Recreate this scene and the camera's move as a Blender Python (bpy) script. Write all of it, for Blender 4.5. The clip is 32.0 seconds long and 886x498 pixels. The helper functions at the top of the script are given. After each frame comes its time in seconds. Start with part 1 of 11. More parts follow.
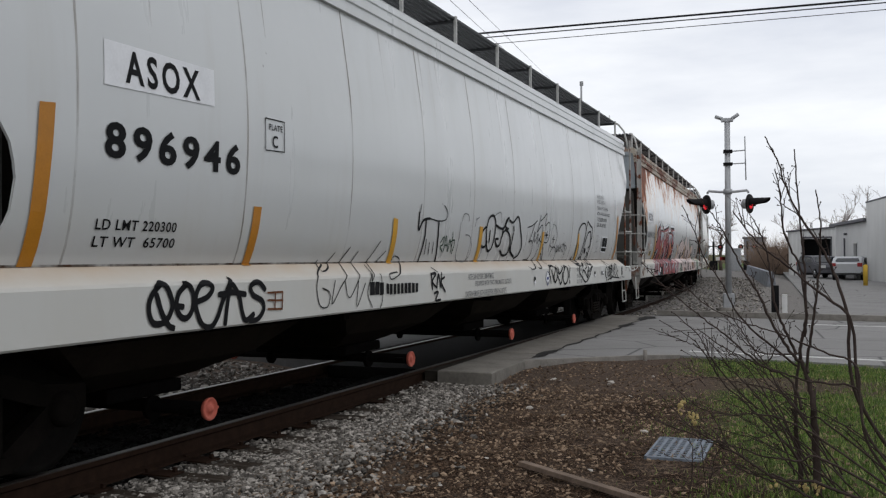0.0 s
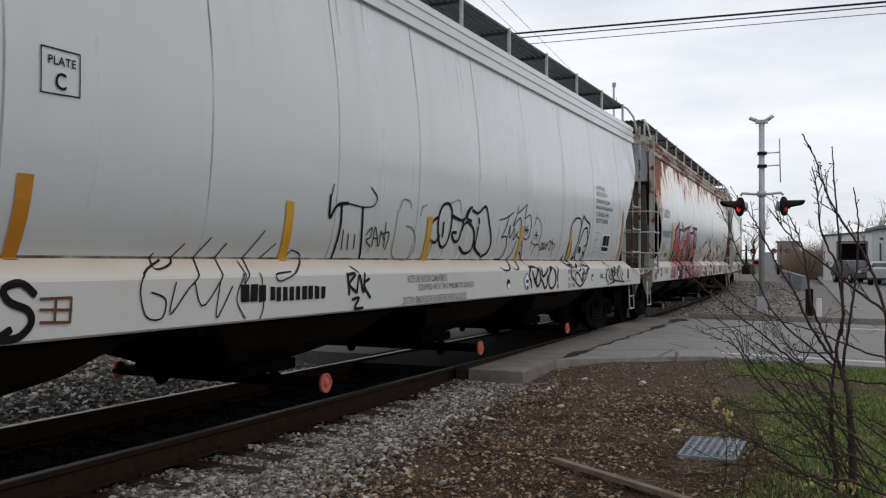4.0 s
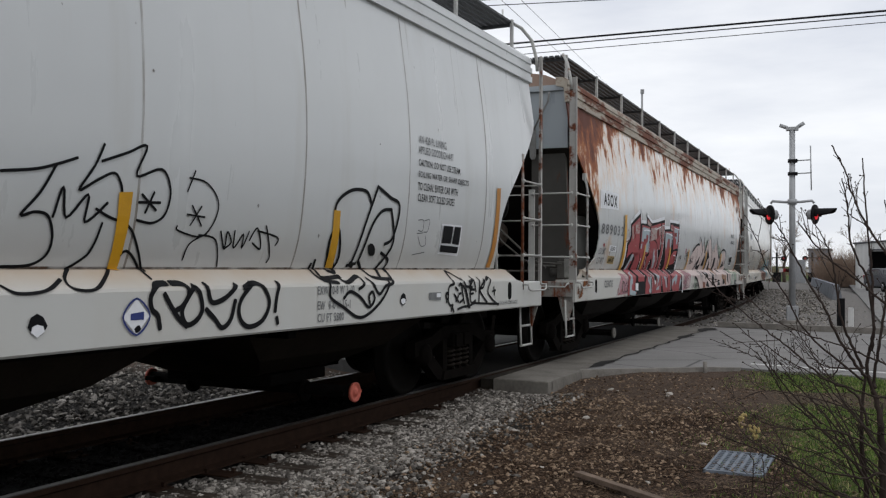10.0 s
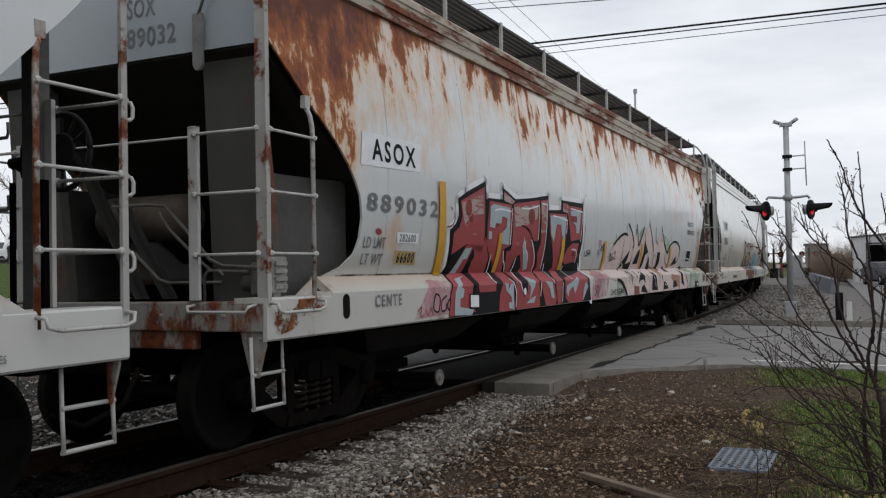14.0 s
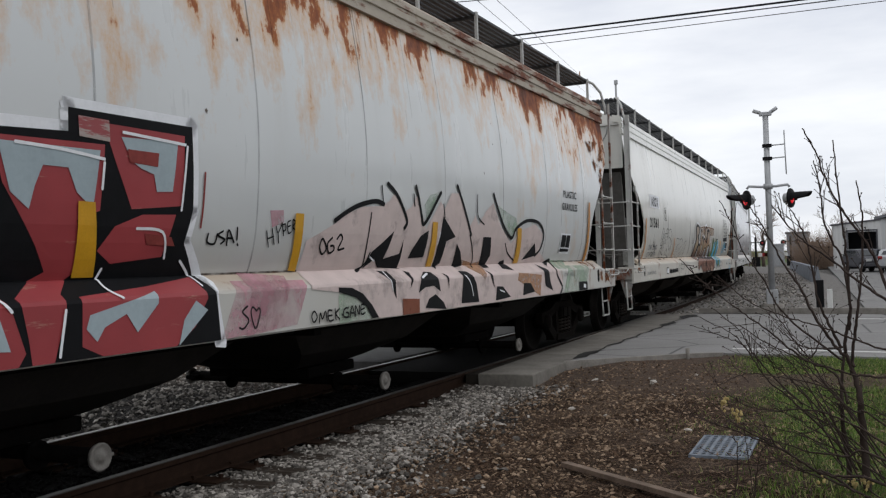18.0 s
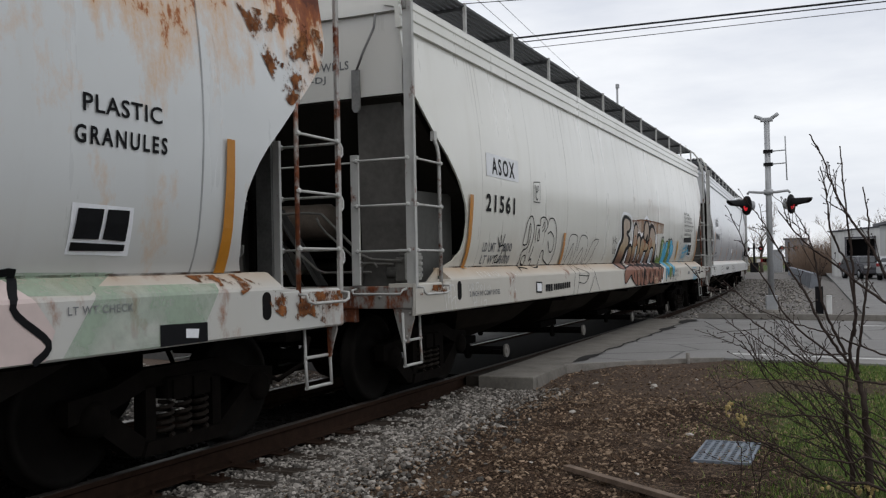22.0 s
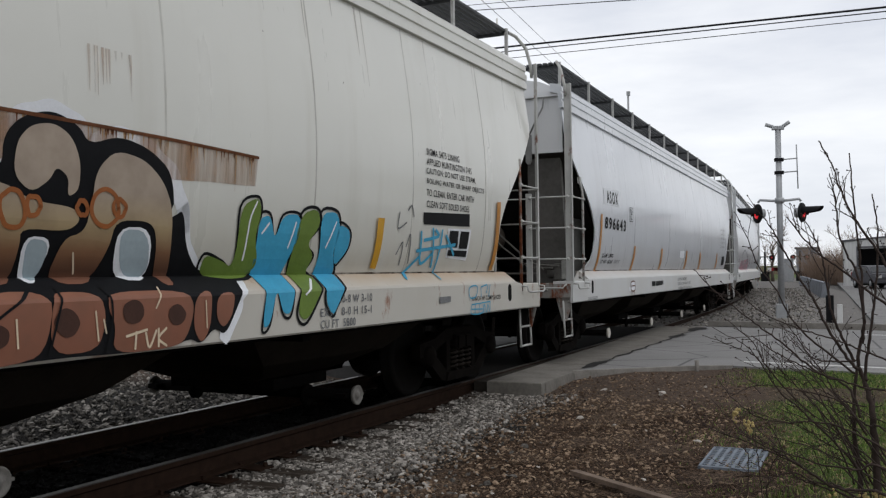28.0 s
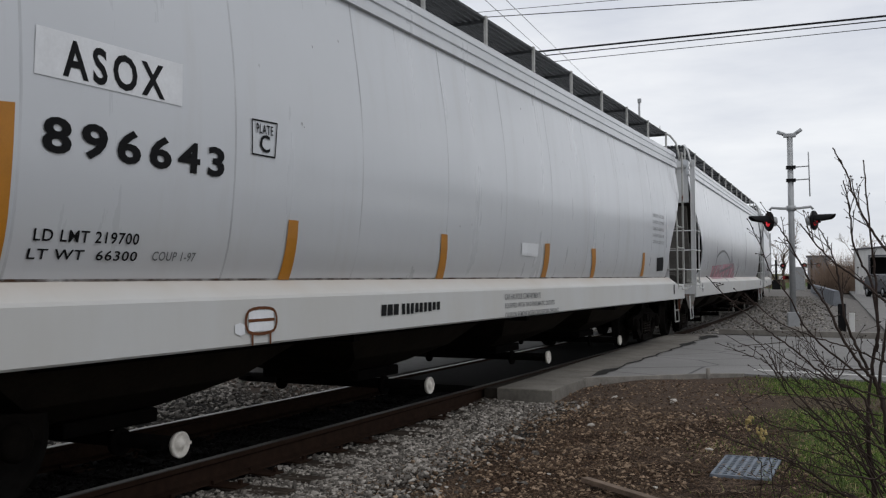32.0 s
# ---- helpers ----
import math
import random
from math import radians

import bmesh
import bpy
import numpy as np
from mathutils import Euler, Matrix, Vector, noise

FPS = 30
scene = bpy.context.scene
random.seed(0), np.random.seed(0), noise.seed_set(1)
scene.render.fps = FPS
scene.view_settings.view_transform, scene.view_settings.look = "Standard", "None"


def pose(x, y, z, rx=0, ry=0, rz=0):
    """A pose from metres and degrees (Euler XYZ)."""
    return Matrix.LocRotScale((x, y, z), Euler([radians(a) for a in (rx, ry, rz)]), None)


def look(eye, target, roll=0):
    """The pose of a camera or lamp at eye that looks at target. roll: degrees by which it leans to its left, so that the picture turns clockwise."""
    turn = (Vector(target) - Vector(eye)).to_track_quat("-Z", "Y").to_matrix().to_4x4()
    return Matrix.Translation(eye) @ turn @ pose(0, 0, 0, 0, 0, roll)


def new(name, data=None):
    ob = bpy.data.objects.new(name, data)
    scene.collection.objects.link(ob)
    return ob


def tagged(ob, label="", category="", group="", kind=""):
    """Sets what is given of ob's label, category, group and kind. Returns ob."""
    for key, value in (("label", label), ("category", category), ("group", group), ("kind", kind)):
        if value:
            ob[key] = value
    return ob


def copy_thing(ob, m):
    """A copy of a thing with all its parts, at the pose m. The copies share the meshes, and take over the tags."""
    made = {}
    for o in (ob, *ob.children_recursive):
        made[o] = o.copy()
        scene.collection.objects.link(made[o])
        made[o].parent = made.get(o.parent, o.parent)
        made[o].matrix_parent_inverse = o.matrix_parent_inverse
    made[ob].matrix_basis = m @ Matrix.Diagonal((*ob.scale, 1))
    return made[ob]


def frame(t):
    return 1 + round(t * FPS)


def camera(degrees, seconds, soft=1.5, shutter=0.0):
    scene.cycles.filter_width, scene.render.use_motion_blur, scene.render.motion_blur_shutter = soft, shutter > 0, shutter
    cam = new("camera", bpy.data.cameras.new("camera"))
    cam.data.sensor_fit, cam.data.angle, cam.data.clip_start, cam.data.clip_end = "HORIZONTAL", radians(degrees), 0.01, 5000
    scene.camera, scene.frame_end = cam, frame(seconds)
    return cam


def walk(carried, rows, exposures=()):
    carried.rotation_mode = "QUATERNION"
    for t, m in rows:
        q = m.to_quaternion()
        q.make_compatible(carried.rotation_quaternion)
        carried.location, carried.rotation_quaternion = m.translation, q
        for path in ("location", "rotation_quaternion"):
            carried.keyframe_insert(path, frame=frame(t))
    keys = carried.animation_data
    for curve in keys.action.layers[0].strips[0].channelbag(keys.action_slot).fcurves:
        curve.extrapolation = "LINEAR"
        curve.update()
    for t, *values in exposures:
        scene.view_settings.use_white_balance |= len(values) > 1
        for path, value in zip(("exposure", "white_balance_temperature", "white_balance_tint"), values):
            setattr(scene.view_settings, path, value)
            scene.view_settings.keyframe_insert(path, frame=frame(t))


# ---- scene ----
cam = camera(51.45, 32.0, soft=1.25)
PATH = [
    (0.0, pose(-0.011, 0.004, 1.430, 90.64, 0.36, 22.61)),
    (0.5, pose(-0.010, -0.010, 1.415, 90.65, 0.43, 22.97)),
    (1.0, pose(-0.019, -0.019, 1.402, 90.68, 0.54, 23.29)),
    (1.5, pose(-0.032, -0.031, 1.393, 90.70, 0.48, 23.55)),
    (2.0, pose(-0.028, -0.041, 1.382, 90.75, 0.45, 23.81)),
    (2.5, pose(-0.038, -0.055, 1.380, 90.69, 0.18, 23.93)),
    (3.0, pose(-0.035, -0.053, 1.382, 90.71, 0.08, 24.12)),
    (3.5, pose(-0.029, -0.048, 1.382, 90.74, -0.04, 24.30)),
    (5.5, pose(-0.023, -0.028, 1.400, 90.86, -0.41, 24.89)),
    (6.0, pose(-0.025, -0.016, 1.400, 90.95, -0.49, 25.08)),
    (6.5, pose(-0.022, -0.008, 1.411, 90.98, -0.52, 25.25)),
    (7.0, pose(-0.005, 0.001, 1.415, 91.05, -0.47, 25.48)),
    (7.5, pose(-0.007, 0.002, 1.418, 91.12, -0.53, 25.67)),
    (8.0, pose(-0.004, 0.009, 1.419, 91.18, -0.51, 25.83)),
    (8.5, pose(0.001, 0.008, 1.418, 91.23, -0.52, 25.96)),
    (9.0, pose(0.000, -0.000, 1.422, 91.20, -0.62, 25.96)),
    (9.5, pose(-0.012, -0.002, 1.423, 91.19, -0.69, 26.03)),
    (10.0, pose(-0.012, -0.002, 1.424, 91.12, -0.38, 26.16)),
    (10.5, pose(-0.008, -0.004, 1.417, 91.13, 0.07, 26.24)),
    (11.0, pose(-0.017, -0.004, 1.414, 91.10, 0.46, 26.28)),
    (11.5, pose(-0.029, -0.004, 1.422, 91.01, 0.66, 26.27)),
    (12.0, pose(-0.030, -0.010, 1.417, 91.05, 0.86, 26.30)),
    (12.5, pose(-0.027, -0.004, 1.417, 91.11, 0.98, 26.34)),
    (13.0, pose(-0.021, -0.007, 1.413, 91.27, 1.11, 26.29)),
    (13.5, pose(-0.021, -0.008, 1.419, 91.36, 1.09, 26.19)),
    (14.0, pose(-0.022, -0.004, 1.420, 91.41, 1.10, 26.00)),
    (14.5, pose(-0.017, -0.002, 1.413, 91.48, 1.13, 25.79)),
    (16.5, pose(-0.013, 0.009, 1.424, 91.11, 1.06, 24.95)),
    (17.0, pose(-0.009, -0.001, 1.431, 90.95, 1.25, 24.94)),
    (17.5, pose(-0.023, 0.000, 1.433, 90.84, 1.40, 24.91)),
    (18.0, pose(0.008, -0.005, 1.418, 90.96, 1.91, 25.03)),
    (18.5, pose(0.005, -0.008, 1.419, 91.02, 1.96, 25.03)),
    (19.0, pose(0.003, 0.003, 1.419, 91.03, 1.79, 25.03)),
    (19.5, pose(0.003, -0.013, 1.422, 91.08, 1.83, 25.01)),
    (20.0, pose(-0.011, -0.015, 1.419, 91.09, 1.63, 24.94)),
    (20.5, pose(-0.027, -0.006, 1.415, 91.10, 1.47, 24.87)),
    (21.0, pose(-0.029, -0.009, 1.412, 91.13, 1.44, 24.87)),
    (21.5, pose(-0.032, -0.012, 1.415, 91.10, 1.31, 24.89)),
    (22.0, pose(-0.040, -0.017, 1.416, 91.07, 1.20, 24.90)),
    (22.5, pose(-0.025, -0.028, 1.415, 91.10, 1.24, 24.99)),
    (23.0, pose(-0.016, -0.018, 1.419, 91.17, 1.27, 25.21)),
    (23.5, pose(-0.018, -0.021, 1.413, 91.23, 1.28, 25.26)),
    (24.0, pose(-0.036, -0.020, 1.410, 91.21, 1.11, 25.25)),
    (24.5, pose(-0.036, -0.020, 1.415, 91.19, 1.05, 25.28)),
    (25.0, pose(-0.017, -0.024, 1.404, 91.31, 1.18, 25.36)),
    (25.5, pose(-0.032, -0.013, 1.396, 91.37, 1.12, 25.32)),
    (27.5, pose(-0.038, -0.034, 1.398, 91.41, 0.62, 25.41)),
    (28.0, pose(-0.022, -0.036, 1.398, 91.48, 0.73, 25.51)),
    (28.5, pose(-0.032, -0.039, 1.388, 91.54, 0.66, 25.52)),
    (29.0, pose(-0.033, -0.045, 1.393, 91.55, 0.63, 25.56)),
    (29.5, pose(-0.038, -0.044, 1.390, 91.60, 0.55, 25.66)),
    (30.0, pose(-0.032, -0.041, 1.388, 91.68, 0.59, 25.79)),
    (30.5, pose(-0.031, -0.035, 1.394, 91.70, 0.51, 25.87)),
    (31.0, pose(-0.023, -0.039, 1.391, 91.81, 0.60, 25.99)),
    (31.5, pose(-0.023, -0.042, 1.389, 91.89, 0.58, 26.08)),
    (32.0, pose(-0.036, -0.038, 1.392, 91.90, 0.45, 26.11)),
]
walk(cam, PATH, exposures=[(0.0, 0.03), (10.0, 0.0), (14.0, -0.03), (17.0, 0.10), (19.5, -0.05), (21.0, -0.05), (23.0, 0.04), (25.0, 0.03), (30.5, 0.0), (32.0, -0.12)])

# ---- light: overcast sky with one wide, weak sun ----
def build_world():
    w = bpy.data.worlds.new("overcast_sky")
    scene.world = w
    w.use_nodes = True
    nt = w.node_tree
    nt.nodes.clear()
    L = nt.links.new
    out = nt.nodes.new("ShaderNodeOutputWorld")
    bg = nt.nodes.new("ShaderNodeBackground")
    sky = nt.nodes.new("ShaderNodeTexSky")
    sky.sky_type, sky.sun_disc = "NISHITA", False
    sky.sun_elevation, sky.sun_rotation = radians(48), radians(150)
    dim = nt.nodes.new("ShaderNodeVectorMath")
    dim.operation = "SCALE"
    dim.inputs[3].default_value = 0.10
    co = nt.nodes.new("ShaderNodeTexCoord")
    mp = nt.nodes.new("ShaderNodeMapping")
    mp.inputs["Scale"].default_value = (1.0, 1.0, 4.5)
    n1 = nt.nodes.new("ShaderNodeTexNoise")
    n1.inputs["Scale"].default_value, n1.inputs["Detail"].default_value = 2.6, 6.0
    n1.inputs["Roughness"].default_value = 0.55
    ramp = nt.nodes.new("ShaderNodeValToRGB")
    ramp.color_ramp.elements[0].position, ramp.color_ramp.elements[1].position = 0.33, 0.66
    ramp.color_ramp.elements[0].color = (0.63, 0.655, 0.715, 1)
    ramp.color_ramp.elements[1].color = (0.875, 0.885, 0.905, 1)
    mix = nt.nodes.new("ShaderNodeMix")
    mix.data_type = "RGBA"
    mix.inputs[0].default_value = 0.93
    L(sky.outputs[0], dim.inputs[0])
    L(co.outputs["Generated"], mp.inputs[0])
    L(mp.outputs[0], n1.inputs["Vector"])
    L(n1.outputs["Fac"], ramp.inputs[0])
    L(dim.outputs[0], mix.inputs[6])
    L(ramp.outputs[0], mix.inputs[7])
    L(mix.outputs[2], bg.inputs[0])
    bg.inputs[1].default_value = 1.2
    L(bg.outputs[0], out.inputs[0])


build_world()
sun_data = bpy.data.lights.new("sun", "SUN")
sun_data.energy, sun_data.angle, sun_data.color = 0.5, radians(25), (1.0, 0.97, 0.92)
sun = new("sun", sun_data)
sun.matrix_world = look((15, -10, 28), (0, 0, 0))

# ---- the line of the track: straight past the camera, then a left-hand curve ----
TRACK_X = -5.747
_g = np.arange(-60, 220, 0.25)
_psi = np.cumsum(-0.00026 + 0.002836 * np.clip((_g - 3.25) / 20, 0, 1)) * 0.25
_psi -= np.interp(0, _g, _psi)
_x = np.cumsum(-np.sin(_psi)) * 0.25
_y = np.cumsum(np.cos(_psi)) * 0.25
_x -= np.interp(0, _g, _x)
_y -= np.interp(0, _g, _y)


def track(s, side=0.0):
    """Centre of the track at s metres along it, shifted to its right, and its heading in degrees."""
    x, y, a = (float(np.interp(s, _g, q)) for q in (_x, _y, _psi))
    return TRACK_X + x + side * math.cos(a), y + side * math.sin(a), math.degrees(a)


# where the first car stands along the track, second by second
STAND = [12.50, 12.06, 11.50, 10.77, 9.88, 8.89, 7.79, 6.56, 5.22, 3.80, 2.255, 0.617, -1.136, -2.987, -4.92, -6.92,
         -9.01, -11.20, -13.44, -15.69, -17.98, -20.36, -22.81, -25.335, -27.90, -30.50, -33.13, -35.81, -38.53,
         -41.34, -44.185, -47.07, -50.06]
CAR_AT = [-0.54, 19.985, 40.52, 61.08, 81.6, 102.1, 122.6, 143.1]


def stand(t):
    i = min(int(t), 31)
    f = t - i
    p = [STAND[max(0, min(32, i + k))] for k in (-1, 0, 1, 2)]
    if i == 0:
        p[0] = 2 * p[1] - p[2]
    if i == 31:
        p[3] = 2 * p[2] - p[1]
    return 0.5 * (2 * p[1] + (p[2] - p[0]) * f + (2 * p[0] - 5 * p[1] + 4 * p[2] - p[3]) * f * f
                  + (3 * p[1] - p[0] - 3 * p[2] + p[3]) * f ** 3)


TRUCK = 8.2


def car_pose(k, t):
    s = stand(t) + CAR_AT[k]
    x1, y1, _ = track(s - TRUCK)
    x2, y2, _ = track(s + TRUCK)
    return pose((x1 + x2) / 2, (y1 + y2) / 2, 0, 0, 0, math.degrees(math.atan2(-(x2 - x1), y2 - y1)))


# ---- materials ----
def lin(c):
    return tuple(((v / 255) / 12.92 if v <= 10 else ((v / 255 + 0.055) / 1.055) ** 2.4) for v in c)


class Nodes:
    def __init__(self, name):
        self.m = bpy.data.materials.new(name)
        self.m.use_nodes = True
        self.t = self.m.node_tree
        self.b = self.t.nodes["Principled BSDF"]
        self.co = self.t.nodes.new("ShaderNodeTexCoord")

    def n(self, kind, **values):
        node = self.t.nodes.new("ShaderNode" + kind)
        for k, v in values.items():
            node.inputs[k.replace("_", " ")].default_value = v
        return node

    def link(self, a, b):
        self.t.links.new(a, b)

    def coords(self, scale=(1, 1, 1), space="Object"):
        mp = self.n("Mapping")
        mp.inputs["Scale"].default_value = scale
        self.link(self.co.outputs[space], mp.inputs[0])
        return mp.outputs[0]

    def noise(self, scale, detail=4.0, rough=0.55, stretch=(1, 1, 1), space="Object"):
        t = self.n("TexNoise", Scale=scale, Detail=detail, Roughness=rough)
        self.link(self.coords(stretch, space), t.inputs["Vector"])
        return t.outputs["Fac"]

    def ramp(self, fac, stops):
        r = self.t.nodes.new("ShaderNodeValToRGB")
        e = r.color_ramp.elements
        while len(e) < len(stops):
            e.new(0.5)
        for el, (p, c) in zip(e, stops):
            el.position = p
            el.color = (*(c if not isinstance(c, (int, float)) else (c, c, c)), 1)
        self.link(fac, r.inputs[0])
        return r.outputs[0]

    def mix(self, fac, a, b, mode="MIX"):
        m = self.t.nodes.new("ShaderNodeMix")
        m.data_type, m.blend_type = "RGBA", mode
        for v, i in ((fac, 0), (a, 6), (b, 7)):
            if isinstance(v, (int, float)):
                m.inputs[i].default_value = v
            elif isinstance(v, tuple):
                m.inputs[i].default_value = (*v, 1)
            else:
                self.link(v, m.inputs[i])
        return m.outputs[2]

    def math(self, op, a, b=0.0):
        m = self.t.nodes.new("ShaderNodeMath")
        m.operation = op
        m.use_clamp = True
        for v, i in ((a, 0), (b, 1)):
            if isinstance(v, (int, float)):
                m.inputs[i].default_value = v
            else:
                self.link(v, m.inputs[i])
        return m.outputs[0]

    def math_raw(self, op, a, b=0.0):
        m = self.t.nodes.new("ShaderNodeMath")
        m.operation = op
        for v, i in ((a, 0), (b, 1)):
            if isinstance(v, (int, float)):
                m.inputs[i].default_value = v
            else:
                self.link(v, m.inputs[i])
        return m.outputs[0]

    def bump(self, height, strength=0.3, dist=0.01):
        b = self.n("Bump", Strength=strength, Distance=dist)
        self.link(height, b.inputs["Height"])
        self.link(b.outputs[0], self.b.inputs["Normal"])

    def axis(self, which):
        s = self.t.nodes.new("ShaderNodeSeparateXYZ")
        self.link(self.co.outputs["Object"], s.inputs[0])
        return s.outputs[which]

    def done(self, color=None, rough=0.6, metal=0.0, spec=0.5):
        if color is not None:
            if isinstance(color, tuple):
                self.b.inputs["Base Color"].default_value = (*color, 1)
            else:
                self.link(color, self.b.inputs["Base Color"])
        if isinstance(rough, (int, float)):
            self.b.inputs["Roughness"].default_value = rough
        else:
            self.link(rough, self.b.inputs["Roughness"])
        self.b.inputs["Metallic"].default_value = metal
        self.b.inputs["Specular IOR Level"].default_value = spec
        return self.m


def plain(name, color, rough=0.6, metal=0.0, vary=0.25, scale=6.0, bump=0.15, spec=None):
    """A painted or worn surface in one hue, with broad and fine unevenness."""
    k = Nodes(name)
    a, b = k.noise(scale, 5), k.noise(scale * 9, 3)
    dark = tuple(c * (1 - vary) for c in color)
    lite = tuple(min(1, c * (1 + vary * 0.6)) for c in color)
    col = k.mix(0.35, k.ramp(a, [(0.3, dark), (0.7, lite)]), k.ramp(b, [(0.3, dark), (0.7, lite)]))
    k.bump(b, bump, 0.004)
    if spec is None:
        spec = 0.4 if rough < 0.5 or metal > 0.25 else (0.06 if max(color) < 0.04 else 0.2)
    return k.done(col, rough, metal, spec)


def car_paint(name, color, rust, dust):
    """Hopper car paint: faint dents, grime streaks, and rust that starts under the roof edge."""
    k = Nodes(name)
    z = k.axis(2)
    broad = k.noise(0.55, 4)
    streak = k.noise(3.2, 6, 0.62, (1, 1, 0.10))
    col = k.mix(k.ramp(broad, [(0.35, 0.0), (0.7, 0.30)]), color, tuple(c * 0.86 for c in color))
    col = k.mix(k.ramp(streak, [(0.55, 0.0), (0.80, 0.16)]), col, (0.30, 0.25, 0.17))
    if dust:
        low = k.n("MapRange")
        low.inputs[1].default_value, low.inputs[2].default_value = 1.95, 1.36
        k.link(z, low.inputs[0])
        haze = k.math("MULTIPLY", low.outputs[0], k.ramp(k.noise(1.3, 5), [(0.35, 0.1), (0.7, dust)]))
        col = k.mix(haze, col, (0.42, 0.33, 0.22))
    if rust:
        high = k.n("MapRange")
        high.inputs[1].default_value, high.inputs[2].default_value = 2.3, 3.85
        k.link(z, high.inputs[0])
        y = k.axis(1)
        tip = k.n("MapRange")
        tip.inputs[1].default_value, tip.inputs[2].default_value = -6.6, -9.2
        k.link(y, tip.inputs[0])
        tip2 = k.n("MapRange")
        tip2.inputs[1].default_value, tip2.inputs[2].default_value = 8.6, 10.6
        k.link(y, tip2.inputs[0])
        reach = k.math("ADD", k.math("MULTIPLY", high.outputs[0], 0.245),
                       k.math("MULTIPLY", k.math("ADD", tip.outputs[0], tip2.outputs[0]), 0.17))
        grain = k.math("ADD", k.math("MULTIPLY", k.noise(1.7, 10, 0.72, (1, 1, 0.6)), 0.84), k.math("MULTIPLY", k.noise(6.5, 6, 0.6, (1, 1, 0.10)), 0.24))
        amount = k.math("ADD", reach, grain)
        stain = k.ramp(amount, [(0.62, 0.0), (0.76, rust * 0.8)])
        deep = k.ramp(amount, [(0.757, 0.0), (0.778, rust)])
        hue = k.ramp(k.math("ADD", amount, k.math("MULTIPLY", k.noise(9, 5), 0.12)),
                     [(0.80, (0.42, 0.17, 0.045)), (0.86, (0.26, 0.075, 0.022)), (0.95, (0.105, 0.027, 0.013))])
        col = k.mix(stain, col, (0.52, 0.29, 0.115))
        col = k.mix(deep, col, hue)
        # rust has lost the gloss of the paint
        k.link(k.math("MULTIPLY", k.math("SUBTRACT", 1.0, deep), 0.7), k.b.inputs["Coat Weight"])
        rough = k.math("ADD", k.ramp(streak, [(0.3, 0.24), (0.7, 0.42)]), k.math("MULTIPLY", deep, 0.45))
    else:
        k.b.inputs["Coat Weight"].default_value = 0.7
        rough = k.ramp(streak, [(0.3, 0.24), (0.7, 0.42)])
    k.bump(k.noise(0.9, 3), 0.35, 0.05)
    k.b.inputs["Coat Roughness"].default_value = 0.18
    return k.done(col, rough, 0, 0.5)


M = {}
# underframe and trucks: colours set below real steel to hold the undercar shade
M["shaded_steel"] = plain("underframe_shade_black", (0.0045, 0.004, 0.0037), 0.9, 0.0, 0.5, 6, 0.15, 0.02)
M["truck"] = plain("truck_cast_steel_shaded", (0.007, 0.0058, 0.005), 0.9, 0.0, 0.5, 9, 0.15, 0.03)
M["rail_side"] = plain("rusty_rail_web", (0.024, 0.0135, 0.009), 0.85, 0.0, 0.4, 12)
# near rail head: the car underside's dark reflection is painted into its colour
M["rail_head_near"] = plain("car_reflecting_rail_head", (0.045, 0.037, 0.032), 0.5, 0.3, 0.4, 20)
M["rail_head"] = plain("polished_rail_head", (0.16, 0.145, 0.13), 0.42, 0.6, 0.4, 20)
def tie_mat():
    """Grey-brown split timber, painted near black between the rails for the train's shade."""
    k = Nodes("weathered_timber_tie")
    n = k.noise(16, 6, 0.7, (0.15, 1, 1))
    col = k.ramp(n, [(0.3, (0.012, 0.009, 0.007)), (0.55, (0.045, 0.036, 0.029)), (0.75, (0.12, 0.10, 0.085))])
    # the shade under the train is put into the timber's colour here
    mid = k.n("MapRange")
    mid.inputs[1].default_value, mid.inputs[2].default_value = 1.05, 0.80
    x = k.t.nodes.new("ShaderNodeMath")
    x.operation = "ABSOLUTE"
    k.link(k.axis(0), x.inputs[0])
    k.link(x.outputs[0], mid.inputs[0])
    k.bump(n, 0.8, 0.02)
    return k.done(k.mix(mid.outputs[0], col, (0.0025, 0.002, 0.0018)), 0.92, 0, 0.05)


M["tie"] = tie_mat()
M["galv"] = plain("galvanised_steel", (0.30, 0.31, 0.32), 0.45, 0.6, 0.2, 8)
M["grate_dark"] = plain("dark_running_board", (0.055, 0.058, 0.062), 0.6, 0.4, 0.3)

# ---- mesh helpers ----
def part(name, bm, material, parent=None, label=""):
    me = bpy.data.meshes.new(name)
    bm.to_mesh(me)
    bm.free()
    me.materials.append(material)
    ob = new(name, me)
    if parent is not None:
        ob.parent = parent
    if label:
        tagged(ob, label)
    return ob


def twin(name, me, parent, m=None, label=""):
    """Another object on a mesh that is there already."""
    ob = new(name, me)
    ob.parent = parent
    if m is not None:
        ob.matrix_basis = m
    if label:
        tagged(ob, label)
    return ob


def thing(name, m, label, category, group="", kind=""):
    ob = new(name)
    ob.empty_display_size = 0.3
    ob.matrix_basis = m
    return tagged(ob, label, category, group, kind)


def box(bm, a, b, bevel=0.0):
    """A box between two corners."""
    r = bmesh.ops.create_cube(bm, size=1.0)
    vs = r["verts"]
    for v in vs:
        v.co = Vector([(a[i] + b[i]) / 2 + v.co[i] * (b[i] - a[i]) for i in range(3)])
    if bevel:
        es = {e for v in vs for e in v.link_edges}
        bmesh.ops.bevel(bm, geom=list(es), offset=bevel, segments=2, affect="EDGES", profile=0.6)
    return bm


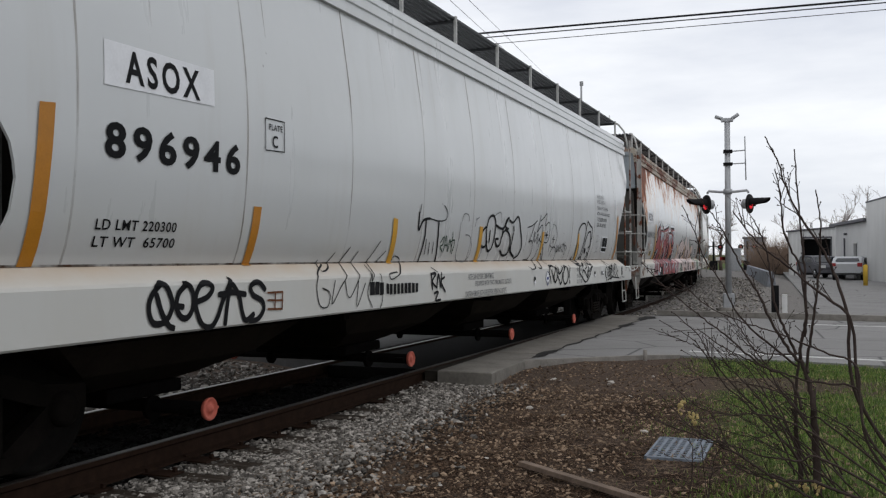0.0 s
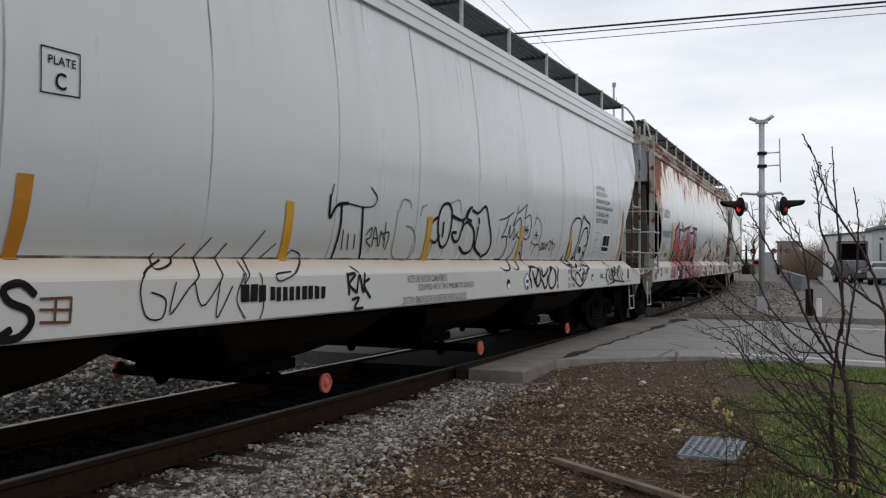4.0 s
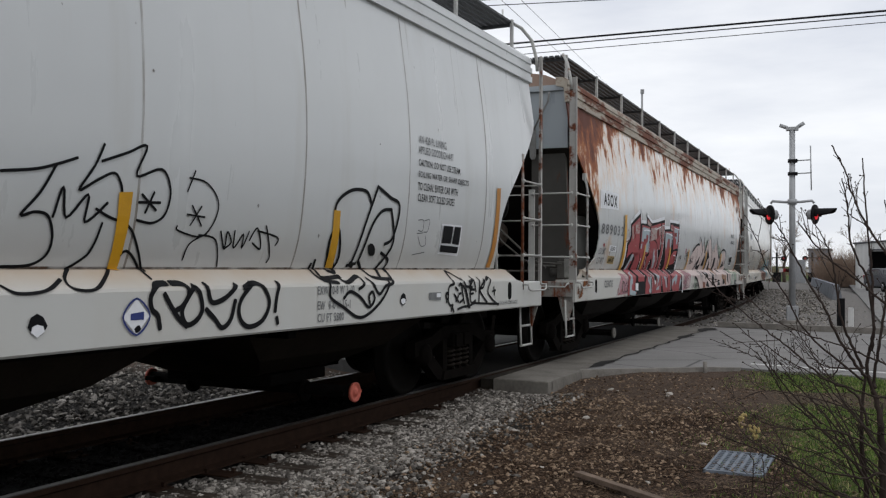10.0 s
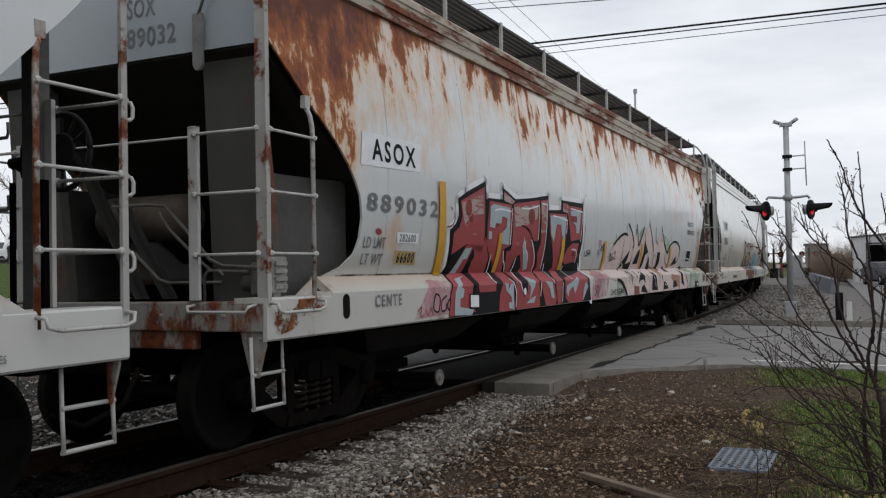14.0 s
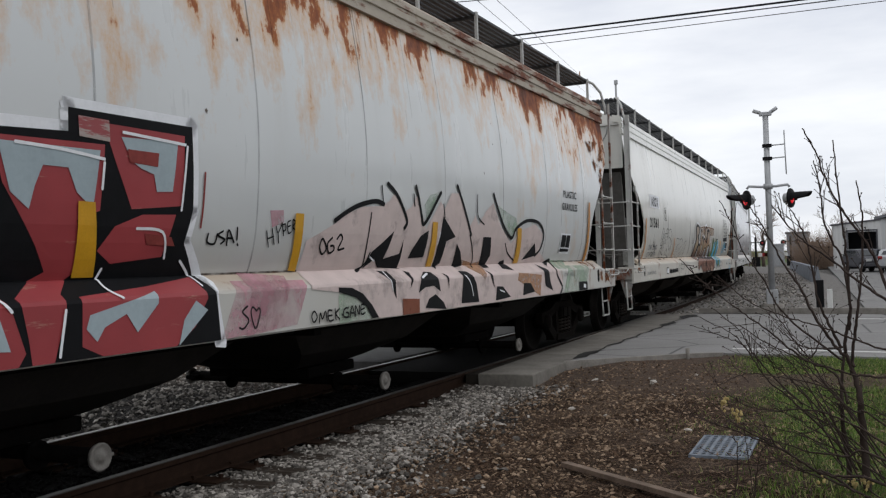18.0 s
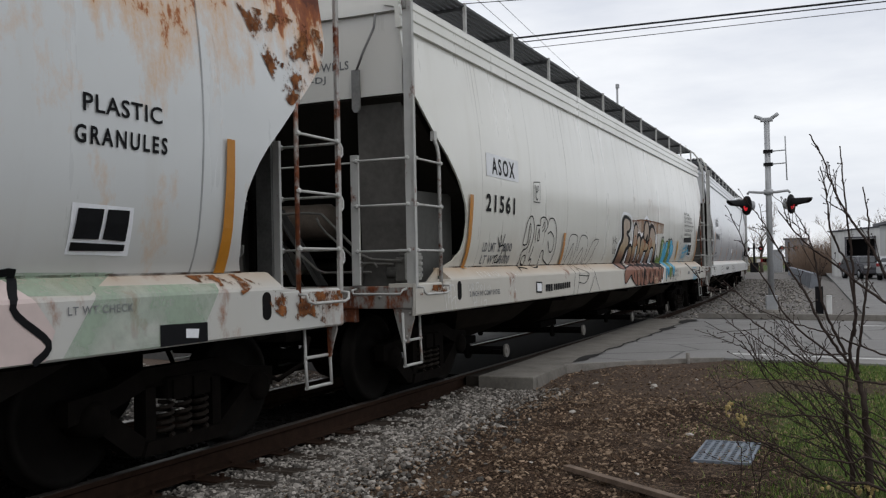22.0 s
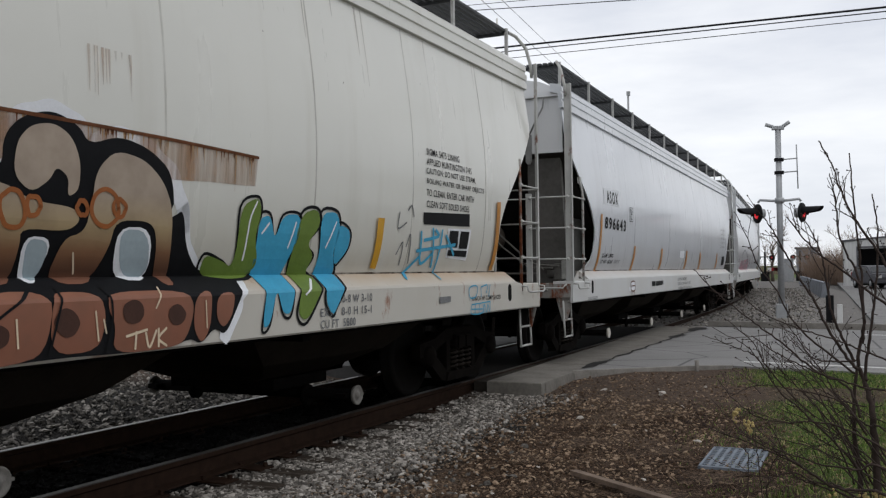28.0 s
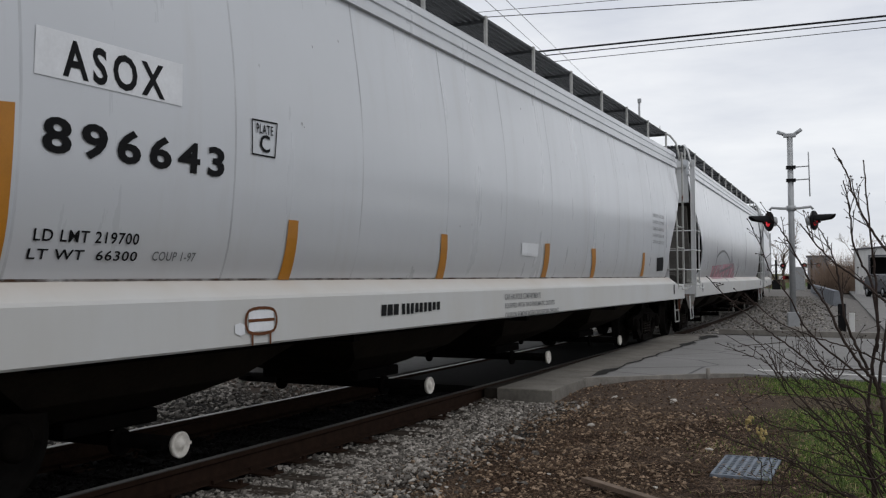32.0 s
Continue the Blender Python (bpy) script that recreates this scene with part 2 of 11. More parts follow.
def tube(bm, pts, r, seg=8, r2=None, closed=False):
    """A round bar along a line of points, tapering to r2."""
    pts = [Vector(p) for p in pts]
    rings = []
    n = len(pts)
    side = None
    for i, p in enumerate(pts):
        d = (pts[min(i + 1, n - 1)] - pts[max(i - 1, 0)]).normalized()
        if side is None:
            side = d.cross(Vector((0, 0, 1)) if abs(d.z) < 0.9 else Vector((1, 0, 0))).normalized()
        side = (side - d * side.dot(d)).normalized()
        up = d.cross(side)
        rad = r if r2 is None else r + (r2 - r) * i / max(1, n - 1)
        rings.append([bm.verts.new(p + (side * math.cos(a) + up * math.sin(a)) * rad) for a in [2 * math.pi * k / seg for k in range(seg)]])
    for a, b in zip(rings, rings[1:]):
        for k in range(seg):
            f = bm.faces.new((a[k], a[(k + 1) % seg], b[(k + 1) % seg], b[k]))
            f.smooth = seg > 5
    bm.faces.new(rings[0][::-1])
    bm.faces.new(rings[-1])
    return bm


def lathe(bm, prof, axis="x", seg=24, at=(0, 0, 0)):
    """Spin (along, radius) points round an axis."""
    rings = []
    for u, r in prof:
        ring = []
        for k in range(seg):
            a = 2 * math.pi * k / seg
            c, s = r * math.cos(a), r * math.sin(a)
            p = {"x": (u, c, s), "y": (c, u, s), "z": (c, s, u)}[axis]
            ring.append(bm.verts.new(Vector(p) + Vector(at)))
        rings.append(ring)
    for a, b in zip(rings, rings[1:]):
        for k in range(seg):
            bm.faces.new((a[k], a[(k + 1) % seg], b[(k + 1) % seg], b[k])).smooth = True
    bm.faces.new(rings[0])
    bm.faces.new(rings[-1])
    bmesh.ops.recalc_face_normals(bm, faces=bm.faces[:])
    return bm


def extrude(bm, outline, v0, v1, plane="xz"):
    """A prism: an outline in x, z drawn along y (plane xz), or in x, y drawn along z (plane xy), or in y, z along x."""
    put = {"xz": lambda a, b, c: (a, c, b), "xy": lambda a, b, c: (a, b, c), "yz": lambda a, b, c: (c, a, b)}[plane]
    A = [bm.verts.new(put(a, b, v0)) for a, b in outline]
    B = [bm.verts.new(put(a, b, v1)) for a, b in outline]
    n = len(A)
    for i in range(n):
        bm.faces.new((A[i], A[(i + 1) % n], B[(i + 1) % n], B[i]))
    bm.faces.new(A[::-1])
    bm.faces.new(B)
    bmesh.ops.recalc_face_normals(bm, faces=bm.faces[:])
    return bm


def B():
    return bmesh.new()


# ---- the hopper cars ----
HALF = 9.60
SIDE_Z = [1.40, 1.48, 1.59, 1.72, 1.90, 2.10, 2.35, 2.60, 2.80, 3.00, 3.20, 3.46, 3.67, 3.86]
SIDE_X = [1.430, 1.465, 1.500, 1.528, 1.552, 1.570, 1.582, 1.580, 1.570, 1.553, 1.530, 1.493, 1.463, 1.435]
CUT_Z = [1.36, 1.45, 1.55, 1.70, 1.93, 2.14, 2.40, 2.60, 2.80, 3.00, 3.22, 3.40, 4.5]
CUT_REAR_Z = [1.36, 1.44, 1.57, 1.69, 1.84, 1.97, 2.08, 2.23, 2.38, 2.51, 2.65, 2.94, 3.26, 4.5]
CUT_REAR_V = [8.45, 8.36, 8.33, 8.31, 8.31, 8.33, 8.38, 8.48, 8.61, 8.76, 8.90, 9.22, 9.52, 9.52]
CUT_V = [8.75, 8.42, 8.22, 8.15, 8.13, 8.20, 8.43, 8.68, 8.98, 9.22, 9.46, 9.52, 9.52]


def side_x(z):
    """Half width of a car at height z: flat sill, sloped ledge, bowed body."""
    if z <= 1.40:
        return float(np.interp(z, [1.262, 1.285, 1.392, 1.40], [1.600, 1.590, 1.452, 1.430]))
    return float(np.interp(z, SIDE_Z, SIDE_X))


def side_sheet(bm, sgn):
    """One bowed side of the body: a thin closed shell with the cut-away ends."""
    zs = sorted(set([1.38, 1.401] + SIDE_Z[1:] + [1.65, 2.0, 2.22, 2.48, 2.9, 3.1, 3.33]))
    n = 26
    skins = []
    for skin in (0.0, 0.02):
        grid = []
        for z in zs:
            front, rear = float(np.interp(z, CUT_Z, CUT_V)), float(np.interp(z, CUT_REAR_Z, CUT_REAR_V))
            grid.append([bm.verts.new((sgn * (side_x(max(z, 1.401)) - skin), -front + i / n * (front + rear), z)) for i in range(n + 1)])
        for a, b in zip(grid, grid[1:]):
            for i in range(n):
                bm.faces.new((a[i], a[i + 1], b[i + 1], b[i])).smooth = True
        skins.append(grid)
    o, q = skins
    rim = [[g[0] for g in s] + s[-1][1:] + [g[-1] for g in s[::-1]][1:] + s[0][::-1][1:-1] for s in (o, q)]
    m = len(rim[0])
    for i in range(m):
        bm.faces.new((rim[0][i], rim[0][(i + 1) % m], rim[1][(i + 1) % m], rim[1][i]))
        for r in rim:
            e = bm.edges.get((r[i], r[(i + 1) % m]))
            e.smooth = False
    bmesh.ops.recalc_face_normals(bm, faces=bm.faces[:])


CACHE = {}


def shared(name, key, make, material, parent, m=None, label=""):
    """A part whose mesh is built once for each material and then used again."""
    if (key, material.name) not in CACHE:
        bm = B()
        make(bm)
        bmesh.ops.recalc_face_normals(bm, faces=bm.faces[:])
        me = bpy.data.meshes.new(name)
        bm.to_mesh(me)
        bm.free()
        me.materials.append(material)
        CACHE[key, material.name] = me
    return twin(name, CACHE[key, material.name], parent, m, label)


def build_car(k, spec):
    paint, trim = spec["paint"], spec["trim"]
    car = thing("hopper_car", car_pose(k, 0), spec["label"], "rail car", "hopper cars of the train")
    for sgn in (1, -1):
        shared("side_sheet", "sheet" + str(sgn), lambda bm: side_sheet(bm, sgn), paint, car)
    # roof
    bm = B()
    prof = [(1.30, 4.17), (1.1, 4.26), (0.7, 4.34), (0.25, 4.38), (-0.25, 4.38), (-0.7, 4.34), (-1.1, 4.26), (-1.30, 4.17), (-1.3, 4.10), (1.3, 4.10)]
    part("roof", extrude(bm, prof, -9.5, 9.5), trim, car)
    # stepped eave rails
    for sgn in (1, -1):
        bm = B()
        o = [(1.42, 3.83), (1.475, 3.84), (1.475, 3.915), (1.455, 3.925), (1.455, 3.955), (1.475, 3.965), (1.475, 4.03), (1.45, 4.045),
             (1.45, 4.075), (1.465, 4.085), (1.46, 4.15), (1.42, 4.19), (1.28, 4.21), (1.28, 4.08), (1.40, 4.05)]
        part("eave_rail", extrude(bm, [(sgn * x, z) for x, z in o], -9.56, 9.56), spec.get("eave", paint), car)
        # side sill with its ledge, dropped ends
        bm = B()
        outline = [(1.585, 0.93), (1.600, 0.945), (1.600, 1.262), (1.590, 1.285), (1.452, 1.392), (1.425, 1.40), (1.39, 1.40), (1.39, 1.36), (1.56, 1.23), (1.56, 0.93)]
        extrude(bm, [(sgn * x, z) for x, z in outline], -8.72, 8.72)
        for e in (1, -1):
            low = [(1.585, 0.93), (1.600, 0.945), (1.600, 1.235), (1.590, 1.25), (1.30, 1.25), (1.30, 1.21), (1.56, 1.21), (1.56, 0.93)]
            extrude(bm, [(sgn * x, z) for x, z in low], e * 8.72, e * HALF)
            wedge = [(e * 8.72, 1.24), (e * 8.72, 1.395), (e * 8.74, 1.395), (e * 9.0, 1.25)]
            extrude(bm, wedge, sgn * 1.425, sgn * 1.44, "yz")
            wedge2 = [(e * 8.70, 1.25), (e * 8.70, 1.28), (e * 8.96, 1.24), (e * 8.96, 1.22)]
            extrude(bm, wedge2, sgn * 1.44, sgn * 1.596, "yz")
        sill = part("side_sill", bm, spec["sill"], car, spec.get("sill_label", ""))
        for e in (1, -1):
            o = []
            for i in range(20):
                a = 2 * math.pi * i / 20
                o.append((e * 8.50 + 0.055 * math.cos(a), 1.145 + 0.05 * math.sin(a) + (0.055 if math.sin(a) > 0 else -0.055)))
            # no hole is cut: a black disc carries the opening's shade
            part("jacking_hole_disc", extrude(B(), o, sgn * 1.595, sgn * 1.603, "yz"), M["hole"], sill, "flat black oval painted as the shade of an opening")
    return car


def bolt(bm, p, r=0.022):
    bmesh.ops.create_icosphere(bm, subdivisions=1, radius=r, matrix=Matrix.Translation(p))


def car_end(car, e, spec):
    """The open end of a car: end panel, slope sheet, posts, ladders, steps, coupler. Built for the +y end, turned for the other."""
    trim = spec["trim"]
    rail_m = spec.get("rail", trim)
    R = pose(0, 0, 0, 0, 0, 0 if e > 0 else 180)

    def end_panel(bm):
        extrude(bm, [(-1.44, 3.18), (1.44, 3.18), (1.44, 3.9), (1.40, 4.14), (0.9, 4.30), (0, 4.36), (-0.9, 4.30), (-1.40, 4.14), (-1.44, 3.9)], 9.44, 9.48)
        box(bm, (-1.42, 9.47, 4.02), (1.42, 9.53, 4.10))

    shared("end_panel", "end_panel", end_panel, spec.get("panel", trim), car, R)
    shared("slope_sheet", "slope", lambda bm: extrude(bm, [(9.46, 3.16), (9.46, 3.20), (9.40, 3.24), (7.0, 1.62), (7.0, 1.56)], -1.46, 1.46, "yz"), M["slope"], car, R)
    for s in (1, -1):
        S = R
        k = str(s)

        def inner(bm):
            o = [(s * (1.20 + 0.10 * (i / 6) ** 2), 8.95 - 0.95 * i / 6) for i in range(7)]
            extrude(bm, o + [(x - s * 0.03, y) for x, y in o[::-1]], 1.22, 2.25, "xy")
        if e < 0:
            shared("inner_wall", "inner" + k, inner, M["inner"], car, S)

        def post(bm):
            face = 1.495 if e < 0 else 1.57
            extrude(bm, [(s * face, 9.56), (s * 1.595, 9.56), (s * 1.595, 9.548), (s * 1.608, 9.548), (s * 1.608, 9.595), (s * 1.595, 9.595), (s * 1.595, 9.572), (s * face, 9.572)], 1.20, 4.18, "xy")
        shared("corner_post", "post" + k + str(e), post, spec.get("post", rail_m), car, S)

        def stile(bm):
            tube(bm, [(s * 1.585, 8.95, 1.15), (s * 1.585, 8.95, 2.58), (s * 1.575, 8.965, 2.68), (s * 1.555, 9.0, 2.76)], 0.020, 6)
            box(bm, (s * 1.53, 8.96, 2.74), (s * 1.575, 9.03, 2.84))
        shared("ladder_stile", "stile" + k, stile, spec.get("stile", rail_m) if e > 0 else rail_m, car, S)

        def stile2(bm):
            box(bm, (s * 0.90, 9.585, 1.24), (s * 0.975, 9.62, 2.56), 0.006)
        shared("ladder_stile", "stile2" + k, stile2, rail_m, car, S)
        for z in (1.58, 2.04, 2.50):
            def rung(bm):
                tube(bm, [(s * 1.60, 8.95, 0), (s * 1.60, 9.54, 0)], 0.012, 6)
                bolt(bm, (s * 1.605, 8.95, 0), 0.026)
                bolt(bm, (s * 1.605, 9.54, 0), 0.026)

            def rung2(bm):
                if e < 0:
                    tube(bm, [(s * 0.94, 9.63, 0), (s * 1.56, 9.63, 0)], 0.013, 6)
                else:
                    tube(bm, [(s * 0.94, 9.63, 0), (s * 1.52, 9.65, 0), (s * 1.56, 9.67, -0.01), (s * 1.57, 9.675, -0.04), (s * 1.57, 9.675, -0.10), (s * 1.57, 9.65, -0.12), (s * 1.57, 9.59, -0.12)], 0.013, 6)
                bolt(bm, (s * 0.97, 9.635, 0), 0.026)
                bolt(bm, (s * 1.55, 9.635, 0), 0.026)
            shared("rung", "rung" + k, rung, rail_m, car, R @ Matrix.Translation((0, 0, z)))
            shared("rung", "rung2" + k + str(e), rung2, rail_m, car, R @ Matrix.Translation((0, 0, z)))

        def grab(bm):
            tube(bm, [(s * 1.60, 8.93, 1.215), (s * 1.675, 8.93, 1.21), (s * 1.68, 8.94, 1.16), (s * 1.68, 9.02, 1.14), (s * 1.68, 9.50, 1.14), (s * 1.68, 9.56, 1.16), (s * 1.675, 9.57, 1.21), (s * 1.60, 9.57, 1.215)], 0.013, 6)
        shared("grab_iron", "grab" + k, grab, rail_m, car, S)

        def grab2(bm):
            tube(bm, [(s * 0.93, 9.60, 1.20), (s * 0.93, 9.69, 1.19), (s * 0.95, 9.70, 1.15), (s * 1.48, 9.70, 1.15), (s * 1.50, 9.69, 1.19), (s * 1.50, 9.60, 1.20)], 0.013, 6)
        shared("grab_iron", "grab2" + k, grab2, rail_m, car, S)

        def stirrup(bm):
            for v in (9.22, 9.60):
                tube(bm, [(s * 1.45, v, 0.96), (s * 1.46, v, 0.62), (s * 1.47, v, 0.43)], 0.014, 6)
            for z in (0.43, 0.68):
                tube(bm, [(s * 1.465, 9.21, z), (s * 1.465, 9.61, z)], 0.015, 6)
        shared("stirrup_step", "stirrup" + k, stirrup, rail_m, car, S)

        def strap(bm):
            near = 1.33 if e < 0 else 1.46
            extrude(bm, [(s * near, 1.0), (s * 1.56, 1.0), (s * 1.56, 0.90), (s * 1.49, 0.66), (s * (near + 0.09 if e < 0 else 1.47), 0.66)], 9.55, 9.57)
            for x, z in ((near + 0.05, 0.95), (1.52, 0.95), (1.48, 0.72)):
                bolt(bm, (s * x, 9.575, z), 0.016)
        shared("step_bracket", "strap" + k + str(e), strap, M["end_rust"], car, S)

        def endpost(bm):
            a = [(s * 0.86, 9.40, 3.3), (s * 1.36, 9.40, 3.3), (s * 1.42, 9.22, 1.2), (s * 0.80, 9.22, 1.2)]
            b = [(x, y - 0.10, z) for x, y, z in a]
            va, vb = [bm.verts.new(p) for p in a], [bm.verts.new(p) for p in b]
            for i in range(4):
                bm.faces.new((va[i], va[(i + 1) % 4], vb[(i + 1) % 4], vb[i]))
            bm.faces.new(va)
            bm.faces.new(vb)
        if e < 0 or s < 0:
            shared("end_post", "endpost" + k, endpost, spec.get("endpost", M["end_shaded"]) if e < 0 else M["slope"], car, S)

        def hanger(bm):
            o = [(s * 0.875, 3.46), (s * 0.965, 3.46), (s * 0.965, 3.06), (s * 0.94, 3.02), (s * 0.90, 3.02), (s * 0.875, 3.06)]
            extrude(bm, o, 9.50, 9.53)
            tube(bm, [(s * 0.93, 9.52, 3.45), (s * 1.02, 9.54, 3.62), (s * 1.16, 9.55, 3.86), (s * 1.18, 9.55, 4.0)], 0.013, 6)
        shared("lift_strap", "hanger" + k, hanger, M["stand_light"], car, S)

        def toprail(bm):
            tube(bm, [(s * 1.30, 9.28, 4.58), (s * 1.36, 9.46, 4.55), (s * 1.46, 9.58, 4.40), (s * 1.52, 9.60, 4.15), (s * 1.53, 9.60, 4.0)], 0.022, 8)
        shared("roof_handrail", "toprail" + k, toprail, rail_m, car, S)

    def cross(bm):
        tube(bm, [(-0.97, 9.60, 2.49), (0.97, 9.60, 2.49)], 0.010, 6)
    shared("cross_rod", "cross", cross, rail_m, car, R)

    def endsill(bm):
        box(bm, (-1.58, 9.46, 1.00), (1.58, 9.60, 1.225), 0.012)
        box(bm, (-0.9, 9.5, 0.86), (0.9, 9.58, 1.0), 0.01)
        for x in (-1.2, -0.6, 0.6, 1.2):
            bolt(bm, (x, 9.605, 1.12), 0.02)
    shared("end_sill", "endsill", endsill, spec.get("endsill", trim), car, R)
    shared("end_deck", "deck", lambda bm: box(bm, (-1.38, 7.6, 1.12), (1.38, 9.45, 1.20)), M["shaded_steel"], car, R)

    def tank(bm):
        lathe(bm, [(-0.55, 0.02), (-0.53, 0.14), (-0.45, 0.21), (0.45, 0.21), (0.53, 0.14), (0.55, 0.02)], "x", 18, (0.36, 8.7, 1.95))
    if e < 0:
        shared("air_tank", "tank", tank, M["tank"], car, R)

    def pipes(bm):
        tube(bm, [(0.30, 9.2, 2.03), (-0.10, 9.2, 2.03), (-0.28, 9.2, 2.01), (-0.50, 9.22, 1.82), (-0.83, 9.3, 1.55), (-0.95, 9.3, 1.50), (-1.3, 9.3, 1.48)], 0.016, 6)
        tube(bm, [(-0.22, 9.2, 1.97), (-0.25, 9.2, 1.90), (-0.34, 9.2, 1.80), (-0.70, 9.26, 1.54), (-0.85, 9.3, 1.46), (-1.2, 9.3, 1.45)], 0.014, 6)
        tube(bm, [(0.05, 9.2, 1.62), (-0.25, 9.25, 1.40), (-0.35, 9.25, 1.37), (-0.94, 9.3, 1.37)], 0.014, 6)
        tube(bm, [(-0.94, 9.5, 1.23), (-0.94, 9.5, 1.42), (-0.98, 9.5, 1.46), (-1.08, 9.5, 1.46), (-1.12, 9.5, 1.42)], 0.013, 6)

    def valve_block(bm):
        box(bm, (-1.45, 9.13, 1.28), (-1.34, 9.32, 1.56), 0.012)
        for z in (1.31, 1.37, 1.43, 1.49):
            box(bm, (-1.47, 9.15, z), (-1.44, 9.30, z + 0.035), 0.004)
        box(bm, (-1.42, 9.18, 1.21), (-1.36, 9.27, 1.28))
    if e < 0:
        shared("valve_block", "valveblock", valve_block, M["valve"], car, R, "pale grey ribbed valve casting")

    def diagonals(bm):
        for (xa, za), (xb, zb) in (((1.0, 2.68), (0.20, 1.23)), ((0.45, 2.10), (-0.12, 1.23))):
            extrude(bm, [(xa, za), (xa - 0.10, za), (xb - 0.10, zb), (xb, zb)], 8.98, 9.0)
            extrude(bm, [(xa, za), (xa - 0.02, za), (xb - 0.02, zb), (xb, zb)], 8.98, 9.06)
    if e < 0:
        shared("brake_pipe", "pipes", pipes, M["pipe"], car, R)
        shared("end_brace", "diagonals", diagonals, M["brace"], car, R)

    def valve(bm):
        box(bm, (1.22, 9.12, 1.26), (1.40, 9.30, 1.52), 0.02)
        box(bm, (1.24, 9.16, 1.52), (1.36, 9.26, 1.62), 0.02)
        lathe(bm, [(1.10, 0.02), (1.10, 0.07), (1.24, 0.07), (1.24, 0.02)], "x", 12, (0, 9.2, 1.36))
    if e < 0:
        shared("brake_valve", "valve", valve, M["pipe"], car, R @ Matrix.Scale(-1, 4, (1, 0, 0)))

    def coupler(bm):
        box(bm, (-0.20, 9.5, 0.66), (0.20, 9.80, 1.0), 0.02)
        box(bm, (-0.075, 9.75, 0.77), (0.075, 10.10, 0.98), 0.02)
        box(bm, (-0.20, 10.05, 0.72), (0.16, 10.30, 1.02), 0.05)
        tube(bm, [(-0.35, 9.6, 0.7), (-0.4, 9.8, 0.45), (-0.3, 10.1, 0.32), (-0.15, 10.28, 0.42)], 0.025, 6)
    shared("coupler", "coupler", coupler, M["truck"], car, R)
    if e > 0:
        def stand_channel(bm):
            extrude(bm, [(0.75, 9.55), (0.91, 9.55), (0.91, 9.63), (0.89, 9.63), (0.89, 9.57), (0.77, 9.57), (0.77, 9.63), (0.75, 9.63)], 1.21, 3.22, "xy")
            for z in (1.5, 1.9, 2.3, 2.7):
                bolt(bm, (0.83, 9.575, z), 0.018)
        shared("brake_stand", "stand", stand_channel, M["stand"], car, R, "grey steel brake stand channel")

        def gear(bm):
            box(bm, (0.58, 9.54, 1.21), (0.65, 9.62, 2.05), 0.01)
            box(bm, (0.40, 9.56, 2.06), (0.58, 9.70, 2.30), 0.04)
            tube(bm, [(0.20, 9.68, 2.19), (0.45, 9.66, 2.19)], 0.04, 8)
            tube(bm, [(0.30, 9.60, 1.21), (0.30, 9.60, 2.05)], 0.022, 6)
            tube(bm, [(0.20, 9.74, 2.19), (0.20, 9.86, 2.19)], 0.05, 10)
        # the pale car carries its wheel nearer to the ladder
        near = spec.get("wheel_shift", 0.08)
        W = R @ Matrix.Translation((near, 0, 0.08 if near > 0.2 else -0.02))
        shared("brake_gear", "gear", gear, M["shaded_steel"], car, R @ Matrix.Translation((min(near, 0.3), 0, 0)))

        def wheel(bm):
            n = 28
            c = Vector((0.20, 9.86, 2.19))
            ring = [c + Vector((0.255 * math.cos(2 * math.pi * i / n), 0, 0.255 * math.sin(2 * math.pi * i / n))) for i in range(n + 1)]
            tube(bm, ring, 0.020, 6)
            for i in range(12):
                a = 2 * math.pi * i / 12
                tube(bm, [c + Vector((0.12 * math.cos(a), 0, 0.12 * math.sin(a))), c + Vector((0.255 * math.cos(a), 0, 0.255 * math.sin(a)))], 0.011, 5)
            lathe(bm, [(9.84, 0.12), (9.86, 0.13), (9.88, 0.10), (9.89, 0.03)], "y", 20, (c.x, 0, c.z))
        shared("brake_wheel", "wheel", wheel, M["brake_wheel"], car, W, "black hand brake wheel with spokes")

        def thin_post(bm):
            tube(bm, [(-0.04, 9.60, 1.22), (-0.04, 9.60, 2.52)], 0.017, 6)
        shared("platform_post", "platpost", thin_post, rail_m, car, R)
        for z in (1.55, 1.88, 2.36):
            def rod(bm):
                tube(bm, [(-0.10, 9.60, 0.05), (-0.08, 9.64, 0.0), (0.50, 9.64, 0.0), (0.54, 9.62, 0.03), (0.56, 9.60, 0.09)], 0.012, 6)
            shared("platform_rod", "platrod", rod, rail_m, car, R @ Matrix.Translation((0, 0, z)))


